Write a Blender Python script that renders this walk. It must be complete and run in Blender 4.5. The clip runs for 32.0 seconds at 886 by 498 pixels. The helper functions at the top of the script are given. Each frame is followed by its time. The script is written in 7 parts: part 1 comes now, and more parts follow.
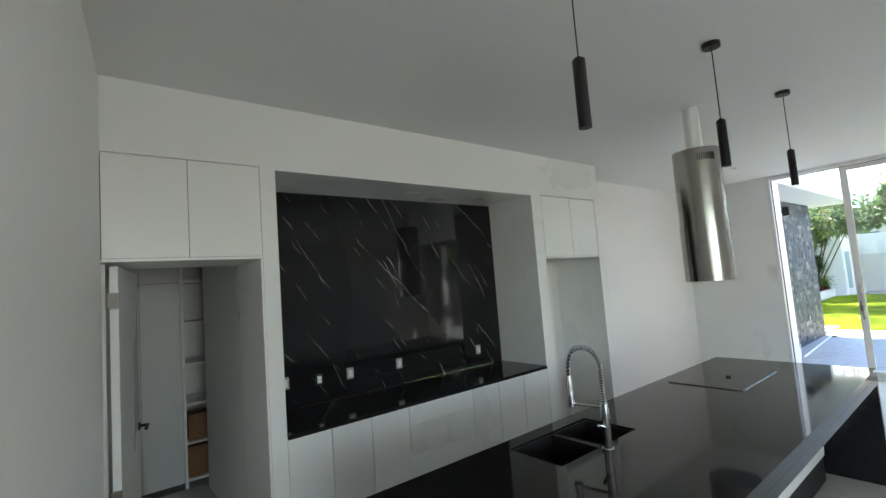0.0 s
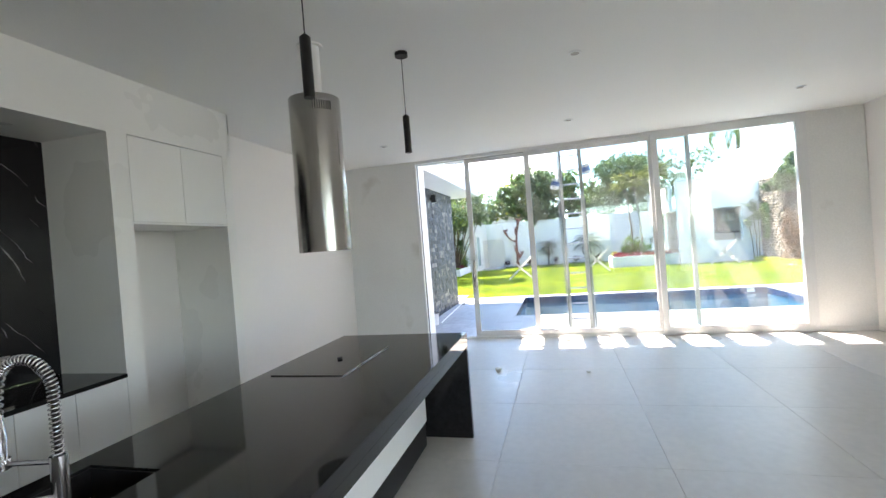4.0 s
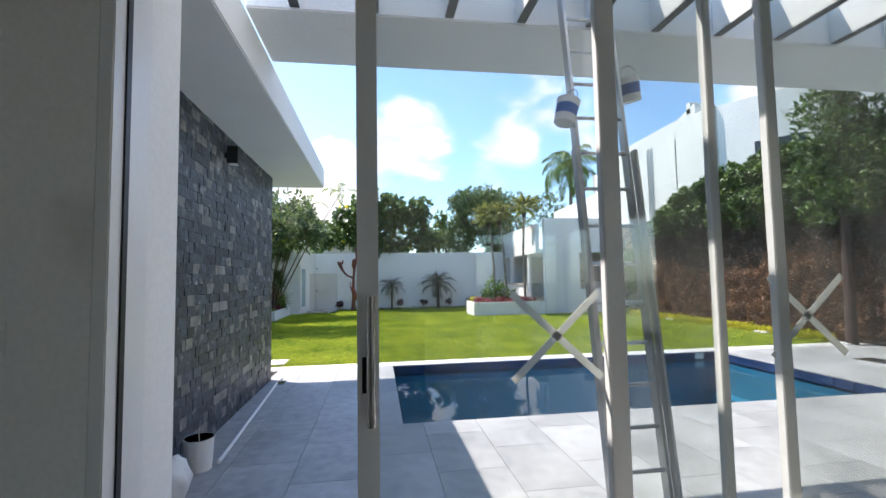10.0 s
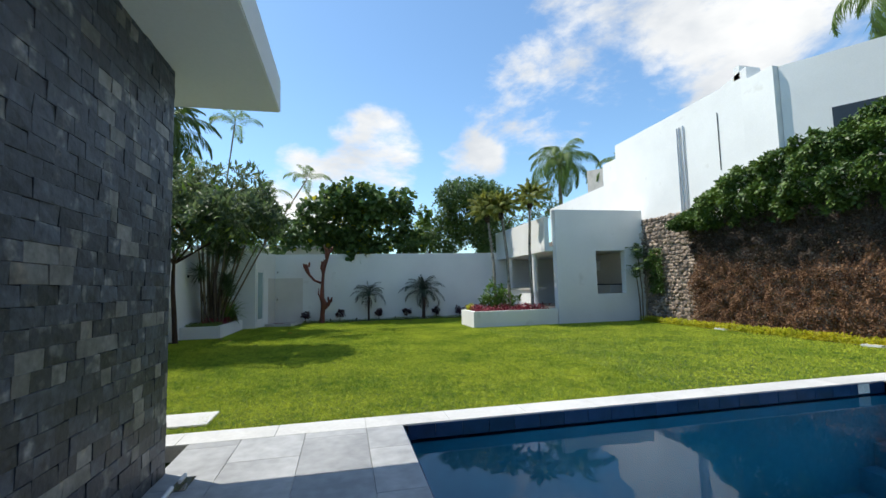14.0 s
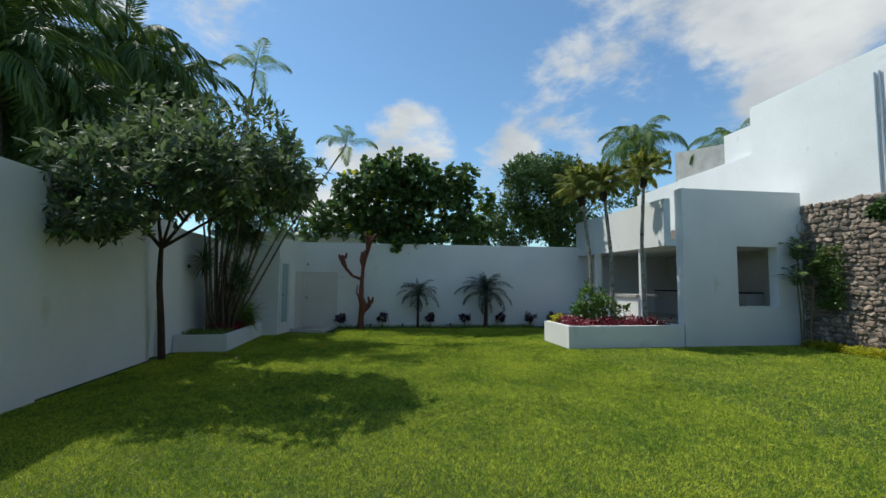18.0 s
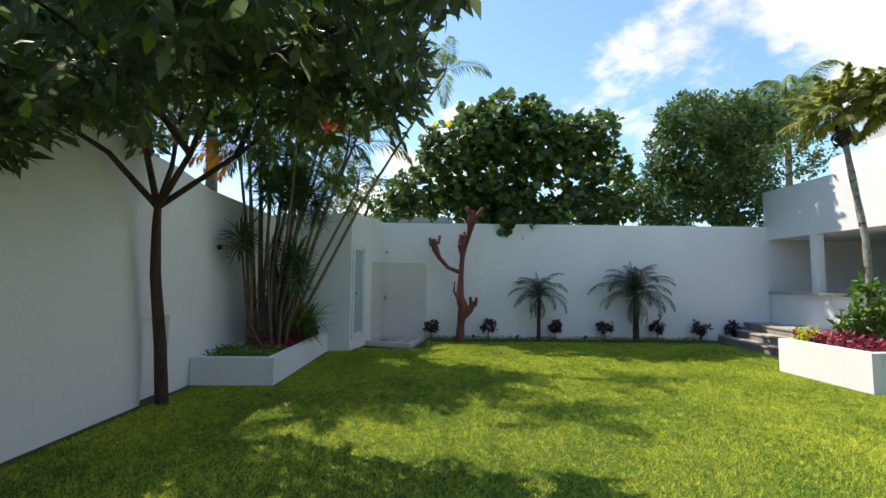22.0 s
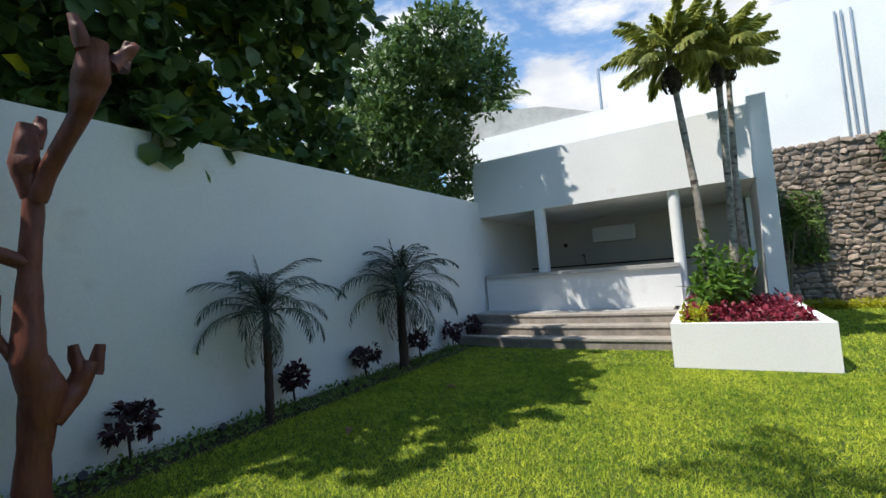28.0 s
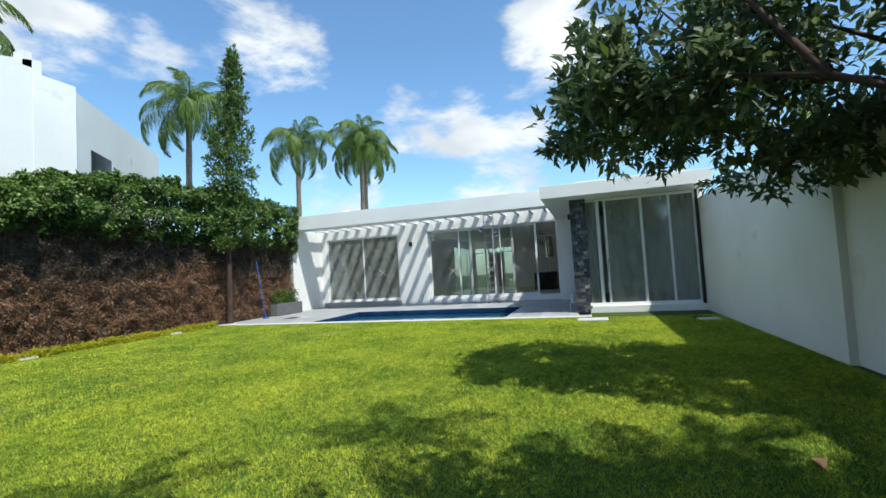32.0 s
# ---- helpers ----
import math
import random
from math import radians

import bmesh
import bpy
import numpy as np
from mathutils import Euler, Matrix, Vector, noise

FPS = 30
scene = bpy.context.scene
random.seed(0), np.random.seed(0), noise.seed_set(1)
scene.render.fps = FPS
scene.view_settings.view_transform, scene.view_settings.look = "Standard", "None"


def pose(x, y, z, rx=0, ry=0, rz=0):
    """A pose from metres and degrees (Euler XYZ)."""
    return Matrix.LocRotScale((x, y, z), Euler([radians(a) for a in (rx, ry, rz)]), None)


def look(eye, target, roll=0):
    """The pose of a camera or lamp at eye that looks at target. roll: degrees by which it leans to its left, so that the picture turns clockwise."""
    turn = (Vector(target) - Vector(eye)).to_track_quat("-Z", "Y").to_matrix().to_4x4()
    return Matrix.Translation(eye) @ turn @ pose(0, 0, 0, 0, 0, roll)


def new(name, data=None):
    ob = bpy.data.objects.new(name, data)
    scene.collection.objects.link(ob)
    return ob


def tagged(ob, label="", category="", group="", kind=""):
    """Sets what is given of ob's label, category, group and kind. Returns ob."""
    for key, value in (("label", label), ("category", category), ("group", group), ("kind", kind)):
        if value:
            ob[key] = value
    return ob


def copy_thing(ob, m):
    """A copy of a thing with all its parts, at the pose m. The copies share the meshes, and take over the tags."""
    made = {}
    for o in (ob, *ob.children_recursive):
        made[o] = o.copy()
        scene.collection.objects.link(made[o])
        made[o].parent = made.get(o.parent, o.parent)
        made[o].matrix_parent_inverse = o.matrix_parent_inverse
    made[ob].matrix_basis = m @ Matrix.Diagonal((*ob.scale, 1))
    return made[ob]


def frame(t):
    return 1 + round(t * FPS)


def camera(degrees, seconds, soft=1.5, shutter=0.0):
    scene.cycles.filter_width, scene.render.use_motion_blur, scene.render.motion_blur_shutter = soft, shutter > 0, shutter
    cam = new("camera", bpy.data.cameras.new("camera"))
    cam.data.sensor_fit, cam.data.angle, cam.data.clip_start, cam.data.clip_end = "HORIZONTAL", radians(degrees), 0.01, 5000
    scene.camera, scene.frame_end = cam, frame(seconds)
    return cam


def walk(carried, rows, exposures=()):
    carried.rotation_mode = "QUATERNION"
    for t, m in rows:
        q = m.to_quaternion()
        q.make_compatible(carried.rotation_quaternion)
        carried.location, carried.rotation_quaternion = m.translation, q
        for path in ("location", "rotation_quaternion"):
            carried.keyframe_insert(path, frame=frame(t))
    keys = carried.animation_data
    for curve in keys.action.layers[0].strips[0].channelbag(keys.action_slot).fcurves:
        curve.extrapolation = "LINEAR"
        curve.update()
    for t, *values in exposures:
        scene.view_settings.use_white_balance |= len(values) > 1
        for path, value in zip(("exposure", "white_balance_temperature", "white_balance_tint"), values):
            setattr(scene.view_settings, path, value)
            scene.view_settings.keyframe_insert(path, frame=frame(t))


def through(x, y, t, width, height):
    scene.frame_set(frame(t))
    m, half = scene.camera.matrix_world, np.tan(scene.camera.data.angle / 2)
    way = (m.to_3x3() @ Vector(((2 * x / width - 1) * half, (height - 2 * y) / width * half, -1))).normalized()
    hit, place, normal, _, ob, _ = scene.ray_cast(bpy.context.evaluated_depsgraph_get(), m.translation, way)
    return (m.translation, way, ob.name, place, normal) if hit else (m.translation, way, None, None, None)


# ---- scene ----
cam = camera(89.6, 32.0)
PATH = [
    (0, (-0.623, 0.122, 1.824), (0.622, 1.679, 1.983), -4.4),
    (0.5, (-0.529, 0.16, 1.777), (0.727, 1.716, 1.777), -4.1),
    (1, (-0.483, 0.156, 1.753), (0.794, 1.691, 1.652), -4.0),
    (1.5, (-0.471, 0.159, 1.755), (0.873, 1.633, 1.62), -3.9),
    (2, (-0.458, 0.164, 1.767), (0.992, 1.534, 1.621), -3.8),
    (2.5, (-0.358, 0.094, 1.811), (1.314, 1.18, 1.646), -4.0),
    (3, (-0.271, -0.012, 1.75), (1.492, 0.927, 1.658), -4.1),
    (3.5, (-0.022, -0.009, 1.71), (1.761, 0.896, 1.673), -4.4),
    (4, (0.51, 0.035, 1.673), (2.446, 0.537, 1.653), -4.5),
    (4.5, (1.009, 0.12, 1.655), (2.972, 0.504, 1.664), -4.3),
    (6.5, (2.976, 0.154, 1.498), (4.94, 0.518, 1.598), -2.7),
    (7, (3.431, 0.214, 1.506), (5.423, 0.359, 1.6), -2.7),
    (7.5, (3.876, 0.538, 1.512), (5.865, 0.349, 1.603), -2.8),
    (8, (4.401, 0.568, 1.504), (6.383, 0.317, 1.599), -2.4),
    (8.5, (4.846, 0.827, 1.532), (6.82, 0.521, 1.629), -1.7),
    (9, (5.376, 1.006, 1.51), (7.349, 0.698, 1.617), -1.0),
    (9.5, (5.881, 1.255, 1.492), (7.855, 0.952, 1.6), -1.1),
    (10, (6.349, 1.448, 1.429), (8.324, 1.157, 1.555), -1.0),
    (10.5, (6.792, 1.668, 1.39), (8.768, 1.387, 1.523), -1.0),
    (11, (7.209, 1.814, 1.353), (9.183, 1.53, 1.502), -1.2),
    (11.5, (7.641, 1.895, 1.358), (9.614, 1.607, 1.512), -1.3),
    (12, (8.081, 1.944, 1.358), (10.052, 1.644, 1.515), -1.3),
    (12.5, (8.495, 1.878, 1.352), (10.459, 1.536, 1.515), -1.5),
    (13, (8.963, 1.872, 1.286), (10.917, 1.48, 1.445), -1.4),
    (13.5, (9.514, 1.841, 1.236), (11.462, 1.418, 1.397), -1.6),
    (14, (9.991, 1.775, 1.25), (11.937, 1.341, 1.414), -1.4),
    (14.5, (10.578, 1.778, 1.271), (12.523, 1.339, 1.429), -0.8),
    (16.5, (12.675, 1.887, 1.297), (14.646, 1.585, 1.455), 0.1),
    (17, (13.272, 1.944, 1.282), (15.243, 1.646, 1.445), -0.0),
    (17.5, (13.753, 2.069, 1.373), (15.726, 1.777, 1.523), 0.2),
    (18, (14.244, 2.164, 1.409), (16.217, 1.874, 1.556), 0.4),
    (18.5, (14.734, 2.249, 1.388), (16.708, 1.962, 1.538), 0.3),
    (19, (15.198, 2.386, 1.335), (17.171, 2.104, 1.495), 0.1),
    (19.5, (15.706, 2.537, 1.312), (17.683, 2.276, 1.467), 0.2),
    (20, (16.349, 2.608, 1.259), (18.337, 2.444, 1.411), 0.3),
    (20.5, (16.973, 2.721, 1.243), (18.965, 2.636, 1.397), 0.5),
    (21, (17.584, 2.927, 1.237), (19.577, 2.881, 1.393), 0.6),
    (21.5, (18.221, 3.1, 1.259), (20.215, 3.066, 1.408), 0.5),
    (22, (18.86, 3.32, 1.228), (20.854, 3.285, 1.378), 0.5),
    (22.5, (19.486, 3.457, 1.218), (21.48, 3.423, 1.366), 0.4),
    (23, (20.057, 3.632, 1.189), (22.051, 3.598, 1.341), 0.3),
    (23.5, (20.649, 3.804, 1.128), (22.642, 3.761, 1.297), -0.2),
    (24, (21.17, 3.835, 1.115), (23.161, 3.826, 1.298), 0.2),
    (24.5, (21.77, 4.03, 1.159), (23.762, 4.003, 1.327), 0.1),
    (26.5, (24.233, 4.461, 1.089), (26.155, 3.939, 1.268), -1.1),
    (27, (24.869, 4.239, 1.088), (26.764, 3.625, 1.261), -1.3),
    (27.5, (25.374, 4.017, 1.032), (27.024, 2.9, 1.211), -3.1),
    (28, (25.944, 3.81, 1.177), (26.968, 2.097, 1.293), -4.5),
    (28.5, (26.373, 3.755, 1.159), (26.867, 1.82, 1.255), -4.4),
    (29, (26.675, 3.65, 1.191), (26.696, 1.651, 1.262), -4.5),
    (29.5, (26.925, 3.588, 1.215), (26.471, 1.641, 1.265), -4.4),
    (30, (27.026, 3.466, 1.246), (25.991, 1.754, 1.258), -4.3),
    (30.5, (27.165, 3.308, 1.241), (25.747, 1.897, 1.255), -4.3),
    (31, (27.391, 3.328, 1.297), (25.748, 2.189, 1.345), -4.0),
    (31.5, (27.627, 3.523, 1.29), (25.824, 2.663, 1.374), -4.0),
    (32, (27.883, 3.639, 1.243), (25.983, 3.021, 1.344), -3.4),
]
EXPOSURES = [(0.0, 2.95, 6900, 15), (1.0, 3.2, 7100, 20), (2.0, 3.2, 7100, 21), (4.5, 2.8, 6900, 20), (6.5, 2.25, 6700, 16), (9.0, 1.5, 6800, 18), (11.5, 0.6, 6700, 16), (13.0, 0.3, 6700, 10), (17.0, -0.2, 6600, 6), (19.0, -0.35, 6500, 4),
             (21.0, 0.05, 6800, 7), (22.0, 0.62, 7050, 14), (23.0, 0.95, 7150, 17), (25.0, 1.15, 7100, 16), (27.0, 0.9, 7000, 16), (28.0, 0.25, 6600, 10), (29.0, 0.3, 6650, 10), (30.0, 0.1, 6600, 9), (31.0, -0.1, 6450, 5), (32.0, 0.2, 6450, 5)]
walk(cam, [(t, look(eye, target, roll)) for t, eye, target, roll in PATH], EXPOSURES)

# ---- world, sun ----
SUN = Vector((0.335, 0.49, 1.0)).normalized()
world = bpy.data.worlds.new("sky")
scene.world = world
world.use_nodes = True
wt = world.node_tree
wt.nodes.clear()


def wnode(kind, **settings):
    n = wt.nodes.new(kind)
    for key, value in settings.items():
        setattr(n, key, value)
    return n


sky = wnode("ShaderNodeTexSky", sky_type="NISHITA", sun_disc=False, sun_elevation=math.asin(SUN.z),
            sun_rotation=math.atan2(SUN.x, SUN.y), altitude=200, air_density=1.1, dust_density=0.6, ozone_density=2.0)
coord = wnode("ShaderNodeTexCoord")
flat = wnode("ShaderNodeMapping")
flat.inputs["Scale"].default_value = (1.0, 1.0, 2.0)
flat.inputs["Location"].default_value = (0.37, 0.9, 0.1)
puffs = wnode("ShaderNodeTexNoise")
puffs.inputs["Scale"].default_value, puffs.inputs["Detail"].default_value, puffs.inputs["Roughness"].default_value = 3.4, 10.0, 0.6
puffs.inputs["Distortion"].default_value = 0.2
cut = wnode("ShaderNodeMapRange", interpolation_type="SMOOTHSTEP")
cut.inputs["From Min"].default_value, cut.inputs["From Max"].default_value = 0.59, 0.76
wt.links.new(coord.outputs["Generated"], flat.inputs["Vector"])
wt.links.new(flat.outputs["Vector"], puffs.inputs["Vector"])
# cumulus banks of that day: direction, angular size, how thick
cover = puffs.outputs["Fac"]
for dx, dy, dz, wide, thick in ((0.847, -0.395, 0.356, 0.20, 0.22), (0.954, -0.077, 0.29, 0.13, 0.22), (0.928, -0.273, 0.253, 0.10, 0.22), (0.837, 0.249, 0.487, 0.14, 0.24), (0.583, -0.696, 0.419, 0.30, 0.19),
                                (0.978, 0.08, 0.19, 0.14, 0.2), (-0.71, -0.545, 0.446, 0.14, 0.15), (-0.899, -0.036, 0.436, 0.16, 0.17), (-0.894, -0.29, 0.34, 0.14, 0.17), (-0.5, -0.756, 0.423, 0.26, 0.09),
                                (-0.963, -0.178, 0.204, 0.16, 0.17), (0.042, -0.893, 0.449, 0.40, 0.24), (-0.416, -0.806, 0.42, 0.15, 0.15), (-0.842, -0.502, 0.197, 0.12, 0.2), (0.7, 0.6, 0.4, 0.3, 0.2)):
    near_to = wnode("ShaderNodeVectorMath", operation="DOT_PRODUCT")
    near_to.inputs[1].default_value = Vector((dx, dy, dz)).normalized()
    bank = wnode("ShaderNodeMapRange", interpolation_type="SMOOTHSTEP")
    bank.inputs["From Min"].default_value, bank.inputs["From Max"].default_value = math.cos(wide), math.cos(wide * 0.25)
    bank.inputs["To Max"].default_value = thick
    more = wnode("ShaderNodeMath", operation="ADD")
    wt.links.new(coord.outputs["Generated"], near_to.inputs[0])
    wt.links.new(near_to.outputs["Value"], bank.inputs["Value"])
    wt.links.new(bank.outputs["Result"], more.inputs[0])
    wt.links.new(cover, more.inputs[1])
    cover = more.outputs[0]
wt.links.new(cover, cut.inputs["Value"])
# lit tops and greyer thick parts
folds = wnode("ShaderNodeTexNoise")
folds.inputs["Scale"].default_value, folds.inputs["Detail"].default_value = 5.0, 6.0
wt.links.new(flat.outputs["Vector"], folds.inputs["Vector"])
fold_cut = wnode("ShaderNodeMapRange")
fold_cut.inputs["From Min"].default_value, fold_cut.inputs["From Max"].default_value = 0.38, 0.62
wt.links.new(folds.outputs["Fac"], fold_cut.inputs["Value"])
cloud = wnode("ShaderNodeMix", data_type="RGBA")
cloud.inputs[6].default_value, cloud.inputs[7].default_value = (4.3, 4.6, 5.1, 1), (6.2, 6.3, 6.5, 1)
wt.links.new(fold_cut.outputs["Result"], cloud.inputs[0])
white = wnode("ShaderNodeMix", data_type="RGBA")
wt.links.new(cloud.outputs[2], white.inputs[7])
wt.links.new(cut.outputs["Result"], white.inputs[0])
azure = wnode("ShaderNodeMix", data_type="RGBA", blend_type="MULTIPLY")
azure.inputs[0].default_value = 1.0
azure.inputs[7].default_value = (0.93, 1.15, 1.27, 1)
wt.links.new(sky.outputs["Color"], azure.inputs[6])
wt.links.new(azure.outputs[2], white.inputs[6])
daylight = wnode("ShaderNodeBackground")
daylight.inputs["Strength"].default_value = 0.15
wout = wnode("ShaderNodeOutputWorld")
wt.links.new(white.outputs[2], daylight.inputs["Color"])
wt.links.new(daylight.outputs["Background"], wout.inputs["Surface"])

sun = new("sun", bpy.data.lights.new("sun", "SUN"))
sun.data.energy, sun.data.angle, sun.data.color = 4.8, radians(0.53), (1.0, 0.96, 0.89)
sun.matrix_world = look(SUN * 60, (0, 0, 0))

# added fill lamp for the dark kitchen, set in an invented window opposite it
fill_lamp = new("kitchen_fill", bpy.data.lights.new("kitchen_fill", "AREA"))
fill_lamp.data.shape, fill_lamp.data.size, fill_lamp.data.size_y, fill_lamp.data.energy, fill_lamp.data.color = "RECTANGLE", 4.2, 2.5, 13.0, (0.95, 0.97, 1.0)
fill_lamp.matrix_world = look((-0.7, -4.3, 1.45), (-0.7, 0.0, 1.45))

# ---- materials ----


def material(name, color, rough=0.6, metal=0.0, dark=0.75, light=1.2, grain=40.0, blotch=1.5, bump=0.1, fleck=None, spread=0.0, stretch=(1, 1, 1),
             trans=0.0, ior=1.45, coat=0.0, spec=0.5, rough_var=0.1):
    """A surface with a base colour that varies at two scales, and a fine relief. dark, light: the range of the variation; fleck: a second colour in spots;
    spread: how far single pieces differ from one another."""
    m = bpy.data.materials.new(name)
    m.use_nodes = True
    t = m.node_tree
    b = t.nodes["Principled BSDF"]
    b.inputs["Metallic"].default_value, b.inputs["IOR"].default_value = metal, ior
    b.inputs["Transmission Weight"].default_value, b.inputs["Coat Weight"].default_value = trans, coat
    b.inputs["Specular IOR Level"].default_value = spec
    tc = t.nodes.new("ShaderNodeTexCoord")
    mp = t.nodes.new("ShaderNodeMapping")
    mp.inputs["Scale"].default_value = stretch
    t.links.new(tc.outputs["Object"], mp.inputs["Vector"])
    info = t.nodes.new("ShaderNodeObjectInfo")
    shift = t.nodes.new("ShaderNodeVectorMath")
    shift.operation = "SCALE"
    shift.inputs[0].default_value = (17.0, 31.0, 23.0)
    t.links.new(info.outputs["Random"], shift.inputs["Scale"])
    add = t.nodes.new("ShaderNodeVectorMath")
    t.links.new(mp.outputs["Vector"], add.inputs[0])
    t.links.new(shift.outputs["Vector"], add.inputs[1])
    small = t.nodes.new("ShaderNodeTexNoise")
    small.inputs["Scale"].default_value, small.inputs["Detail"].default_value = grain, 5
    big = t.nodes.new("ShaderNodeTexNoise")
    big.inputs["Scale"].default_value, big.inputs["Detail"].default_value = blotch, 4
    for n in (small, big):
        t.links.new(add.outputs["Vector"], n.inputs["Vector"])
    mixed = t.nodes.new("ShaderNodeMath")
    mixed.operation = "MULTIPLY_ADD"
    t.links.new(small.outputs["Fac"], mixed.inputs[0])
    mixed.inputs[1].default_value = 0.45
    half = t.nodes.new("ShaderNodeMath")
    half.operation = "MULTIPLY"
    half.inputs[1].default_value = 0.55
    t.links.new(big.outputs["Fac"], half.inputs[0])
    t.links.new(half.outputs[0], mixed.inputs[2])
    ramp = t.nodes.new("ShaderNodeMapRange")
    ramp.inputs["From Min"].default_value, ramp.inputs["From Max"].default_value = 0.32, 0.68
    ramp.inputs["To Min"].default_value, ramp.inputs["To Max"].default_value = dark, light
    t.links.new(mixed.outputs[0], ramp.inputs["Value"])
    value = ramp.outputs["Result"]
    if spread:
        each = t.nodes.new("ShaderNodeMapRange")
        each.inputs["To Min"].default_value, each.inputs["To Max"].default_value = 1 - spread, 1 + spread
        island = t.nodes.new("ShaderNodeNewGeometry")
        both = t.nodes.new("ShaderNodeMath")
        both.operation = "ADD"
        t.links.new(info.outputs["Random"], both.inputs[0])
        t.links.new(island.outputs["Random Per Island"], both.inputs[1])
        wrap = t.nodes.new("ShaderNodeMath")
        wrap.operation = "FRACT"
        t.links.new(both.outputs[0], wrap.inputs[0])
        t.links.new(wrap.outputs[0], each.inputs["Value"])
        times = t.nodes.new("ShaderNodeMath")
        times.operation = "MULTIPLY"
        t.links.new(value, times.inputs[0])
        t.links.new(each.outputs["Result"], times.inputs[1])
        value = times.outputs[0]
    tint = t.nodes.new("ShaderNodeMix")
    tint.data_type, tint.blend_type = "RGBA", "MULTIPLY"
    tint.inputs[0].default_value = 1.0
    tint.inputs[6].default_value = (*color, 1)
    if fleck:
        spots = t.nodes.new("ShaderNodeMix")
        spots.data_type = "RGBA"
        spots.inputs[6].default_value, spots.inputs[7].default_value = (*color, 1), (*fleck[0], 1)
        where = t.nodes.new("ShaderNodeTexNoise")
        where.inputs["Scale"].default_value, where.inputs["Detail"].default_value = fleck[1], 3
        t.links.new(add.outputs["Vector"], where.inputs["Vector"])
        sharp = t.nodes.new("ShaderNodeMapRange")
        sharp.inputs["From Min"].default_value, sharp.inputs["From Max"].default_value = fleck[2], fleck[2] + 0.12
        t.links.new(where.outputs["Fac"], sharp.inputs["Value"])
        t.links.new(sharp.outputs["Result"], spots.inputs[0])
        t.links.new(spots.outputs[2], tint.inputs[6])
    t.links.new(value, tint.inputs[7])
    t.links.new(tint.outputs[2], b.inputs["Base Color"])
    rr = t.nodes.new("ShaderNodeMapRange")
    rr.inputs["To Min"].default_value, rr.inputs["To Max"].default_value = max(0.0, rough * (1 - rough_var)), min(1.0, rough * (1 + rough_var))
    t.links.new(big.outputs["Fac"], rr.inputs["Value"])
    t.links.new(rr.outputs["Result"], b.inputs["Roughness"])
    if bump:
        bp = t.nodes.new("ShaderNodeBump")
        bp.inputs["Strength"].default_value, bp.inputs["Distance"].default_value = bump, 0.01
        t.links.new(mixed.outputs[0], bp.inputs["Height"])
        t.links.new(bp.outputs["Normal"], b.inputs["Normal"])
    return m


def leaf_material(name, color, other, rough=0.5, through=0.2, patch=1.3, uneven=1.2, each=0.6, spec=0.5, tuft=None):
    """Leaves: each differs a little, some towards the other colour; light passes through them."""
    m = bpy.data.materials.new(name)
    m.use_nodes = True
    t = m.node_tree
    b = t.nodes["Principled BSDF"]
    b.inputs["Roughness"].default_value, b.inputs["Specular IOR Level"].default_value = rough, spec
    g = t.nodes.new("ShaderNodeNewGeometry")
    tc = t.nodes.new("ShaderNodeTexCoord")
    n = t.nodes.new("ShaderNodeTexNoise")
    n.inputs["Scale"].default_value, n.inputs["Detail"].default_value = patch, 4
    t.links.new(tc.outputs["Object"], n.inputs["Vector"])
    s = t.nodes.new("ShaderNodeMath")
    s.operation = "MULTIPLY_ADD"
    s.inputs[1].default_value = each
    t.links.new(g.outputs["Random Per Island"], s.inputs[0])
    c = t.nodes.new("ShaderNodeMath")
    c.operation = "MULTIPLY_ADD"
    c.inputs[1].default_value, c.inputs[2].default_value = uneven, 0.5 - uneven / 2 - each / 2
    t.links.new(n.outputs["Fac"], c.inputs[0])
    t.links.new(c.outputs[0], s.inputs[2])
    mixed = s.outputs[0]
    for scale, much in tuft or ():
        fine = t.nodes.new("ShaderNodeTexNoise")
        fine.inputs["Scale"].default_value, fine.inputs["Detail"].default_value = scale, 3
        t.links.new(tc.outputs["Object"], fine.inputs["Vector"])
        level = t.nodes.new("ShaderNodeMath")
        level.operation = "MULTIPLY_ADD"
        level.inputs[1].default_value, level.inputs[2].default_value = much, -much / 2
        t.links.new(fine.outputs["Fac"], level.inputs[0])
        both = t.nodes.new("ShaderNodeMath")
        both.operation = "ADD"
        t.links.new(mixed, both.inputs[0])
        t.links.new(level.outputs[0], both.inputs[1])
        mixed = both.outputs[0]
    mx = t.nodes.new("ShaderNodeMix")
    mx.data_type = "RGBA"
    mx.inputs[6].default_value, mx.inputs[7].default_value = (*color, 1), (*other, 1)
    t.links.new(mixed, mx.inputs[0])
    t.links.new(mx.outputs[2], b.inputs["Base Color"])
    tr = t.nodes.new("ShaderNodeBsdfTranslucent")
    t.links.new(mx.outputs[2], tr.inputs["Color"])
    ms = t.nodes.new("ShaderNodeMixShader")
    ms.inputs[0].default_value = through
    t.links.new(b.outputs["BSDF"], ms.inputs[1])
    t.links.new(tr.outputs["BSDF"], ms.inputs[2])
    t.links.new(ms.outputs["Shader"], t.nodes["Material Output"].inputs["Surface"])
    return m


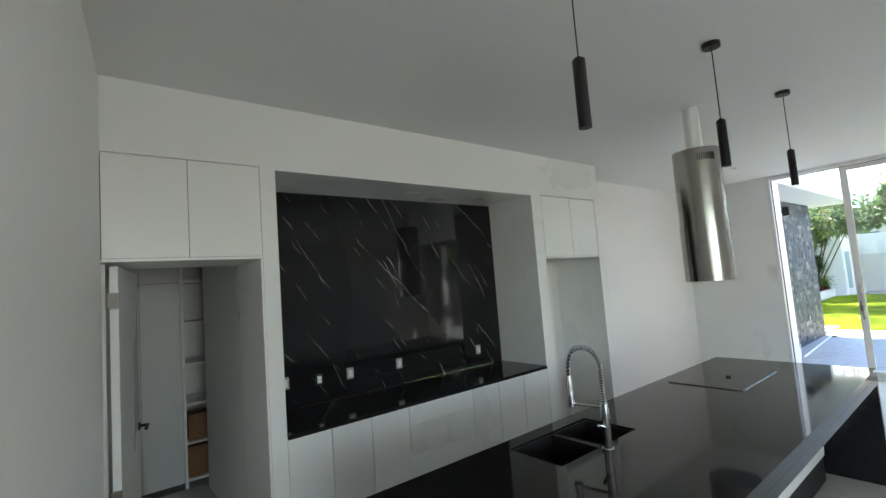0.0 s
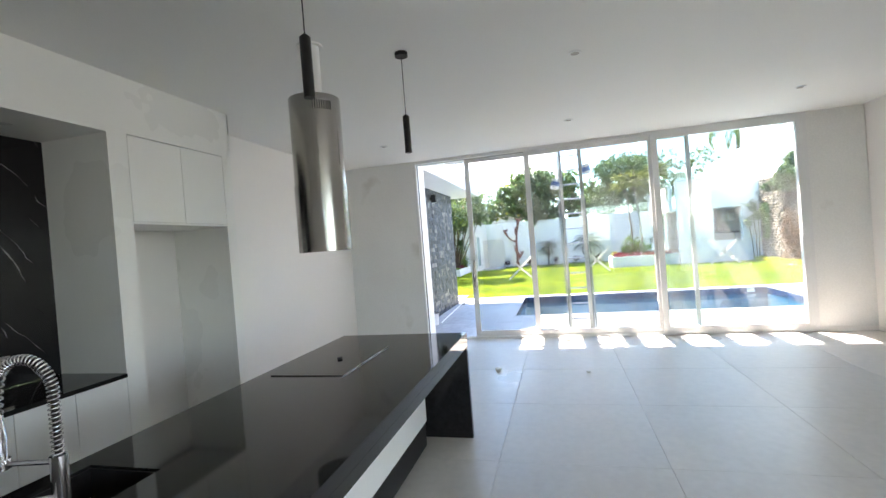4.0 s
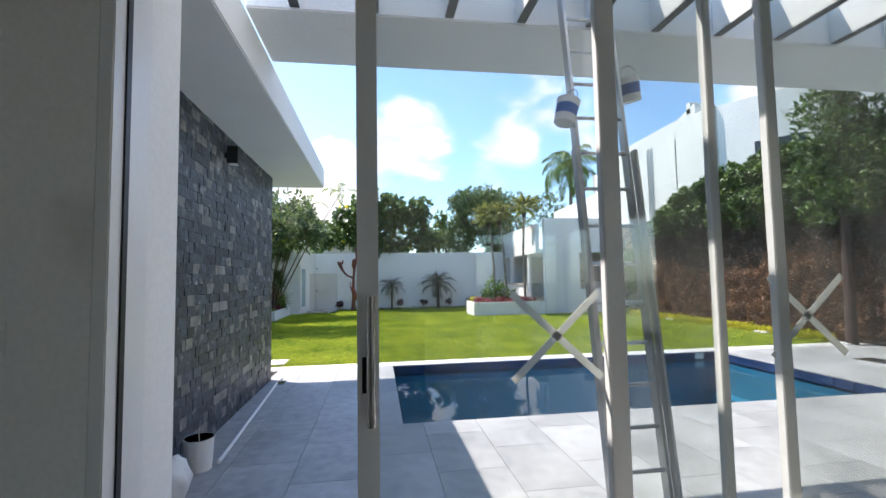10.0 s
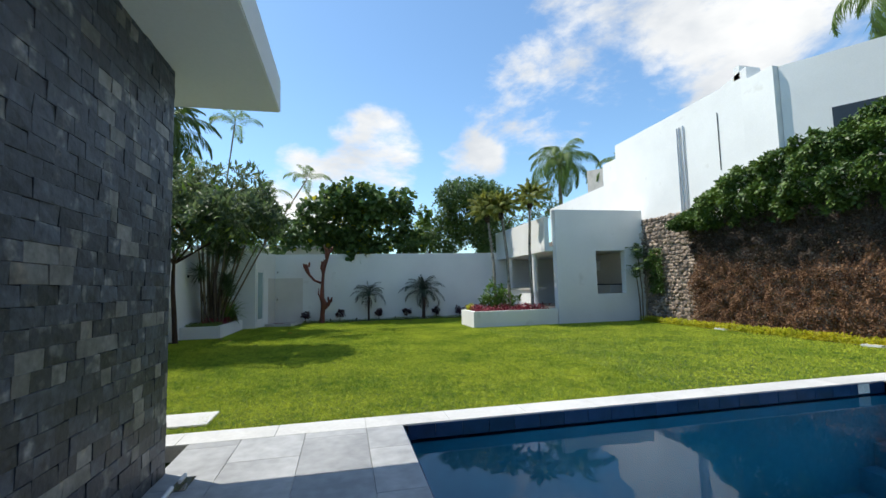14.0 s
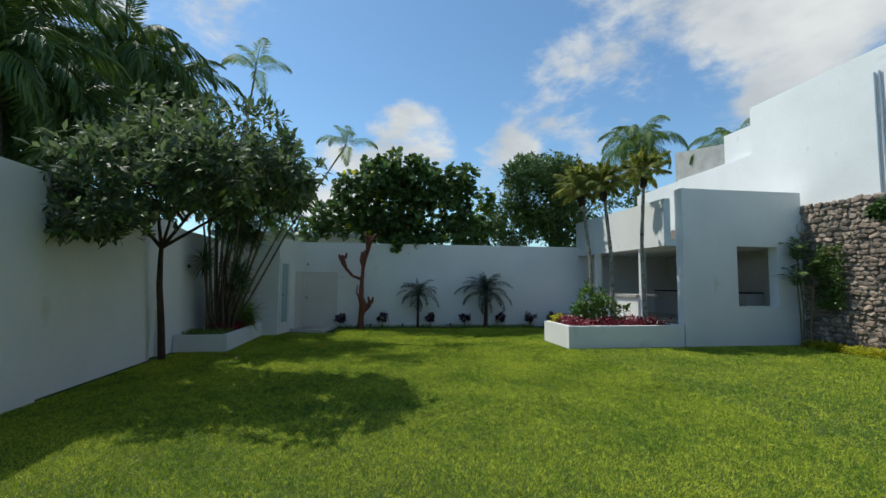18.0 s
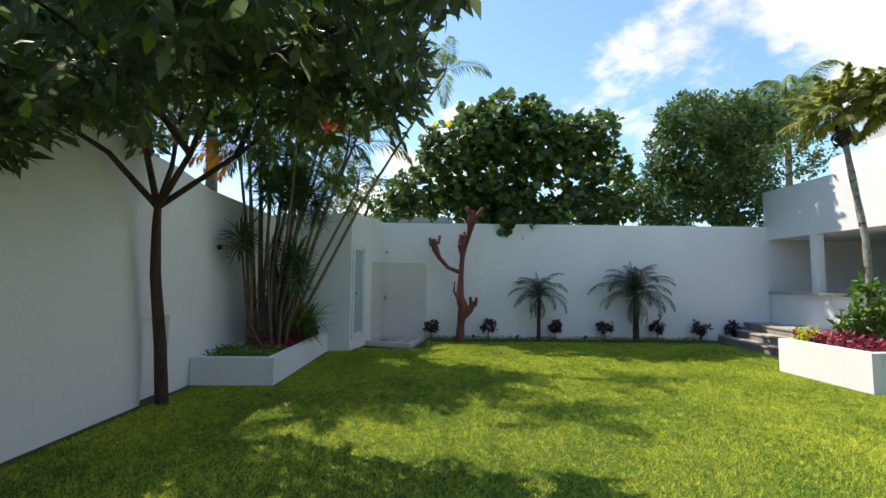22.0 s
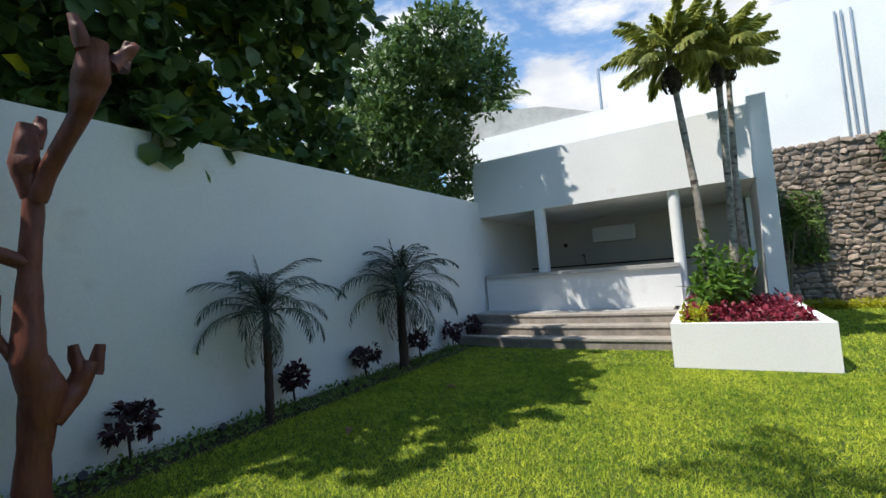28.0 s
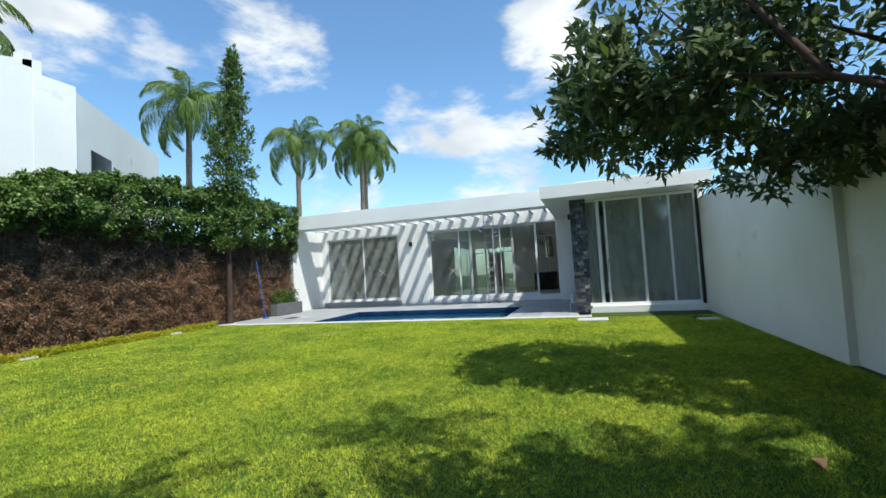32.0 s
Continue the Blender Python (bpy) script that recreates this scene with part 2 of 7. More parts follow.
PLASTER = material("white_plaster", (0.81, 0.81, 0.79), 0.75, dark=0.89, light=1.03, grain=45, blotch=0.8, bump=0.2, fleck=((0.66, 0.65, 0.61), 1.6, 0.66))
WALL_IN = material("interior_paint", (0.82, 0.80, 0.775), 0.6, dark=0.96, light=1.02, grain=80, blotch=0.6, bump=0.05)
CEILING = material("ceiling_paint", (0.78, 0.78, 0.76), 0.7, dark=0.96, light=1.02, grain=80, blotch=0.5, bump=0.04)
LACQUER = material("white_lacquer", (0.80, 0.80, 0.77), 0.28, dark=0.98, light=1.01, grain=30, blotch=0.8, bump=0.01, coat=0.2)
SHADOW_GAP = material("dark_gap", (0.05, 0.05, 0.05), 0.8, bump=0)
PORCELAIN = material("pale_porcelain_floor", (0.57, 0.55, 0.51), 0.33, dark=0.9, light=1.07, grain=14, blotch=0.9, bump=0.02, spread=0.02, rough_var=0.4)
GROUT = material("grout", (0.53, 0.51, 0.475), 0.85, bump=0.1)
DECK = material("grey_stone_tile", (0.34, 0.345, 0.35), 0.5, dark=0.7, light=1.25, grain=9, blotch=1.6, bump=0.12, spread=0.1, rough_var=0.3)
# pale slabs and border stones; also the terrace stone as lit by the sun
PALE_SUNLIT_STONE = material("pale_and_sunlit_stone", (0.55, 0.545, 0.53), 0.6, dark=0.85, light=1.12, grain=20, blotch=2, bump=0.15, spread=0.05)
SLATE = material("dark_slate", (0.033, 0.040, 0.054), 0.5, dark=0.3, light=2.0, grain=22, blotch=10, bump=1.0, spread=0.5, fleck=((0.15, 0.15, 0.15), 7, 0.58))
SLATE_PALE = material("pale_slate", (0.17, 0.168, 0.16), 0.5, dark=0.45, light=1.5, grain=22, blotch=6, bump=0.7, spread=0.3, fleck=((0.30, 0.25, 0.2), 4, 0.6))
SLATE_BED = material("slate_joint", (0.03, 0.03, 0.034), 0.9, bump=0.3)
RUBBLE = material("brown_rubble_stone", (0.28, 0.215, 0.165), 0.85, dark=0.5, light=1.5, grain=14, blotch=3, bump=0.9, spread=0.4, fleck=((0.12, 0.10, 0.085), 5, 0.58))
MORTAR = material("rubble_mortar", (0.2, 0.18, 0.155), 0.95, dark=0.6, light=1.2, grain=30, bump=0.6)
GRANITE = material("black_granite", (0.012, 0.012, 0.0125), 0.055, dark=0.7, light=1.6, grain=140, blotch=20, bump=0.004, fleck=((0.06, 0.06, 0.06), 260, 0.7), spec=0.36)
BLACK = material("matt_black_metal", (0.018, 0.018, 0.018), 0.45, bump=0.02, metal=0.2)
GREY_LACQUER = material("pale_grey_lacquer", (0.55, 0.55, 0.53), 0.4, dark=0.97, light=1.02, grain=30, blotch=0.8, bump=0.01)
CHROME = material("chrome", (0.72, 0.72, 0.74), 0.08, metal=1.0, dark=0.95, light=1.03, bump=0.0)
STEEL = material("brushed_steel", (0.40, 0.38, 0.36), 0.2, metal=1.0, dark=0.95, light=1.04, grain=40, blotch=3, stretch=(1, 1, 0.05), bump=0.0)
ALU = material("white_aluminium", (0.74, 0.745, 0.74), 0.35, dark=0.96, light=1.03, bump=0.01)
ALU_GREY = material("ladder_aluminium", (0.5, 0.51, 0.52), 0.38, metal=0.9, dark=0.75, light=1.15, grain=25, bump=0.08)
JOIST_SHADE = material("joist_shade_grey", (0.12, 0.12, 0.125), 0.6, bump=0.1)
SOFFIT = material("soffit_plaster", (0.74, 0.74, 0.72), 0.8, dark=0.95, light=1.03, bump=0.08)
PLASTIC_W = material("white_plastic", (0.75, 0.75, 0.73), 0.4, dark=0.97, light=1.02, bump=0.0)
PLASTIC_B = material("blue_plastic", (0.04, 0.12, 0.35), 0.4, bump=0.0)
CONCRETE = material("grey_concrete", (0.42, 0.405, 0.38), 0.85, dark=0.75, light=1.2, grain=25, blotch=2, bump=0.3)
DARK_CONCRETE = material("dark_render", (0.13, 0.13, 0.135), 0.8, dark=0.8, light=1.2, grain=25, blotch=2, bump=0.2)
BEIGE = material("beige_plaster", (0.64, 0.61, 0.56), 0.85, dark=0.9, light=1.06, grain=30, bump=0.15)
STEP_STONE = material("brown_step_stone", (0.27, 0.235, 0.2), 0.75, dark=0.65, light=1.3, grain=14, blotch=3, bump=0.35, spread=0.15)
BEIGE_STONE = material("beige_step_tread", (0.36, 0.32, 0.275), 0.7, dark=0.7, light=1.2, grain=14, blotch=3, bump=0.25)
POOL_TILE = material("navy_pool_tile", (0.012, 0.035, 0.10), 0.2, dark=0.75, light=1.3, grain=8, blotch=1, bump=0.05, spread=0.12)
POOL_FLOOR = material("blue_pool_plaster", (0.05, 0.23, 0.33), 0.5, dark=0.85, light=1.15, grain=10, blotch=0.8, bump=0.05)
SOIL = material("dark_soil", (0.05, 0.035, 0.024), 0.95, dark=0.5, light=1.5, grain=60, blotch=8, bump=1.0)
LAWN_BASE = material("lawn_turf", (0.045, 0.075, 0.008), 0.9, dark=0.6, light=1.35, grain=60, blotch=0.7, bump=0.9)
BARK = material("brown_bark", (0.062, 0.036, 0.028), 0.9, dark=0.5, light=1.5, grain=18, blotch=4, bump=0.9, stretch=(3, 3, 0.6))
BARK_GREY = material("grey_palm_bark", (0.16, 0.13, 0.10), 0.9, dark=0.5, light=1.4, grain=16, blotch=5, bump=0.8, stretch=(1, 1, 2.5))
BARK_DARK = material("dark_cane_bark", (0.10, 0.072, 0.052), 0.9, dark=0.5, light=1.5, grain=16, blotch=5, bump=0.8, stretch=(1, 1, 2.5))
BARK_PALE = material("pale_mottled_bark", (0.30, 0.265, 0.22), 0.9, dark=0.35, light=1.5, grain=12, blotch=7, bump=0.8, stretch=(1, 1, 1.5), fleck=((0.08, 0.06, 0.05), 9, 0.56))
BARK_RED = material("stripped_red_wood", (0.15, 0.044, 0.027), 0.5, dark=0.55, light=1.45, grain=14, blotch=4, bump=0.6, stretch=(3, 3, 0.7))
CANE = material("green_brown_cane", (0.19, 0.15, 0.09), 0.7, dark=0.6, light=1.35, grain=10, blotch=6, bump=0.4, stretch=(1, 1, 3))
WOOD = material("reddish_wood_door", (0.24, 0.10, 0.05), 0.45, dark=0.7, light=1.25, grain=12, blotch=2, bump=0.1, stretch=(6, 6, 0.7))
BASKET = material("brown_carton", (0.22, 0.11, 0.05), 0.8, bump=0.2)
TILE_RED = material("red_roof_paint", (0.35, 0.07, 0.04), 0.6, bump=0.1)
DARK_GLASS = material("dark_window", (0.03, 0.035, 0.04), 0.08, bump=0.0)
GRAVEL = material("pale_gravel", (0.50, 0.425, 0.37), 0.95, dark=0.55, light=1.4, grain=45, blotch=8, bump=1.0)


def glass_material(name, tint=(0.95, 0.965, 0.95), gloss=0.06, dusty=0.012):
    """Thin window glass: clear, with a mirror image that grows at a flat angle, and a film of dust that catches the light."""
    m = bpy.data.materials.new(name)
    m.use_nodes = True
    t = m.node_tree
    t.nodes.remove(t.nodes["Principled BSDF"])
    clear = t.nodes.new("ShaderNodeBsdfTransparent")
    clear.inputs["Color"].default_value = (*tint, 1)
    shine = t.nodes.new("ShaderNodeBsdfGlossy")
    shine.inputs["Roughness"].default_value = 0.0
    side = t.nodes.new("ShaderNodeLayerWeight")
    side.inputs["Blend"].default_value = 0.5
    fifth = t.nodes.new("ShaderNodeMath")
    fifth.operation = "POWER"
    fifth.inputs[1].default_value = 5.0
    t.links.new(side.outputs["Facing"], fifth.inputs[0])
    lift = t.nodes.new("ShaderNodeMath")
    lift.operation = "MULTIPLY_ADD"
    lift.inputs[1].default_value, lift.inputs[2].default_value = 0.9, gloss
    t.links.new(fifth.outputs[0], lift.inputs[0])
    mix = t.nodes.new("ShaderNodeMixShader")
    t.links.new(lift.outputs[0], mix.inputs[0])
    t.links.new(clear.outputs["BSDF"], mix.inputs[1])
    t.links.new(shine.outputs["BSDF"], mix.inputs[2])
    dirt = t.nodes.new("ShaderNodeBsdfTranslucent")
    dirt.inputs["Color"].default_value = (0.85, 0.84, 0.8, 1)
    where = t.nodes.new("ShaderNodeTexNoise")
    where.inputs["Scale"].default_value, where.inputs["Detail"].default_value = 3.0, 6
    much = t.nodes.new("ShaderNodeMath")
    much.operation = "MULTIPLY"
    much.inputs[1].default_value = dusty * 2
    t.links.new(where.outputs["Fac"], much.inputs[0])
    near_dirt = t.nodes.new("ShaderNodeBsdfDiffuse")
    near_dirt.inputs["Color"].default_value = (0.8, 0.8, 0.77, 1)
    both = t.nodes.new("ShaderNodeMixShader")
    t.links.new(dirt.outputs["BSDF"], both.inputs[1])
    t.links.new(near_dirt.outputs["BSDF"], both.inputs[2])
    film = t.nodes.new("ShaderNodeMixShader")
    t.links.new(much.outputs[0], film.inputs[0])
    t.links.new(mix.outputs["Shader"], film.inputs[1])
    t.links.new(both.outputs["Shader"], film.inputs[2])
    t.links.new(film.outputs["Shader"], t.nodes["Material Output"].inputs["Surface"])
    return m


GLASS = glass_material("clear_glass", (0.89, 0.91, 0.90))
GLASS_TINT = glass_material("greenish_glass", (0.70, 0.77, 0.74), 0.10, 0.24)
GLASS_DUSTY = glass_material("dusty_glass", (0.82, 0.87, 0.85), 0.06, 0.07)
FROSTED = material("frosted_glass", (0.33, 0.44, 0.45), 0.25, dark=0.9, light=1.05, bump=0.0)


def water_material():
    m = bpy.data.materials.new("pool_water")
    m.use_nodes = True
    t = m.node_tree
    t.nodes.remove(t.nodes["Principled BSDF"])
    clear = t.nodes.new("ShaderNodeBsdfTransparent")
    clear.inputs["Color"].default_value = (0.60, 0.88, 0.95, 1)
    shine = t.nodes.new("ShaderNodeBsdfGlossy")
    shine.inputs["Roughness"].default_value = 0.0
    fr = t.nodes.new("ShaderNodeFresnel")
    fr.inputs["IOR"].default_value = 1.33
    tc = t.nodes.new("ShaderNodeTexCoord")
    n = t.nodes.new("ShaderNodeTexNoise")
    n.inputs["Scale"].default_value, n.inputs["Detail"].default_value = 3.5, 2
    t.links.new(tc.outputs["Object"], n.inputs["Vector"])
    bp = t.nodes.new("ShaderNodeBump")
    bp.inputs["Strength"].default_value, bp.inputs["Distance"].default_value = 0.06, 0.02
    t.links.new(n.outputs["Fac"], bp.inputs["Height"])
    t.links.new(bp.outputs["Normal"], shine.inputs["Normal"])
    t.links.new(bp.outputs["Normal"], fr.inputs["Normal"])
    mix = t.nodes.new("ShaderNodeMixShader")
    t.links.new(fr.outputs["Fac"], mix.inputs[0])
    t.links.new(clear.outputs["BSDF"], mix.inputs[1])
    t.links.new(shine.outputs["BSDF"], mix.inputs[2])
    t.links.new(mix.outputs["Shader"], t.nodes["Material Output"].inputs["Surface"])
    return m


WATER = water_material()


def marble_material():
    """Black marble with thin white slanting veins."""
    m = bpy.data.materials.new("black_veined_marble")
    m.use_nodes = True
    t = m.node_tree
    b = t.nodes["Principled BSDF"]
    b.inputs["Roughness"].default_value, b.inputs["Specular IOR Level"].default_value = 0.05, 0.33
    tc = t.nodes.new("ShaderNodeTexCoord")
    out = None
    for angle, scale, low, seed in ((-52, 1.5, 0.9978, 0.0), (-61, 1.0, 0.9984, 5.0), (-44, 0.8, 0.9986, 9.0)):
        mp = t.nodes.new("ShaderNodeMapping")
        mp.inputs["Rotation"].default_value = (0, radians(angle), 0)
        mp.inputs["Location"].default_value = (seed, seed * 0.7, seed * 0.3)
        t.links.new(tc.outputs["Object"], mp.inputs["Vector"])
        w = t.nodes.new("ShaderNodeTexWave")
        w.bands_direction = "Z"
        w.inputs["Scale"].default_value, w.inputs["Distortion"].default_value = scale, 1.5
        w.inputs["Detail"].default_value, w.inputs["Detail Scale"].default_value = 4, 3.0
        t.links.new(mp.outputs["Vector"], w.inputs["Vector"])
        r = t.nodes.new("ShaderNodeMapRange")
        r.inputs["From Min"].default_value, r.inputs["From Max"].default_value = low, 1.0
        t.links.new(w.outputs["Fac"], r.inputs["Value"])
        brk = t.nodes.new("ShaderNodeTexNoise")
        brk.inputs["Scale"].default_value = 3.2
        t.links.new(mp.outputs["Vector"], brk.inputs["Vector"])
        br = t.nodes.new("ShaderNodeMapRange")
        br.inputs["From Min"].default_value, br.inputs["From Max"].default_value = 0.57, 0.68
        t.links.new(brk.outputs["Fac"], br.inputs["Value"])
        mul = t.nodes.new("ShaderNodeMath")
        mul.operation = "MULTIPLY"
        t.links.new(r.outputs["Result"], mul.inputs[0])
        t.links.new(br.outputs["Result"], mul.inputs[1])
        if out is None:
            out = mul.outputs[0]
        else:
            mxm = t.nodes.new("ShaderNodeMath")
            mxm.operation = "MAXIMUM"
            t.links.new(out, mxm.inputs[0])
            t.links.new(mul.outputs[0], mxm.inputs[1])
            out = mxm.outputs[0]
    mx = t.nodes.new("ShaderNodeMix")
    mx.data_type = "RGBA"
    mx.inputs[6].default_value, mx.inputs[7].default_value = (0.009, 0.009, 0.010, 1), (0.30, 0.295, 0.29, 1)
    t.links.new(out, mx.inputs[0])
    t.links.new(mx.outputs[2], b.inputs["Base Color"])
    return m


MARBLE = marble_material()

GREEN_DARK = leaf_material("dark_green_leaf", (0.055, 0.09, 0.042), (0.15, 0.20, 0.085), rough=0.5, through=0.5, spec=0.45, each=0.9)
GREEN_ROUND = leaf_material("leathery_green_leaf", (0.042, 0.092, 0.028), (0.15, 0.24, 0.07), rough=0.42, through=0.32, spec=0.55, each=0.9)
GREEN_MID = leaf_material("mid_green_leaf", (0.03, 0.075, 0.012), (0.13, 0.21, 0.03), each=1.0, uneven=1.6)
GREEN_DRACAENA = leaf_material("dracaena_leaf", (0.03, 0.065, 0.018), (0.13, 0.20, 0.055), rough=0.4, spec=0.7, each=1.0)
GREEN_LIGHT = leaf_material("light_green_leaf", (0.09, 0.18, 0.025), (0.22, 0.30, 0.05))
GREEN_SHRUB = leaf_material("bright_shrub_leaf", (0.05, 0.13, 0.015), (0.16, 0.27, 0.03), through=0.35, each=0.9)
PALM_GREEN = leaf_material("palm_green", (0.035, 0.085, 0.016), (0.14, 0.21, 0.035), through=0.4)
PALM_ARECA = leaf_material("areca_green", (0.06, 0.135, 0.02), (0.24, 0.34, 0.055), through=0.55, each=0.9)
LEAF_SCARLET = leaf_material("scarlet_frond", (0.80, 0.07, 0.015), (0.85, 0.2, 0.03), through=0.75)
PALM_GREY = leaf_material("grey_green_palm", (0.020, 0.038, 0.022), (0.06, 0.085, 0.045), spec=0.6)
FAN_OLIVE = leaf_material("olive_fan_palm", (0.17, 0.21, 0.045), (0.42, 0.43, 0.11), through=0.6, each=0.9)
LEAF_ORANGE = leaf_material("orange_dry_frond", (0.70, 0.20, 0.015), (0.75, 0.36, 0.04), through=0.75)
LEAF_YELLOW = leaf_material("yellow_leaf", (0.65, 0.56, 0.04), (0.40, 0.48, 0.04), through=0.65)
PALM_LIGHT = leaf_material("light_palm_green", (0.09, 0.17, 0.035), (0.22, 0.31, 0.065), through=0.45)
LEAF_RED = leaf_material("crimson_leaf", (0.18, 0.012, 0.03), (0.28, 0.03, 0.05))
LEAF_PURPLE = leaf_material("dark_purple_leaf", (0.030, 0.010, 0.018), (0.07, 0.018, 0.03))
CREEPER_DRY = leaf_material("dry_creeper", (0.10, 0.05, 0.032), (0.40, 0.235, 0.14), rough=0.9, through=0.25, patch=2.2, uneven=1.8, each=1.0, spec=0.15, tuft=((7.0, 1.0),))
# dark tone: painted shade on the creeper, real colour on withered fronds
SHADE_DRY_LEAF = leaf_material("shade_and_dry_leaf", (0.035, 0.026, 0.018), (0.075, 0.05, 0.035), rough=0.8, through=0.1)
TAPE = leaf_material("white_tape", (0.85, 0.85, 0.82), (0.8, 0.8, 0.76), rough=0.6, through=0.6)
GRASS = leaf_material("mown_grass", (0.105, 0.225, 0.022), (0.61, 0.65, 0.07), rough=0.8, through=0.2, patch=0.9, uneven=1.3, each=0.8, spec=0.1, tuft=((4.5, 0.9), (14.0, 1.5)))

# ---- building blocks ----


def part(name, bm, mat, parent=None, label=""):
    me = bpy.data.meshes.new(name)
    bm.to_mesh(me)
    bm.free()
    me.materials.append(mat)
    ob = new(name, me)
    if parent is not None:
        ob.parent = parent
    if label:
        ob["label"] = label
    return ob


def thing(name, label, category, group="", kind=""):
    return tagged(new(name), label, category, group, kind)


def add_box(bm, x0, x1, y0, y1, z0, z1, bevel=0.0):
    made = bmesh.ops.create_cube(bm, size=1.0)["verts"]
    for v in made:
        v.co = Vector(((x0 + x1) / 2 + v.co.x * (x1 - x0), (y0 + y1) / 2 + v.co.y * (y1 - y0), (z0 + z1) / 2 + v.co.z * (z1 - z0)))
    if bevel:
        edges = list({e for v in made for e in v.link_edges})
        bmesh.ops.bevel(bm, geom=edges, offset=bevel, segments=2, affect="EDGES")


def boxes(*rows, bevel=0.0):
    bm = bmesh.new()
    for r in rows:
        add_box(bm, *r, bevel=bevel)
    return bm


def box_part(name, row, mat, parent=None, bevel=0.0, label=""):
    return part(name, boxes(row, bevel=bevel), mat, parent, label)


def structure(name, rows, mat, label, category, bevel=0.0):
    return tagged(part(name, boxes(*rows, bevel=bevel), mat), label, category, kind="structure")


def panelled(name, rows, mat, label, category, piece_name, bevel=0.0):
    """A wall made up of several panels or piers, each a part of it."""
    whole = thing(name, label, category, "", "structure")
    for row in rows:
        box_part(piece_name, row, mat, whole, bevel)
    return whole


def tube(bm, points, radii, sides=10, cap=True):
    """A round bar along points; radii: one number or one for each point."""
    pts = [Vector(p) for p in points]
    if not hasattr(radii, "__len__"):
        radii = [radii] * len(pts)
    rings, side = [], None
    for n, p in enumerate(pts):
        way = (pts[min(n + 1, len(pts) - 1)] - pts[max(n - 1, 0)]).normalized()
        if side is None:
            side = way.orthogonal().normalized()
        side = (side - way * side.dot(way)).normalized()
        other = way.cross(side)
        rings.append([bm.verts.new(p + radii[n] * (math.cos(a) * side + math.sin(a) * other)) for a in (2 * math.pi * k / sides for k in range(sides))])
    for a, b in zip(rings, rings[1:]):
        for k in range(sides):
            f = bm.faces.new((a[k], a[(k + 1) % sides], b[(k + 1) % sides], b[k]))
            f.smooth = True
    if cap:
        bm.faces.new([bm.verts.new(v.co) for v in rings[0][::-1]])
        bm.faces.new([bm.verts.new(v.co) for v in rings[-1]])


def tube_part(name, points, radii, mat, parent=None, sides=10, label=""):
    bm = bmesh.new()
    tube(bm, points, radii, sides)
    return part(name, bm, mat, parent, label)


def prism(bm, outline, z0, z1):
    """A block with the given outline in plan."""
    low = [bm.verts.new((x, y, z0)) for x, y in outline]
    high = [bm.verts.new((x, y, z1)) for x, y in outline]
    bm.faces.new(low[::-1])
    bm.faces.new(high)
    for k in range(len(low)):
        j = (k + 1) % len(low)
        bm.faces.new((low[k], low[j], high[j], high[k]))


def upright(bm, profile, x0, x1, axis="y", offset=0.0):
    """A slab whose outline (along, z) is given, from offset x0 to x1 across; axis: the way that it runs."""
    def at(a, z, c):
        return (c, a, z) if axis == "y" else (a, c, z)
    one = [bm.verts.new(at(a, z, x0)) for a, z in profile]
    two = [bm.verts.new(at(a, z, x1)) for a, z in profile]
    bm.faces.new(one)
    bm.faces.new(two[::-1])
    for k in range(len(one)):
        j = (k + 1) % len(one)
        bm.faces.new((one[j], one[k], two[k], two[j]))
    bmesh.ops.recalc_face_normals(bm, faces=bm.faces)


# ---- plan ----
CEIL = 3.17          # ceiling of the house
DECK_Z, LAWN_Z = -0.20, -0.22
GX = 8.06            # inner face of the garden front
FX = 8.36            # outer face of the garden front
GL, GR, GTOP = 2.43, -3.52, 3.168   # living room glazing
WALL_N, WALL_S, WALL_E = 6.62, -9.25, 30.44
KY = 3.22            # front of the kitchen wall units
BACK_Y = 3.74        # wall behind them

# ---- house shell ----
structure("floor", [(-3.2, GX + 0.02, -4.4, 5.6, -0.30, -0.012)], GROUT, "grey grout bed under the pale floor tiles", "floor")
structure("floor_bedroom", [(FX, 13.8, 3.6, WALL_N, -0.30, -0.02), (3.8, GX, -9.2, -4.4, -0.30, 0.0)], PORCELAIN, "pale polished floor in the rooms beyond", "floor")
structure("ceiling", [(-3.2, FX, -9.5, 6.8, CEIL, CEIL + 0.25)], CEILING, "white painted flat ceiling", "ceiling")
structure("wall_kitchen", [(4.42, GX, BACK_Y, BACK_Y + 0.2, 0, CEIL), (-0.75, 4.42, 3.95, 4.1, 2.72, CEIL)], WALL_IN, "smooth white painted wall beside the kitchen", "wall")
structure("wall_south", [(-3.2, -2.9, -4.4, -4.22, 0, CEIL), (1.5, GX, -4.4, -4.22, 0, CEIL), (-2.9, 1.5, -4.4, -4.22, 2.75, CEIL)], WALL_IN, "smooth white painted wall of the living room", "wall")
structure("wall_west", [(-3.3, -3.1, -4.4, -4.1, 0, CEIL), (-3.3, -3.1, -1.0, -0.9, 0, CEIL), (-3.3, -3.1, -4.1, -1.0, 2.7, CEIL), (-3.2, -0.9, -1.0, -0.85, 0, CEIL)],
          WALL_IN, "white painted wall with the glazed entrance", "wall")
bm = bmesh.new()
prism(bm, [(-0.57, KY), (-0.57, KY + 0.12), (-0.75, KY + 0.12), (-1.15, -0.9), (-0.95, -0.9)], 0, CEIL)
bmesh.ops.recalc_face_normals(bm, faces=bm.faces)
tagged(part("wall_hall", bm, WALL_IN), "smooth white painted wall beside the pantry door", "wall", kind="structure")
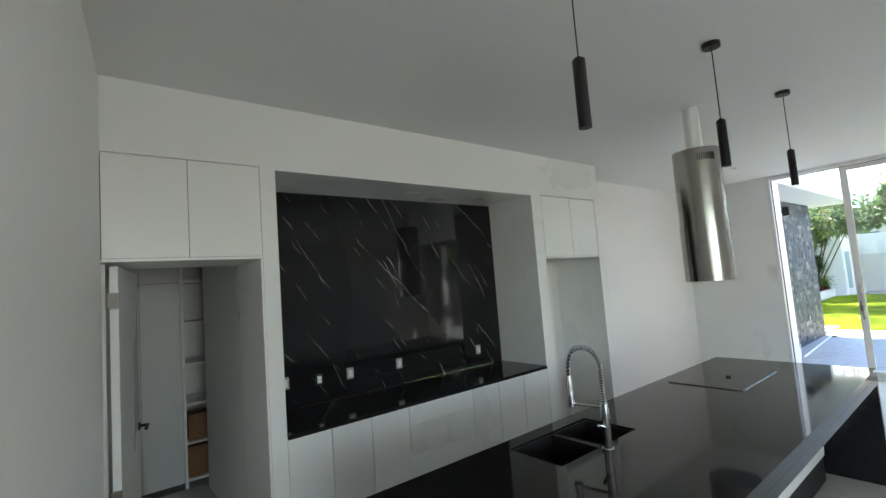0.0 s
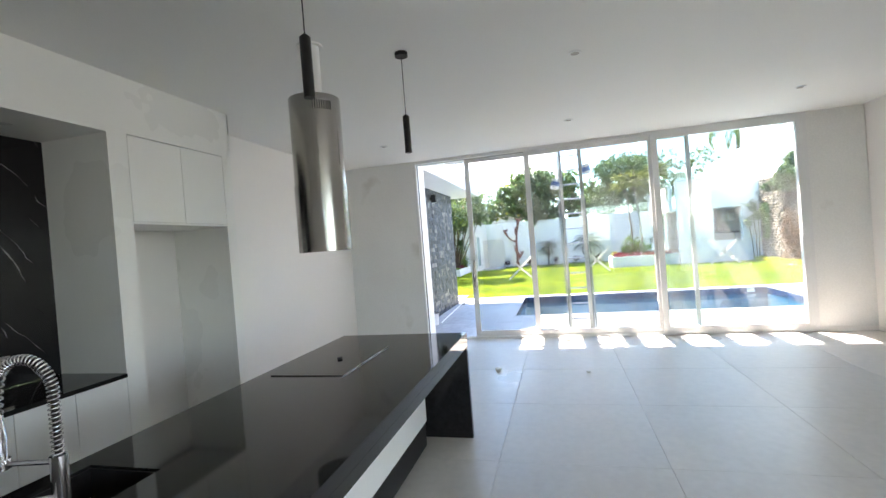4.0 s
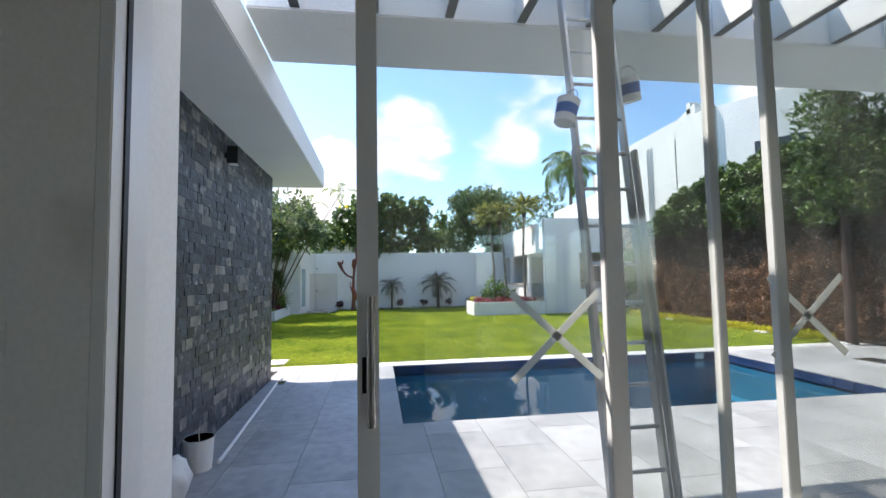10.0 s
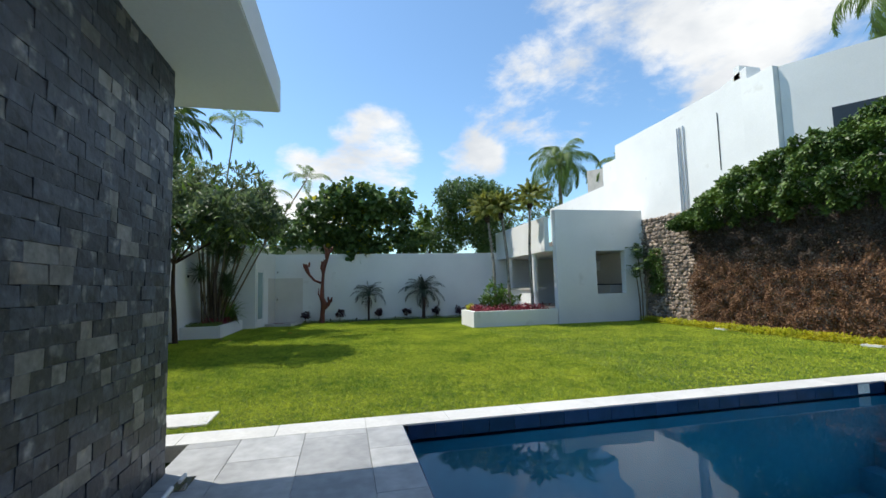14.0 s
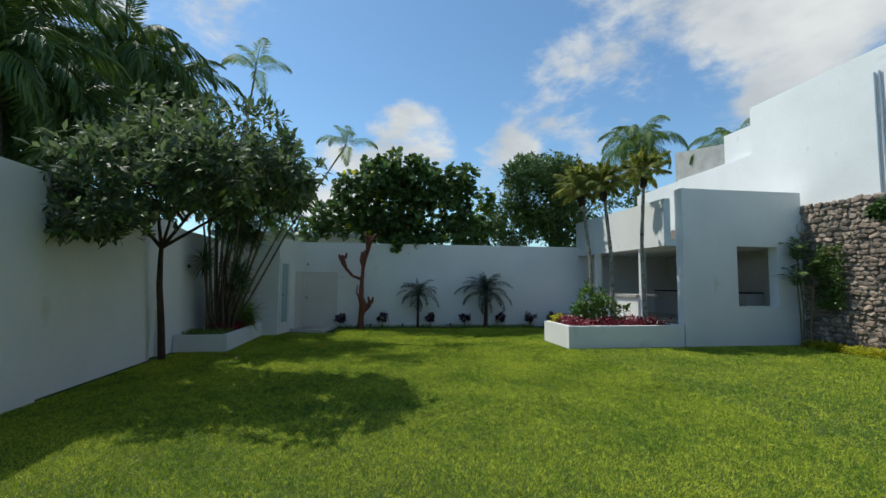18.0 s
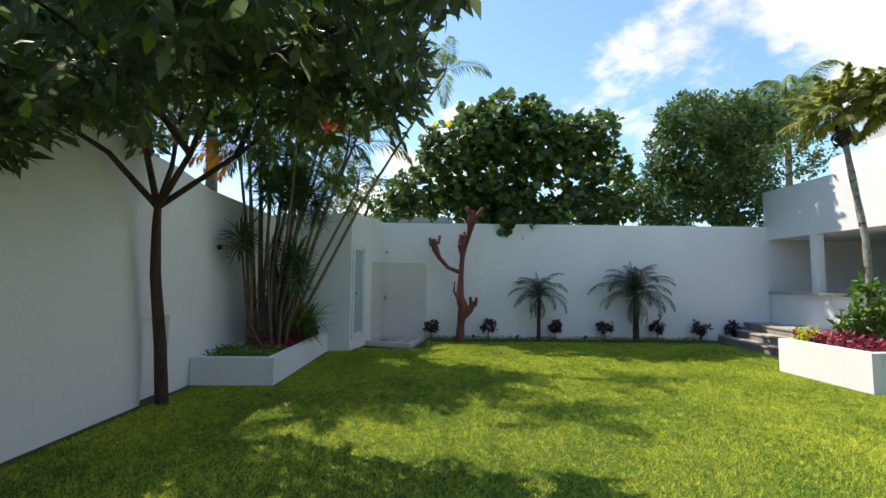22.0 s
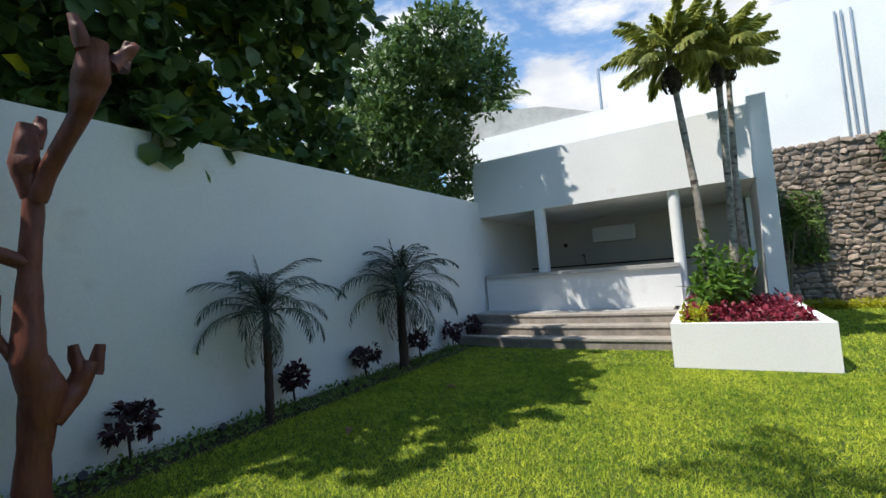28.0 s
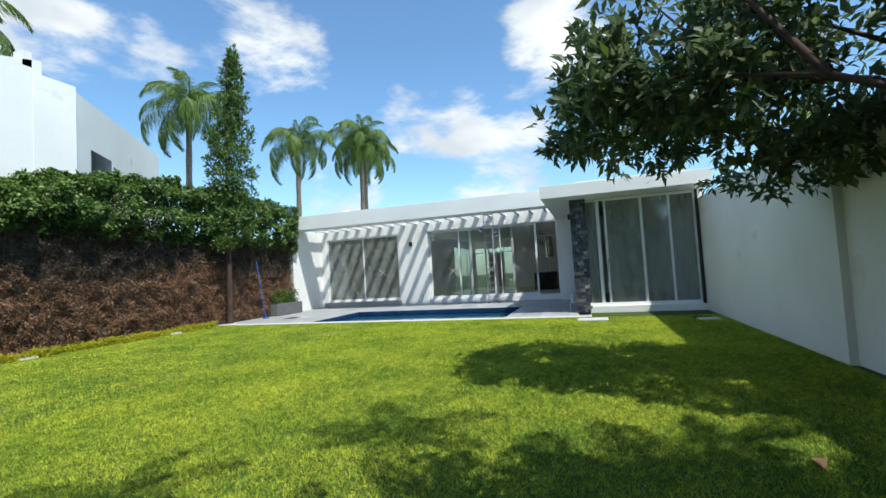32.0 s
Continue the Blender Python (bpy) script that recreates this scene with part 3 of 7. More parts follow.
panelled("wall_garden_front", [
    (GX, FX, GL, 3.95, -0.3, CEIL), (GX, FX, -4.96, GR, -0.3, CEIL), (GX, FX, -9.5, -8.87, -0.3, CEIL),
    (GX, FX, -8.87, -4.96, -0.3, 0.06), (GX, FX, -8.87, -4.96, 3.14, CEIL), (GX, FX, GR, GL, -0.3, -0.012)],
    PLASTER, "white plastered garden front of the house", "wall", "pier")
structure("wall_fin_north", [(FX + 0.002, 8.74, 2.44, 3.22, -0.3, 3.138)], PLASTER, "white plastered wall stub beside the sliding doors", "wall")
structure("wall_fin_south", [(FX, 10.66, -9.4, -9.17, -0.3, 3.5)], PLASTER, "white plastered end wall of the pergola", "wall")
structure("roof", [(-3.4, FX, -9.5, 6.8, CEIL + 0.25, 3.92), (FX - 0.25, FX, -9.5, 2.43, 3.92, 4.05)], PLASTER, "white flat roof with a low parapet", "roof")
structure("canopy", [(FX, 14.9, 2.43, 6.8, 3.14, 3.5)], SOFFIT, "white flat canopy slab over the terrace", "canopy", bevel=0.01)
structure("roof_terrace", [(9.5, 13.6, 3.4, 6.6, 3.5, 3.75)], PLASTER, "white low upstand on the canopy roof", "roof")
# room behind the second window
structure("wall_room", [(3.7, 3.9, -9.4, -4.4, 0, CEIL), (3.9, GX, -9.4, -9.2, 0, CEIL), (3.9, GX, -4.6, -4.402, 0, CEIL)], WALL_IN, "white walls of the room behind the garden window", "wall")
# bedroom block
panelled("wall_bedroom", [(8.9, 14.08, 3.24, 3.5, -0.3, 3.14), (FX, 13.7, WALL_N, WALL_N + 0.2, -0.3, 3.14), (FX, FX + 0.15, 3.5, WALL_N, 0, 3.14), (11.5, 13.4, 4.9, 5.0, 0, 3.14)],
          WALL_IN, "white walls of the bedroom behind the slate wall", "wall", "wall_panel")
structure("plinth", [(13.68, 14.06, 3.5, WALL_N, -0.26, -0.03)], PLASTER, "white plinth under the bedroom doors", "plinth", bevel=0.008)
# pergola
structure("pergola_beam", [(9.78, 10.66, -9.4, 2.43, 3.5, 4.12)], PLASTER, "wide white plastered front beam of the pergola", "beam", bevel=0.01)
# baseboards
structure("baseboard", [(4.42, GX - 0.012, BACK_Y - 0.012, BACK_Y, 0, 0.06), (GX - 0.012, GX, GL + 0.1, BACK_Y, 0, 0.06), (GX - 0.012, GX, -4.22, GR - 0.1, 0, 0.06), (-3.1, GX - 0.012, -4.22, -4.208, 0, 0.06)],
          WALL_IN, "low pale tile skirting along the white walls", "baseboard")

# ---- garden shell ----
bm = bmesh.new()
add_box(bm, 15.2, 90, -90, 90, -0.9, LAWN_Z)
add_box(bm, -90, 15.2, -90, WALL_S - 0.02, -0.9, LAWN_Z - 0.01)
add_box(bm, -90, 15.2, WALL_N + 0.02, 90, -0.9, LAWN_Z - 0.01)
add_box(bm, -90, -3.3, WALL_S - 0.02, WALL_N + 0.02, -0.9, LAWN_Z - 0.01)
add_box(bm, 13.7, 15.2, 3.6, WALL_N + 0.02, -0.9, LAWN_Z)
tagged(part("ground", bm, LAWN_BASE), "green mown lawn on level ground", "ground", kind="structure")
PX0, PX1, PY0, PY1 = 11.47, 14.82, -5.49, 1.18
structure("pavement", [(FX, PX0, WALL_S, 3.24, -0.35, DECK_Z - 0.012), (PX1, 15.2, WALL_S, 3.6, -0.35, DECK_Z - 0.012), (PX0, PX1, PY1, 3.24, -0.35, DECK_Z - 0.012), (PX0, PX1, WALL_S, PY0, -0.35, DECK_Z - 0.012)],
          GROUT, "grey mortar bed of the pool terrace", "pavement")
structure("pool_basin", [(PX0 - 0.15, PX1 + 0.15, PY0 - 0.15, PY1 + 0.15, -1.75, -1.6), (PX0 - 0.15, PX0, PY0, PY1, -1.6, -0.36), (PX1, PX1 + 0.15, PY0, PY1, -1.6, -0.36),
                         (PX0 - 0.15, PX1 + 0.15, PY0 - 0.15, PY0, -1.6, -0.36), (PX0 - 0.15, PX1 + 0.15, PY1, PY1 + 0.15, -1.6, -0.36),
                         (PX0, PX1, PY0, PY0 + 0.3, -1.6, -1.0), (PX0, PX1, PY0 + 0.3, PY0 + 0.6, -1.6, -1.3)],
          POOL_FLOOR, "blue plastered swimming pool with steps at one end", "pool")
bm = bmesh.new()
bm.faces.new([bm.verts.new(p) for p in ((PX0 + 0.001, PY0 + 0.001, -0.365), (PX1 - 0.001, PY0 + 0.001, -0.365), (PX1 - 0.001, PY1 - 0.001, -0.365), (PX0 + 0.001, PY1 - 0.001, -0.365))])
tagged(part("water", bm, WATER), "still blue water in the swimming pool", "water", kind="structure")

bm = bmesh.new()
upright(bm, [(13.7, -0.5), (21.0, -0.5), (21.0, 2.86), (13.7, 2.86)], WALL_N, WALL_N + 0.25, "x")
upright(bm, [(21.0, -0.5), (24.2, -0.5), (24.2, 0.79), (24.7, 0.79), (24.7, -0.5), (28.36, -0.5), (28.36, 2.60), (25.6, 2.60), (24.7, 2.72), (21.0, 2.88)], WALL_N + 0.10, WALL_N + 0.35, "x")
upright(bm, [(24.2, -0.5), (24.7, -0.5), (24.7, 0.79), (24.2, 0.79)], WALL_N + 0.24, WALL_N + 0.35, "x")
tagged(part("wall_north", bm, PLASTER), "tall white plastered garden wall with a stepped face", "wall", kind="structure")
structure("wall_east", [(WALL_E, WALL_E + 0.25, -9.6, 7.0, -0.5, 2.77)], PLASTER, "white plastered end wall of the garden", "wall")
bm = bmesh.new()
upright(bm, [(5.1, -0.5), (7.0, -0.5), (7.0, 2.62), (5.1, 2.70)], 28.36, 28.56, "y")
SERVICE = pose(28.36, 5.1, 0, 0, 0, -11.4)   # the door wall runs askew to the end wall
skew = bmesh.new()
upright(skew, [(0.0, -0.5), (2.13, -0.5), (2.13, 2.78), (0.0, 2.703)], 0.0, 0.15, "x")
skew.transform(SERVICE)
piece_mesh = bpy.data.meshes.new("wall_service")
skew.to_mesh(piece_mesh)
skew.free()
bm.from_mesh(piece_mesh)
bpy.data.meshes.remove(piece_mesh)
bmesh.ops.recalc_face_normals(bm, faces=bm.faces)
tagged(part("wall_service", bm, PLASTER), "white walls of a small service room", "wall", kind="structure")
shower_panel = structure("wall_shower", [(WALL_E - 0.012, WALL_E, 3.54, 4.67, -0.2, 1.73)], BEIGE, "smooth beige cement panel on the shower walls", "wall")
box_part("return_panel", (1.32, 2.1, -0.008, 0.002, -0.2, 1.73), BEIGE, shower_panel).matrix_basis = SERVICE
structure("wall_boundary_south", [(8.36, 22.6, WALL_S - 0.35, WALL_S - 0.12, -0.5, 3.0), (22.6, 33, WALL_S - 0.35, WALL_S - 0.1, -0.5, 3.5)], MORTAR, "brown boundary wall under dry creeper", "wall")
# bar pavilion
bm = bmesh.new()
HX = 24.87
rows = [(HX, HX + 0.28, -5.76, -5.72 - 1.62, -0.5, 3.93), (HX, HX + 0.28, -8.55, -9.36, -0.5, 3.93), (HX, HX + 0.28, -7.34, -8.55, -0.5, 0.81), (HX, HX + 0.28, -7.34, -8.55, 2.41, 3.93)]
structure("wall_bar_west", [(a, b, d, c, e, f) for a, b, c, d, e, f in rows], PLASTER, "tall white wall of the bar pavilion with a window opening", "wall")
structure("wall_bar_back", [(HX + 0.28, WALL_E, -9.35, -9.2, -0.3, 2.42)], BEIGE, "plain beige back wall of the bar", "wall")
structure("bar_roof", [(HX + 0.28, WALL_E + 0.1, -9.35, -5.45, 2.42, 2.6), (HX + 0.28, WALL_E + 0.1, -5.62, -5.45, 2.6, 3.7)], PLASTER, "white roof fascia of the bar pavilion", "roof")
structure("floor_bar", [(26.6, WALL_E, -9.2, -4.72, -0.3, 0.28)], CONCRETE, "grey concrete platform of the bar", "floor")
# neighbours
bm = bmesh.new()
upright(bm, [(20.2, 3.0), (33, 3.0), (33, 5.4), (26.65, 5.55), (26.65, 7.05), (21.2, 7.1), (20.2, 7.36)], -10.1, -9.6, "x")
bmesh.ops.recalc_face_normals(bm, faces=bm.faces)
nb = thing("neighbour_house", "large white neighbouring house above the boundary wall", "house")
part("wall", bm, PLASTER, nb)
bm = bmesh.new()
prism(bm, [(19.38, -9.75), (13.6, -13.6), (13.6, -15.5), (19.38, -15.5)], 0, 6.95)
bmesh.ops.recalc_face_normals(bm, faces=bm.faces)
part("wing", bm, PLASTER, nb)
askew = pose(19.38, -9.75, 0, 0, 0, math.degrees(math.atan2(-3.85, -5.78)))
win = box_part("window", (1.0, 2.3, -0.03, 0.03, 4.6, 5.5), DARK_GLASS, nb)
win.matrix_basis = askew
box_part("sill", (0.9, 2.4, -0.07, 0.03, 4.52, 4.59), PLASTER, win)
box_part("stair_wall", (26.66, 28.1, -10.1, -9.9, 5.5, 6.62), PLASTER, nb)
box_part("buttress", (19.4, 20.4, -10.0, -9.58, 3.0, 6.98), PLASTER, nb)
box_part("chimney", (20.42, 20.62, -9.95, -9.6, 7.1, 7.5), PLASTER, nb)
for k, (x, dx) in enumerate(((23.0, 0.0), (22.86, 0.03), (22.72, 0.0))):
    tube_part("drain_pipe", [(x, -9.56, 3.45), (x + dx, -9.56, 6.5)], 0.024, ALU_GREY, nb, 8)
tube_part("cable", [(21.3, -9.58, 4.6), (21.3, -9.58, 6.4)], 0.012, BLACK, nb, 6)
far = thing("far_house", "pale house with a red tank and a mast behind the bar", "house")
box_part("wall", (28.0, 36, -19, -13.9, 0, 7.0), PLASTER, far)
bm = bmesh.new()
upright(bm, [(29.2, 7.0), (36.3, 7.0), (36.3, 8.6), (31.2, 7.75)], -18.8, -14.0, "x")
part("roof", bm, CONCRETE, far)
tube_part("tank", [(28.15, -14.4, 7.42), (28.75, -14.4, 7.42)], 0.24, PLASTIC_B, far, 14, "blue water tank")
box_part("tank_base", (28.1, 28.75, -14.7, -14.1, 7.0, 7.35), TILE_RED, far)
tube_part("mast", [(29.0, -14.0, 7.0), (29.0, -14.0, 8.65)], 0.05, ALU_GREY, far, 8)
roof_house = thing("hillside_house", "pale low house behind the garden end wall", "house")
box_part("wall", (36, 42, 3.0, 9.5, 0, 3.5), BEIGE, roof_house)
box_part("roof", (35.7, 42.3, 2.7, 9.8, 3.5, 3.7), CONCRETE, roof_house)
box_part("window", (35.98, 36.0, 4.6, 6.0, 2.0, 3.0), DARK_GLASS, roof_house)

# ---- living room glazing ----


def glazed_leaf(name, y0, y1, x, z0, z1, group, label, handle=None, stile=0.085, glass=GLASS, far=None):
    """A sliding leaf in the plane x, from y0 to y1, with a slim frame round one pane."""
    leaf = thing(name, label, "sliding door", group, "structure")
    d = 0.022
    far = far or stile
    box_part("stile", (x - d, x + d, y0, y0 + far, z0, z1), ALU, leaf, 0.004)
    box_part("stile", (x - d, x + d, y1 - stile, y1, z0, z1), ALU, leaf, 0.004)
    box_part("rail", (x - d, x + d, y0 + far, y1 - stile, z0, z0 + 0.09), ALU, leaf, 0.004)
    box_part("rail", (x - d, x + d, y0 + far, y1 - stile, z1 - 0.07, z1), ALU, leaf, 0.004)
    pane = box_part("pane", (x - 0.004, x + 0.004, y0 + far, y1 - stile, z0 + 0.09, z1 - 0.07), glass, leaf)
    pane.visible_shadow = False
    if handle is not None:
        for side in (-1, 1):
            tube_part("handle", [(x + side * 0.065, handle, 0.86), (x + side * 0.065, handle, 1.36)], 0.017, STEEL, leaf, 10)
            for z in (0.95, 1.27):
                tube_part("handle_post", [(x + side * 0.02, handle, z), (x + side * 0.066, handle, z)], 0.009, STEEL, leaf, 8)
        box_part("lock_plate", (x - 0.026, x + 0.026, handle + 0.02, handle + 0.036, 0.98, 1.12), BLACK, leaf)
    return leaf


def tape_cross(y, z, x, size, parent=None):
    cross = thing("tape_cross", "white masking tape cross stuck on the glass", "tape", "tape crosses on the glass")
    for s in (-1, 1):
        bm = boxes((-0.001, 0.001, -size, size, -0.016, 0.016))
        ob = part("strip", bm, TAPE, cross)
        ob.matrix_basis = pose(x, y, z, s * 43, 0, 0)


frame_ob = thing("window_1", "white aluminium frame of the wide living room doors", "window frame", "", "structure")
box_part("jamb", (GX, FX - 0.03, GL - 0.05, GL, 0, GTOP), ALU, frame_ob, 0.004)
box_part("jamb", (GX, FX - 0.03, GR, GR + 0.05, 0, GTOP), ALU, frame_ob, 0.004)
box_part("head", (GX, FX - 0.03, GR + 0.05, GL - 0.05, GTOP - 0.05, GTOP), ALU, frame_ob, 0.004)
for k in range(3):
    box_part("track", (GX + 0.01 + k * 0.06, GX + 0.04 + k * 0.06, GR + 0.05, GL - 0.05, 0, 0.03), ALU, frame_ob)
box_part("channel", (GX + 0.075, GX + 0.105, GL - 0.058, GL - 0.0505, 0.0, GTOP - 0.05), BLACK, frame_ob, 0, "dark seal in the jamb")
box_part("channel", (GX + 0.09, GX + 0.10, GR + 0.05, GL - 0.06, GTOP - 0.056, GTOP - 0.0505), BLACK, frame_ob, 0, "dark seal under the head")
box_part("sill", (GX, FX, GR + 0.05, GL - 0.05, -0.012, -0.002), ALU, frame_ob)
LEAVES = "sliding doors to the terrace"
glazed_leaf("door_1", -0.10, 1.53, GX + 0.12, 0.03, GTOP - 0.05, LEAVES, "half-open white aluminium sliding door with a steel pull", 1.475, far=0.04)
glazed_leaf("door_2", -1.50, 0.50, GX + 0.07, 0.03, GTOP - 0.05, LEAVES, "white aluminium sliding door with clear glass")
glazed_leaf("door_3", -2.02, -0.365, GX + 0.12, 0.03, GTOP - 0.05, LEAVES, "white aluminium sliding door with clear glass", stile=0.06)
glazed_leaf("door_4", GR + 0.05, -1.46, GX + 0.02, 0.03, GTOP - 0.05, LEAVES, "white aluminium fixed leaf with dusty glass beside the wall", glass=GLASS_DUSTY)
for y, z in ((0.69, 1.17), (-0.55, 1.22), (-2.38, 1.24)):
    tape_cross(y, z, GX + 0.13 if y > -1 else GX + 0.035, 0.27)
# bedroom front window
w1 = thing("window_2", "wide two-pane window with white frame facing the pergola", "window", "", "structure")
for y in (-8.87, -6.88, -5.02):
    box_part("mullion", (8.24, 8.30, y, y + 0.07, 0.06, 3.14), ALU, w1, 0.004)
box_part("rail", (8.24, 8.30, -8.8, -5.02, 0.06, 0.14), ALU, w1)
box_part("rail", (8.24, 8.30, -8.8, -5.02, 3.07, 3.14), ALU, w1)
for a, b in ((-8.8, -6.88), (-6.81, -5.02)):
    box_part("pane", (8.264, 8.274, a, b, 0.14, 3.07), GLASS_TINT, w1).visible_shadow = False
tape_cross(-5.85, 1.35, 8.29, 0.22)
box_part("window_sill", (FX, FX + 0.35, -8.9, -4.9, -0.2, 0.02), CONCRETE, w1, 0.01)
# bedroom doors under the canopy
w3 = thing("window_3", "greenish glazed sliding doors of the bedroom", "window", "", "structure")
X3 = 13.85
for y, wd in ((3.92, 0.09), (4.14, 0.06), (5.12, 0.07), (5.86, 0.06), (6.5, 0.08)):
    box_part("stile", (X3 - 0.03, X3 + 0.03, y, y + wd, -0.03, 3.12), ALU, w3, 0.004)
box_part("rail", (X3 - 0.025, X3 + 0.025, 3.55, 6.5, -0.03, 0.05), ALU, w3)
box_part("rail", (X3 - 0.025, X3 + 0.025, 3.55, 6.5, 3.05, 3.12), ALU, w3)
for a, b in ((3.55, 3.92), (4.2, 5.12), (5.19, 5.86), (5.92, 6.5)):
    box_part("pane", (X3 - 0.005, X3 + 0.005, a, b, 0.05, 3.05), GLASS_TINT, w3).visible_shadow = False
tube_part("handle", [(X3 + 0.06, 4.17, 0.95), (X3 + 0.06, 4.17, 1.35)], 0.012, STEEL, w3, 8)

# pergola joists, each a timber laid between the house and the front beam
joist_bm = boxes((FX, 9.78, -0.035, 0.035, 3.52, 3.86), bevel=0.004)
joist = tagged(part("joist", joist_bm, PLASTER), "white painted pergola joist with shade coloured onto its underside", "joist", "pergola joists", "structure")
# dark strip: the shade below the white joist, put into the colour
box_part("underside", (FX + 0.01, 9.77, -0.036, 0.036, 3.512, 3.519), JOIST_SHADE, joist)
joist.location.y = 2.06
for k in range(1, 19):
    copy_thing(joist, Matrix.Translation((0, 2.06 - k * 0.6, 0)))

# ---- kitchen ----
niche_x0, niche_x1, niche_z1, niche_back = 0.405, 3.12, 2.71, 3.87
panelled("wall_kitchen_front", [(-0.57, 4.42, KY, KY + 0.1, 2.725, CEIL), (0.30, niche_x0, KY, 3.95, 0, 2.725), (niche_x1, 3.28, KY, 3.95, 0, 2.725), (4.30, 4.42, KY, 3.95, 0, 2.725),
                                 (niche_x0, niche_x1, KY, 3.95, niche_z1, 2.725), (4.405, 4.42, KY, 3.95, 2.725, CEIL)],
          LACQUER, "white lacquered surround of the kitchen wall units", "wall", "panel")
structure("niche_lining", [(3.28, 4.30, 3.88, 3.95, 0, 2.725)], WALL_IN, "white back of the empty refrigerator recess", "wall")


def front(name, x0, x1, z0, z1, parent, gap=0.002, y=KY, mat=LACQUER, depth=0.02):
    return box_part(name, (x0 + gap, x1 - gap, y, y + depth, z0 + gap, z1 - gap), mat, parent, 0.0015)


splash = tagged(box_part("backsplash", (niche_x0, niche_x1, niche_back, 3.95, 0.90, niche_z1), MARBLE), "black polished marble backsplash with white veins", "backsplash")
splash["kind"] = "structure"
worktop = tagged(box_part("worktop", (niche_x0, niche_x1, KY - 0.01, niche_back, 0.87, 0.90), GRANITE, None, 0.003), "polished black granite worktop along the wall", "worktop")
edges_x = (0.405, 0.72, 1.04, 1.38, 2.07, 2.40, 2.75, 3.12)
for n, (a, b) in enumerate(zip(edges_x, edges_x[1:])):
    unit = thing("base_cabinet", "white handleless base cabinet under the granite worktop" if n != 3 else "white drawer unit under the granite worktop", "cabinet", "base cabinets")
    box_part("body", (a, b, KY + 0.021, niche_back, 0.12, 0.869), SHADOW_GAP, unit)
    if n == 3:
        for z0, z1 in ((0.12, 0.49), (0.49, 0.71), (0.71, 0.868)):
            front("drawer_front", a, b, z0, z1, unit)
    else:
        front("door", a, b, 0.12, 0.868, unit)
    box_part("plinth", (a, b, KY + 0.06, KY + 0.08, 0, 0.119), BLACK, unit)
for n, (x, z) in enumerate(((0.62, 1.12), (0.91, 1.10), (1.2, 1.10), (1.72, 1.10), (2.76, 1.08))):
    so = tagged(box_part("socket", (x - 0.033, x + 0.033, niche_back - 0.012, niche_back, z - 0.048, z + 0.048), CONCRETE if n != 1 else BLACK, None, 0.003),
                "grey wall socket on the marble backsplash", "socket", "sockets over the worktop")
    box_part("outlet", (x - 0.018, x + 0.018, niche_back - 0.015, niche_back - 0.0115, z - 0.03, z + 0.03), PLASTIC_W, so)
spot = tagged(part("recessed_light", boxes((1.72, 1.84, 3.5, 3.62, niche_z1 - 0.006, niche_z1 - 0.001), bevel=0.002), ALU), "small round recessed light in the niche soffit", "light", "recessed lights")


def tall_cabinet(x0, x1, z0, z1, depth, label):
    unit = thing("wall_cabinet", label, "cabinet", "upper cabinets")
    box_part("body", (x0, x1, KY + 0.021, KY + depth, z0, z1), SHADOW_GAP, unit)
    box_part("bottom_panel", (x0, x1, KY + 0.001, KY + depth, z0 - 0.018, z0 - 0.0005), LACQUER, unit)
    m = (x0 + x1) / 2
    front("door", x0, m, z0, z1, unit)
    front("door", m, x1, z0, z1, unit)


tall_cabinet(-0.568, 0.299, 2.11, 2.723, 0.6, "white two-door cabinet over the pantry doorway")
tall_cabinet(3.282, 4.298, 2.04, 2.72, 0.6, "white two-door cabinet over the empty refrigerator recess")

# pantry beyond the doorway
panelled("wall_pantry", [(-0.95, -0.75, KY + 0.12, 6.0, 0, 2.4), (-0.95, 1.9, 5.95, 6.1, 0, 2.4), (0.30, 0.36, 3.951, 5.3, 0, 2.4), (0.36, 1.9, 4.1, 4.2, 0, 2.4), (1.9, 2.0, 4.1, 6.1, 0, 2.4)], WALL_IN,
          "white walls of the pantry", "wall", "wall_panel")
structure("ceiling_pantry", [(-0.95, 2.0, 3.96, 6.1, 2.4, 2.5)], CEILING, "white pantry ceiling", "ceiling")
structure("floor_pantry", [(-0.95, 2.0, 5.6, 6.1, -0.3, -0.012)], GROUT, "grout under the pantry floor", "floor")
structure("jamb", [(-0.575, -0.548, KY + 0.13, KY + 0.62, 0, 2.09), (0.285, 0.2985, KY + 0.002, KY + 0.6, 0, 2.09)], WALL_IN, "white lining of the pantry doorway", "door frame")
pdoor = thing("door_5", "white pantry door standing open with a black lever handle", "door", "", "structure")
box_part("leaf", (0.0, 0.04, 0.02, 0.86, 0.01, 2.07), LACQUER, pdoor, 0.002)
for z in (0.75, 1.83):
    box_part("hinge", (-0.006, 0.046, 0.002, 0.02, z, z + 0.09), STEEL, pdoor)
tube_part("door_handle", [(0.04, 0.79, 1.0), (0.095, 0.79, 1.0), (0.095, 0.67, 1.0)], 0.011, BLACK, pdoor, 8, "black lever handle")
tube_part("rosette", [(0.039, 0.79, 1.0), (0.051, 0.79, 1.0)], 0.026, BLACK, pdoor, 14)
pdoor.matrix_basis = pose(-0.535, KY + 0.03, 0, 0, 0, -10)
closet = thing("closet", "tall white closet with plain doors in the pantry", "closet")
box_part("body", (-0.75, 0.11, 5.42, 5.95, 0.0, 2.4), SHADOW_GAP, closet)
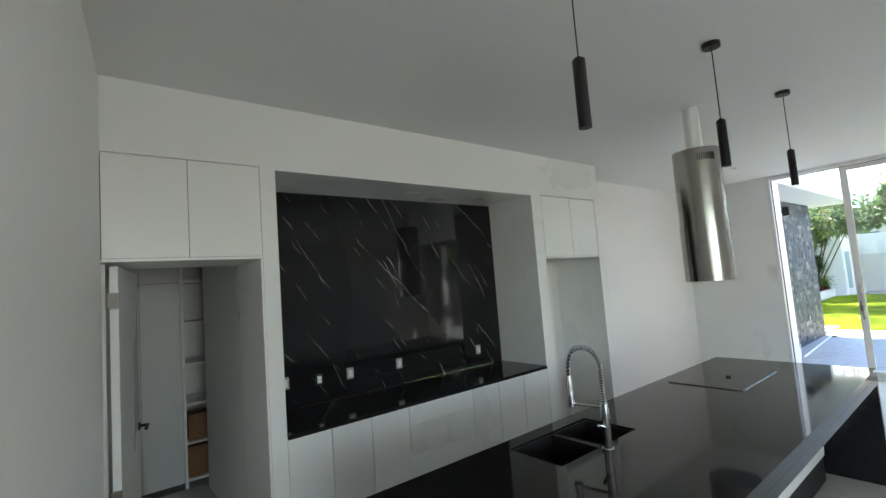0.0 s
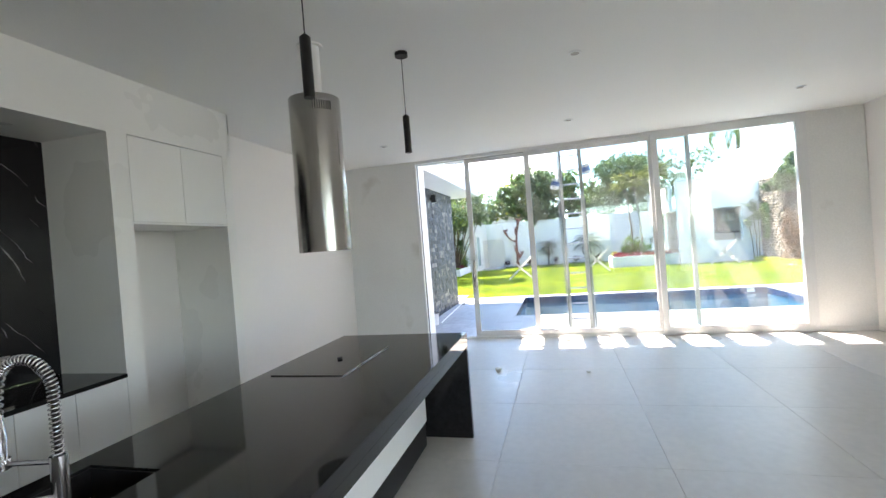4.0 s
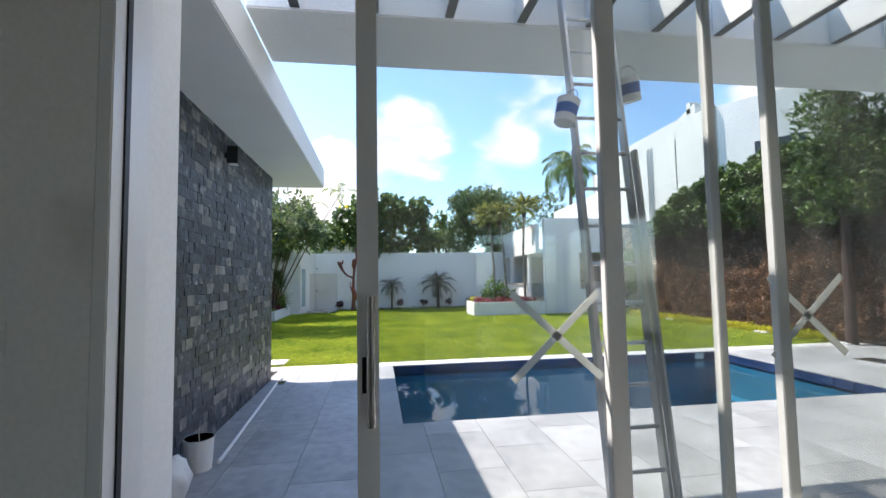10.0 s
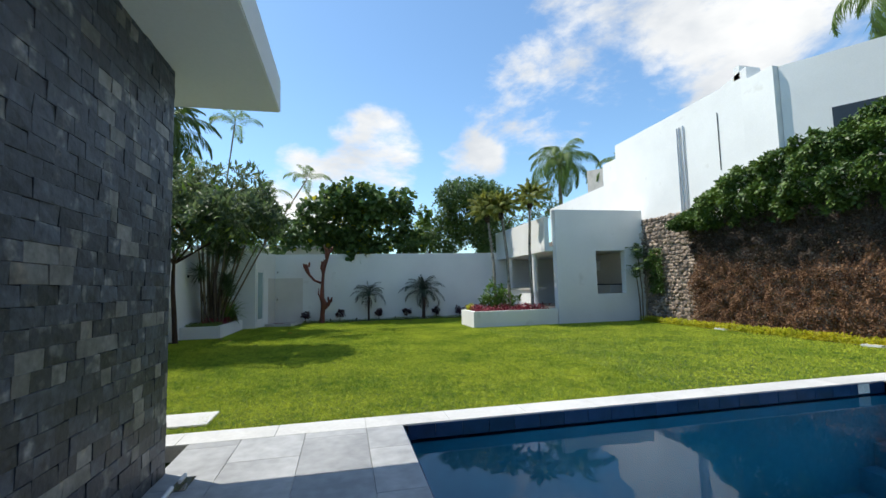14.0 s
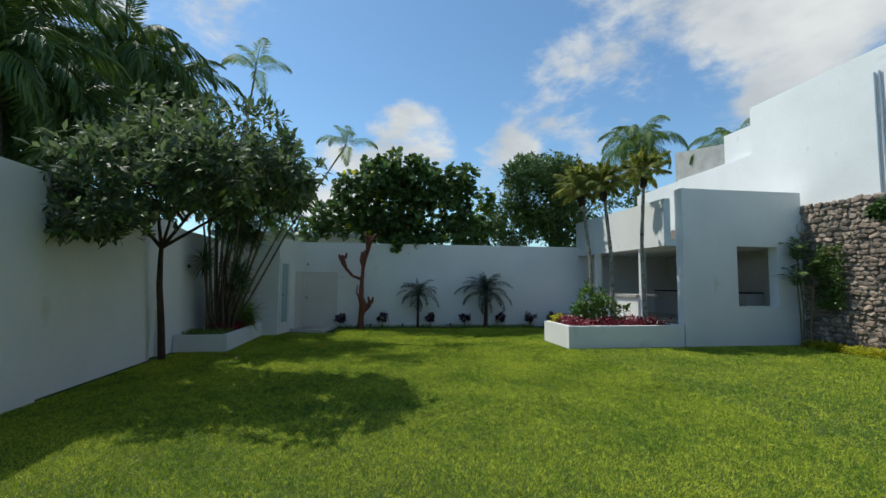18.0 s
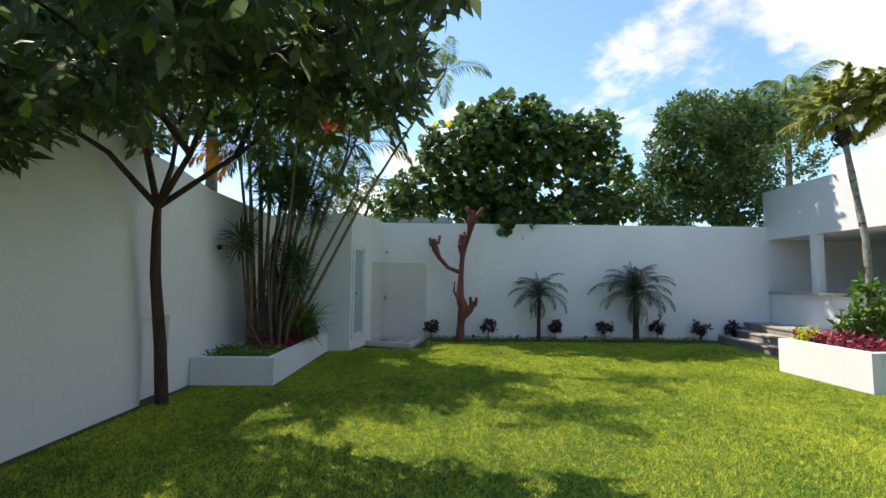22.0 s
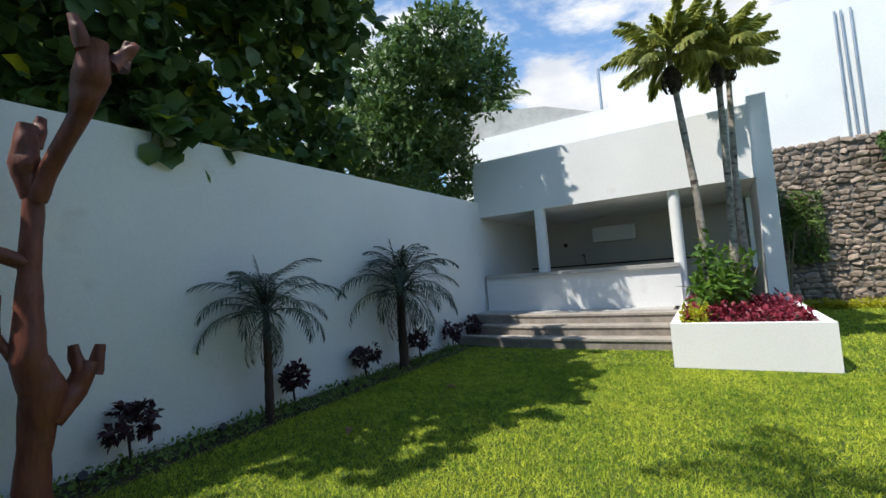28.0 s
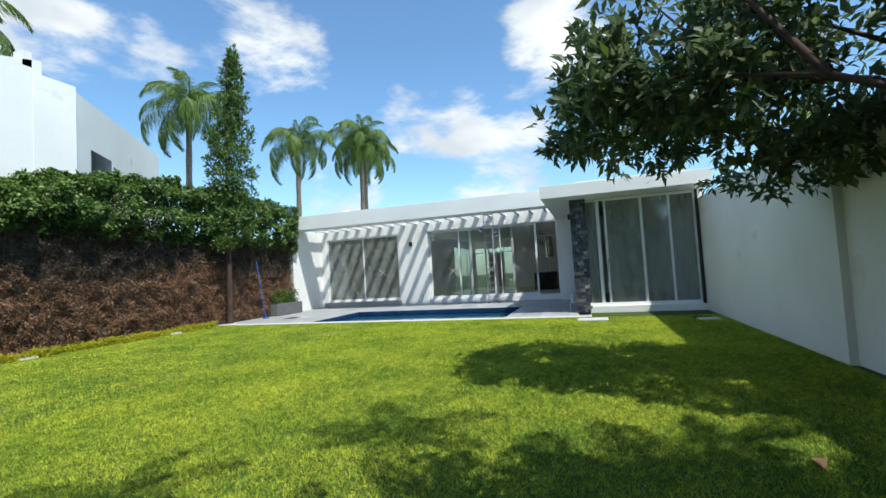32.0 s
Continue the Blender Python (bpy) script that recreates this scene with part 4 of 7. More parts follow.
for a, b in ((-0.75, -0.60), (-0.60, -0.24), (-0.24, 0.11)):
    front("door", a, b, 0.06, 2.05, closet, y=5.40, mat=GREY_LACQUER)
    front("top_door", a, b, 2.05, 2.39, closet, y=5.40, mat=GREY_LACQUER)
shelves = thing("open_shelf", "white open pantry shelving holding brown cartons", "shelf")
box_part("side", (0.112, 0.137, 5.40, 5.95, 0, 2.39), LACQUER, shelves)
box_part("side", (0.85, 0.875, 5.40, 5.95, 0, 2.39), LACQUER, shelves)
for z in (0.06, 0.42, 0.80, 1.2, 1.62, 2.05):
    box_part("shelf", (0.138, 0.849, 5.41, 5.95, z, z + 0.022), LACQUER, shelves)
for x, z, h in ((0.15, 0.083, 0.28), (0.16, 0.443, 0.24), (0.45, 0.083, 0.25)):
    carton = tagged(box_part("carton", (x, x + 0.24, 5.45, 5.75, z, z + h), BASKET, None, 0.006), "brown cardboard carton on the pantry shelf", "box", "cartons on the shelf")
    box_part("flap", (x + 0.01, x + 0.23, 5.455, 5.6, z + h, z + h + 0.012), BASKET, carton)
paint_pail = thing("paint_bucket", "white plastic bucket behind the pantry door", "bucket")
tube_part("body", [(-0.40, 4.42, 0.0), (-0.40, 4.42, 0.33)], [0.12, 0.145], PLASTIC_W, paint_pail, 20)
tube_part("rim", [(-0.40, 4.42, 0.31), (-0.40, 4.42, 0.34)], 0.152, PLASTIC_B, paint_pail, 20, "blue rim")

# kitchen island
IX0, IX1, IY0, IY1, IT, ISLAND_END = 0.32, 4.27, 0.86, 2.02, 0.90, 4.08
island = thing("kitchen_island", "long kitchen island in black granite with white panels", "island")
part("body", boxes((IX0 + 0.06, ISLAND_END, IY0 + 0.36, IY0 + 0.38, 0.2, IT - 0.061), (IX0 + 0.06, ISLAND_END, IY1 - 0.05, IY1 - 0.03, 0.1, IT - 0.061), (ISLAND_END - 0.02, ISLAND_END, IY0 + 0.38, IY1 - 0.05, 0.2, IT - 0.061), (IX0 + 0.06, ISLAND_END - 0.02, IY0 + 0.38, IY1 - 0.05, 0.2, 0.22)),
     LACQUER, island, "white lacquered body")
part("plinth", boxes((IX0 + 0.06, ISLAND_END - 0.01, IY0 + 0.37, IY0 + 0.39, 0, 0.199), (ISLAND_END - 0.03, ISLAND_END - 0.01, IY0 + 0.39, IY1 - 0.1, 0, 0.199), (IX0 + 0.1, ISLAND_END - 0.01, IY1 - 0.1, IY1 - 0.08, 0, 0.099)), BLACK, island)
box_part("end_slab", (IX0, IX0 + 0.05, IY0, IY1, 0, IT - 0.0605), GRANITE, island, 0.002)
box_part("end_slab", (IX1 - 0.05, IX1, IY0, IY1, 0, IT - 0.0605), GRANITE, island, 0.002)
sx0, sx1, sy0, sy1 = 1.17, 1.87, 1.57, 1.92
bm = boxes((IX0, sx0, IY0, IY1, IT - 0.06, IT), (sx1, IX1, IY0, IY1, IT - 0.06, IT), (sx0, sx1, IY0, sy0, IT - 0.06, IT), (sx0, sx1, sy1, IY1, IT - 0.06, IT))
part("countertop", bm, GRANITE, island, "polished black granite top")
box_part("apron", (IX0 + 0.05, IX1 - 0.05, IY0, IY0 + 0.03, IT - 0.12, IT - 0.061), GRANITE, island)
sink = thing("sink", "black double-bowl sink set into the granite", "sink")
mid = (sx0 + sx1) / 2 + 0.02
for a, b in ((sx0, mid - 0.012), (mid + 0.012, sx1)):
    bm = boxes((a, b, sy0, sy1, IT - 0.24, IT - 0.23), (a, a + 0.008, sy0, sy1, IT - 0.23, IT - 0.012), (b - 0.008, b, sy0, sy1, IT - 0.23, IT - 0.012),
               (a + 0.008, b - 0.008, sy0, sy0 + 0.008, IT - 0.23, IT - 0.012), (a + 0.008, b - 0.008, sy1 - 0.008, sy1, IT - 0.23, IT - 0.012))
    bowl = part("bowl", bm, BLACK, sink)
    tube_part("drain", [((a + b) / 2, (sy0 + sy1) / 2, IT - 0.23), ((a + b) / 2, (sy0 + sy1) / 2, IT - 0.226)], 0.045, STEEL, bowl, 18)
box_part("divider", (mid - 0.011, mid + 0.011, sy0 + 0.001, sy1 - 0.001, IT - 0.23, IT - 0.015), BLACK, sink)
tap = thing("faucet", "tall chrome spring faucet with a pull-down spray", "faucet")
fx, fy = 1.49, 1.515
tube_part("base", [(fx, fy, IT), (fx, fy, IT + 0.012)], 0.031, CHROME, tap, 20)
tube_part("column", [(fx, fy, IT + 0.012), (fx, fy, IT + 0.24)], 0.023, CHROME, tap, 16)
tube_part("lever", [(fx - 0.02, fy, IT + 0.12), (fx - 0.075, fy - 0.005, IT + 0.145)], [0.012, 0.007], CHROME, tap, 10)
arch = []
for k in range(41):
    u = k / 40
    if u < 0.35:
        arch.append((fx, fy, IT + 0.24 + u / 0.35 * 0.19))
    else:
        a = (u - 0.35) / 0.65 * math.pi * 1.02
        arch.append((fx - 0.018 * (1 - math.cos(a)), fy + 0.09 * (1 - math.cos(a)), IT + 0.43 + 0.10 * math.sin(a) - max(0, u - 0.85) * 0.35))
tube_part("hose", arch, 0.009, BLACK, tap, 8)
bm = bmesh.new()
spring = []
total = len(arch) - 1
for k in range(total * 12 + 1):
    u = k / 12
    i = min(int(u), total - 1)
    p = Vector(arch[i]).lerp(Vector(arch[i + 1]), u - i)
    way = (Vector(arch[i + 1]) - Vector(arch[i])).normalized()
    side = way.cross(Vector((1, 0.2, 0))).normalized()
    up = way.cross(side)
    ang = u * 2 * math.pi * 1.0
    spring.append(p + 0.0135 * (math.cos(ang) * side + math.sin(ang) * up))
tube(bm, spring, 0.0035, 5)
part("spring", bm, CHROME, tap, "coiled chrome spring")
ex, ey, ez = arch[-1]
tube_part("spray_head", [(ex, ey, ez), (ex, ey, ez - 0.07), (ex, ey, ez - 0.17)], [0.013, 0.019, 0.016], CHROME, tap, 14)
tube_part("holder_arm", [(fx, fy, IT + 0.22), (ex, ey, IT + 0.22)], 0.008, CHROME, tap, 8)
tube_part("holder_ring", [(ex, ey, IT + 0.205), (ex, ey, IT + 0.235)], 0.024, CHROME, tap, 14)
hob = tagged(box_part("cooktop", (3.04, 3.80, 1.40, 1.92, IT, IT + 0.006), GRANITE, None, 0.002), "black glass cooktop flush with the island", "cooktop")
tube_part("control_knob", [(3.42, 1.62, IT + 0.006), (3.42, 1.62, IT + 0.02)], 0.018, BLACK, hob, 14)
box_part("rim", (3.036, 3.804, 1.396, 1.399, IT, IT + 0.007), STEEL, hob)
box_part("rim", (3.036, 3.0395, 1.40, 1.92, IT, IT + 0.007), STEEL, hob)

# cooker hood: a steel cylinder under the ceiling
hood = thing("cooker_hood", "cylindrical brushed steel cooker hood hanging from the ceiling", "cooker hood")
hx, hy, hr = 3.42, 1.66, 0.185
tube_part("lower_cylinder", [(hx, hy, 1.69), (hx, hy, 2.16)], hr, STEEL, hood, 40)
tube_part("upper_cylinder", [(hx, hy, 2.161), (hx, hy, 2.78)], hr - 0.006, STEEL, hood, 40)
tube_part("neck", [(hx, hy, 2.78), (hx, hy, CEIL)], 0.062, PLASTIC_W, hood, 24, "white duct neck")
tube_part("ceiling_plate", [(hx, hy, CEIL - 0.012), (hx, hy, CEIL)], 0.09, PLASTIC_W, hood, 24)
for k in range(9):
    a = radians(205 + k * 5)
    box = boxes((-0.004, 0.004, -0.003, 0.003, -0.03, 0.03))
    slot = part("vent_slot", box, BLACK, hood)
    slot.matrix_basis = pose(hx + (hr - 0.006) * math.cos(a), hy + (hr - 0.006) * math.sin(a), 2.70, 0, 0, math.degrees(a))
tube_part("filter", [(hx, hy, 1.692), (hx, hy, 1.70)], hr - 0.02, BLACK, hood, 32)


def pendant(x, y, z0):
    p = thing("pendant_lamp", "slim black cylindrical pendant lamp over the island", "lamp", "pendants over the island")
    tube_part("canopy", [(x, y, CEIL - 0.03), (x, y, CEIL)], 0.05, BLACK, p, 20)
    tube_part("cord", [(x, y, z0 + 0.29), (x, y, CEIL - 0.03)], 0.003, BLACK, p, 6)
    tube_part("shade", [(x, y, z0), (x, y, z0 + 0.28), (x, y, z0 + 0.295)], [0.026, 0.026, 0.008], BLACK, p, 18)
    return p


for px in (0.93, 2.38, 3.80):
    pendant(px, 1.10, 2.40)

# ceiling lights of the living room, switches
for x, y in ((6.66, 2.4), (6.62, -0.21), (6.6, -2.8), (4.4, -0.21), (2.0, -0.9)):
    lamp = tagged(tube_part("ceiling_spot", [(x, y, CEIL - 0.008), (x, y, CEIL)], 0.055, ALU, None, 20), "small white recessed ceiling spot", "light", "ceiling spots")
    tube_part("lens", [(x, y, CEIL - 0.010), (x, y, CEIL - 0.0085)], 0.035, CONCRETE, lamp, 16)
for y, z in ((2.72, 1.25), (2.9, 0.38)):
    sw = tagged(box_part("switch_plate", (GX - 0.008, GX, y - 0.04, y + 0.04, z - 0.06, z + 0.06), PLASTIC_W, None, 0.003), "white switch plate on the wall", "switch", "wall plates")
    box_part("rocker", (GX - 0.012, GX - 0.0082, y - 0.015, y + 0.015, z - 0.03, z + 0.03), PLASTIC_W, sw, 0.001)
# unseen window, added only to go with the fill lamp
added_win = thing("window_4", "wide white-framed window, unseen, added opposite the kitchen for its fill light", "window", "", "structure")
for x in (-2.9, -1.45, 0.0, 1.44):
    box_part("mullion", (x, x + 0.06, -4.27, -4.23, 0, 2.75), ALU, added_win)
box_part("head", (-2.84, 1.44, -4.27, -4.23, 2.69, 2.75), ALU, added_win)
for a, b in ((-2.84, -1.45), (-1.39, 0.0), (0.06, 1.44)):
    box_part("pane", (a, b, -4.256, -4.248, 0.0, 2.69), GLASS, added_win).visible_shadow = False
front_door = thing("door_6", "reddish wooden entrance door between glazed side panels", "door", "", "structure")
box_part("leaf", (-3.24, -3.19, -3.05, -2.05, 0.0, 2.35), WOOD, front_door, 0.004)
for z in (0.3, 1.3):
    box_part("panel", (-3.19, -3.175, -2.9, -2.2, z, z + 0.8), WOOD, front_door, 0.006)
for y in (-4.1, -3.1, -2.05, -1.05):
    box_part("post", (-3.25, -3.19, y, y + 0.05, 0, 2.7), ALU, front_door)
box_part("transom", (-3.25, -3.19, -4.05, -1.05, 2.36, 2.42), ALU, front_door)
for a, b, c, d in ((-4.05, -3.1, 0.0, 2.36), (-2.0, -1.05, 0.0, 2.36), (-4.05, -1.05, 2.42, 2.7)):
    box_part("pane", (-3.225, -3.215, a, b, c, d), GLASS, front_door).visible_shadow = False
tube_part("handle", [(-3.13, -2.15, 0.9), (-3.13, -2.15, 1.3)], 0.012, STEEL, front_door, 8)
for x, y, r in ((6.2, 0.9, 0.05), (6.1, -0.2, 0.03)):
    bm = bmesh.new()
    bmesh.ops.create_icosphere(bm, subdivisions=2, radius=r)
    for v in bm.verts:
        v.co = Vector((v.co.x * 1.2, v.co.y * 0.8, v.co.z * 0.5)) * (1 + 0.5 * noise.noise(v.co * 40))
    scrap = tagged(part("paper_scrap", bm, PLASTIC_W), "crumpled scrap of white paper on the floor tiles", "litter", "scraps on the floor")
    scrap.location = (x, y, 0.025 if r > 0.04 else 0.015)

# ---- garden: built things ----
def slab_box(name, row, mat, label, category, bevel=0.01, group=""):
    return tagged(box_part(name, row, mat, None, bevel), label, category, group)


# bar pavilion fittings
bar = thing("bar_counter", "white bar counter with a grey stone top", "bar")
bm = bmesh.new()
n = 16
outer = [(30.38 - k * (3.92 / n), -5.44 + 0.16 * math.sin(math.pi * k / n)) for k in range(n + 1)]
prism(bm, outer + [(x, y - 0.16) for x, y in outer[::-1]], 0.28, 1.0)
bmesh.ops.recalc_face_normals(bm, faces=bm.faces)
part("front_wall", bm, PLASTER, bar)
bm = bmesh.new()
top = [(x, y + 0.06) for x, y in outer]
prism(bm, top + [(x, y - 0.62) for x, y in outer[::-1]], 1.0, 1.07)
bmesh.ops.recalc_face_normals(bm, faces=bm.faces)
part("counter_top", bm, CONCRETE, bar, "worn grey stone top")
tagged(box_part("pillar", (28.93, 29.13, -5.64, -5.46, 1.07, 2.42), PLASTER, None, 0.01), "square white pillar on the bar counter", "pillar", "bar pillars")
tagged(tube_part("column", [(26.45, -5.6, 0.28), (26.45, -5.6, 2.42)], 0.1, PLASTER, None, 24), "round white column at the end of the bar", "column", "bar pillars")
cup = thing("wall_cabinet", "small white cabinet on the back wall of the bar", "cabinet")
box_part("body", (27.6, 28.7, -9.2, -8.9, 1.75, 2.15), PLASTER, cup, 0.005)
box_part("door", (27.61, 28.14, -8.9, -8.885, 1.76, 2.14), LACQUER, cup, 0.003)
box_part("door", (28.16, 28.69, -8.9, -8.885, 1.76, 2.14), LACQUER, cup, 0.003)
back_bar = thing("back_counter", "dark rear counter with a small tap inside the bar", "counter")
box_part("body", (26.0, 30.4, -9.19, -8.6, 0.28, 1.12), BEIGE, back_bar)
box_part("top", (26.0, 30.4, -9.19, -8.57, 1.12, 1.16), BLACK, back_bar, 0.004)
tube_part("tap", [(29.0, -9.05, 1.16), (29.0, -9.05, 1.42), (29.0, -8.9, 1.45), (29.0, -8.85, 1.38)], 0.012, BLACK, back_bar, 8)
tagged(box_part("junction_box", (29.5, 29.6, -9.2, -9.185, 1.7, 1.8), BLACK), "small black junction box on the bar wall", "box")
for k, (y, z) in enumerate(((-3.70, -0.053), (-4.05, 0.113), (-4.40, 0.28))):
    st = thing("step", "broad step with a stone riser up to the bar", "step", "steps to the bar", "structure")
    back = -4.76 if k == 2 else y - 0.42
    for name, z0, z1, out, mat in (("tread", z - 0.035, z, 0.02, BEIGE_STONE), ("riser", -0.3, z - 0.036, 0.0, STEP_STONE)):
        bm = bmesh.new()
        prism(bm, [(26.50, back), (WALL_E, back), (WALL_E, min(y - 0.34, y + out - 0.30)), (29.75, y - 0.16 + out), (28.9, y + out), (26.50, y + out)], z0, z1)
        bmesh.ops.recalc_face_normals(bm, faces=bm.faces)
        part(name, bm, mat, st)
# planters
for name, x0, x1, y0, y1, z1, lab in (("planter", 24.84, 26.48, -5.70, -2.56, 0.33, "white plastered planter before the bar with palms and red plants"),
                                      ("planter", 25.21, 28.34, 5.55, 6.70, 0.16, "low white plastered planter along the garden wall with palms")):
    pl = thing(name, lab, "planter", "white planters")
    w = 0.12
    for row in ((x0, x1, y0, y0 + w, -0.3, z1), (x0, x1, y1 - w, y1, -0.3, z1), (x0, x0 + w, y0 + w, y1 - w, -0.3, z1), (x1 - w, x1, y0 + w, y1 - w, -0.3, z1)):
        box_part("side_wall", row, PLASTER, pl)
    box_part("soil", (x0 + w, x1 - w, y0 + w, y1 - w, -0.3, z1 - 0.05), SOIL, pl, 0, "dark planting soil")
slab_box("planter_box", (10.7, 12.4, -9.30, -8.75, -0.2, 0.30), DARK_CONCRETE, "plain dark grey planter box by the pool", "planter", 0.012)
# service door, shower
sd = thing("door_7", "white framed door with a frosted glass pane", "door", "", "structure")
for row in ((0.07, 0.13, -0.03, 0.012, 0.0, 2.07), (0.72, 0.78, -0.03, 0.012, 0.0, 2.07), (0.13, 0.72, -0.03, 0.012, 2.0, 2.07), (0.13, 0.72, -0.03, 0.012, 0.0, 0.06)):
    box_part("frame", row, ALU, sd, 0.004)
for row in ((0.135, 0.185, -0.02, -0.002, 0.065, 1.995), (0.665, 0.715, -0.02, -0.002, 0.065, 1.995), (0.185, 0.665, -0.02, -0.002, 1.94, 1.995), (0.185, 0.665, -0.02, -0.002, 0.065, 0.13)):
    box_part("sash", row, ALU, sd, 0.003)
box_part("pane", (0.185, 0.665, -0.016, -0.006, 0.13, 1.94), FROSTED, sd)
tube_part("handle", [(0.16, -0.02, 0.98), (0.16, -0.06, 0.98), (0.25, -0.06, 0.98)], 0.011, STEEL, sd, 8)
sd.matrix_basis = SERVICE
tray = thing("shower_tray", "pale concrete shower tray filled with gravel", "shower tray")
for outline, mat, name, z1 in (([(28.80, 3.84), (30.427, 3.52), (30.427, 3.62), (28.93, 3.915)], BEIGE, "kerb", -0.12), ([(28.80, 3.84), (28.93, 3.915), (29.33, 4.88), (29.23, 4.90)], BEIGE, "kerb", -0.12),
                               ([(28.93, 3.915), (30.427, 3.62), (30.427, 4.66), (29.33, 4.88)], GRAVEL, "gravel", -0.155)):
    bm = bmesh.new()
    prism(bm, outline, -0.3, z1)
    bmesh.ops.recalc_face_normals(bm, faces=bm.faces)
    part(name, bm, mat, tray)
shower = thing("shower", "simple wall shower with a valve on the beige panel", "shower")
tube_part("head", [(30.43, 4.55, 2.0), (30.22, 4.55, 2.02), (30.18, 4.55, 1.96)], [0.016, 0.016, 0.03], STEEL, shower, 10)
tube_part("valve", [(30.43, 4.58, 0.82), (30.36, 4.58, 0.82)], 0.03, STEEL, shower, 12)
tube_part("lever", [(30.37, 4.58, 0.82), (30.35, 4.58, 0.90)], 0.01, STEEL, shower, 8)
meter = thing("meter_box", "white cover and pipe inside a niche of the garden wall", "meter box")
box_part("cover", (24.3, 24.62, 6.848, 6.859, 0.15, 0.62), PLASTER, meter, 0.003)
tube_part("pipe", [(24.24, 6.80, -0.25), (24.24, 6.80, 0.3)], 0.015, ALU_GREY, meter, 8)


def wall_lamp(x, y, z, mat, dx=0.0, dy=0.0, label="small dark wall lamp"):
    lamp = thing("wall_lamp", label, "lamp", "outdoor wall lamps")
    box_part("housing", (x - 0.06, x + 0.06, y - 0.06, y + 0.06, z - 0.1, z + 0.1), mat, lamp, 0.006)
    box_part("lens", (x - 0.045, x + 0.045, y - 0.045, y + 0.045, z - 0.106, z - 0.1005), PLASTIC_W, lamp)
    box_part("bracket", (min(x, x + dx) - 0.02, max(x, x + dx) + 0.02, min(y, y + dy) - 0.02, max(y, y + dy) + 0.02, z - 0.03, z + 0.03), mat, lamp)


wall_lamp(11.75, 3.09, 2.88, BLACK, dy=0.09, label="small black wall lamp on the slate wall")
wall_lamp(19.86, 6.55, 2.38, BLACK, dy=0.06, label="small black wall lamp on the white garden wall")
wall_lamp(FX + 0.06, -4.28, 2.62, BLACK, dx=-0.05, label="small black wall lamp between the windows")
wall_lamp(24.80, -9.25, 2.95, CONCRETE, dx=0.05, label="grey wall lamp on the bar pavilion")
tagged(tube_part("vent_cap", [(25.9, 6.73, 1.75), (25.9, 6.68, 1.75)], 0.04, BLACK, None, 12), "small dark pipe end in the garden wall", "pipe")

# small garden spots on stakes in the border
for y in (1.25, -0.45, 2.35):
    g = thing("garden_spot", "small black garden spotlight on a stake in the border", "lamp", "garden spots")
    tube_part("stake", [(30.08, y, -0.24), (30.08, y, -0.12)], 0.008, BLACK, g, 8)
    tube_part("head", [(30.1, y, -0.12), (30.04, y, -0.08)], [0.028, 0.034], BLACK, g, 12)
dp = thing("downpipe", "dark rainwater pipe beside the bedroom doors", "pipe")
tube_part("pipe", [(14.0, 6.57, -0.2), (14.0, 6.57, 3.12)], 0.04, BLACK, dp, 12)
for z in (0.6, 2.4):
    tube_part("clip", [(14.0, 6.57, z), (14.0, 6.57, z + 0.03)], 0.047, BLACK, dp, 12)

# ladder against the pergola beam
ladder = thing("ladder", "tall aluminium ladder leaning against the pergola beam", "ladder")
foot, head = Vector((9.22, -0.30, DECK_Z)), Vector((9.70, -0.24, 3.95))
for s in (-0.2, 0.2):
    bm = boxes((-0.035, 0.035, -0.014, 0.014, 0, (head - foot).length), bevel=0.003)
    rail = part("rail", bm, ALU_GREY, ladder)
    rail.matrix_basis = Matrix.Translation(foot + Vector((0, s, 0))) @ (head - foot).to_track_quat("Z", "Y").to_matrix().to_4x4() @ pose(0, 0, 0, 0, 0, 90)
    box_part("shoe", (foot.x - 0.06, foot.x + 0.05, foot.y + s - 0.03, foot.y + s + 0.03, DECK_Z, DECK_Z + 0.04), BLACK, ladder, 0.004)
for k in range(1, 15):
    p = foot.lerp(head, k / 14.6)
    tube_part("rung", [(p.x, p.y - 0.19, p.z), (p.x, p.y + 0.19, p.z)], 0.015, ALU_GREY, ladder, 8)
# lower section of the same extension ladder
for s in (-0.24, 0.24):
    a, b = foot + Vector((-0.05, s, 0.0)), foot.lerp(head, 0.62) + Vector((-0.05, s, 0))
    bm = boxes((-0.03, 0.03, -0.012, 0.012, 0, (b - a).length), bevel=0.003)
    rail = part("outer_rail", bm, ALU_GREY, ladder)
    rail.matrix_basis = Matrix.Translation(a) @ (b - a).to_track_quat("Z", "Y").to_matrix().to_4x4() @ pose(0, 0, 0, 0, 0, 90)


def pail(name, x, y, z, r, h, label, mat=PLASTIC_W, band=PLASTIC_B, tilt=0.0, bail=True):
    p = thing(name, label, "bucket", "buckets on the terrace")
    tube_part("body", [(0, 0, 0), (0, 0, h)], [r * 0.86, r], mat, p, 22)
    tube_part("band", [(0, 0, h * 0.3), (0, 0, h * 0.72)], [r * 0.915, r * 0.968], band, p, 22, "coloured printed band")
    tube_part("rim", [(0, 0, h * 0.95), (0, 0, h)], r * 1.05, mat, p, 22)
    if bail:
        tube_part("bail", [(r * math.cos(a), 0, h + r * 1.1 * math.sin(a)) for a in (math.pi * k / 8 for k in range(9))], 0.004, STEEL, p, 6)
    p.matrix_basis = pose(x, y, z, tilt, 0, 20)
    return p


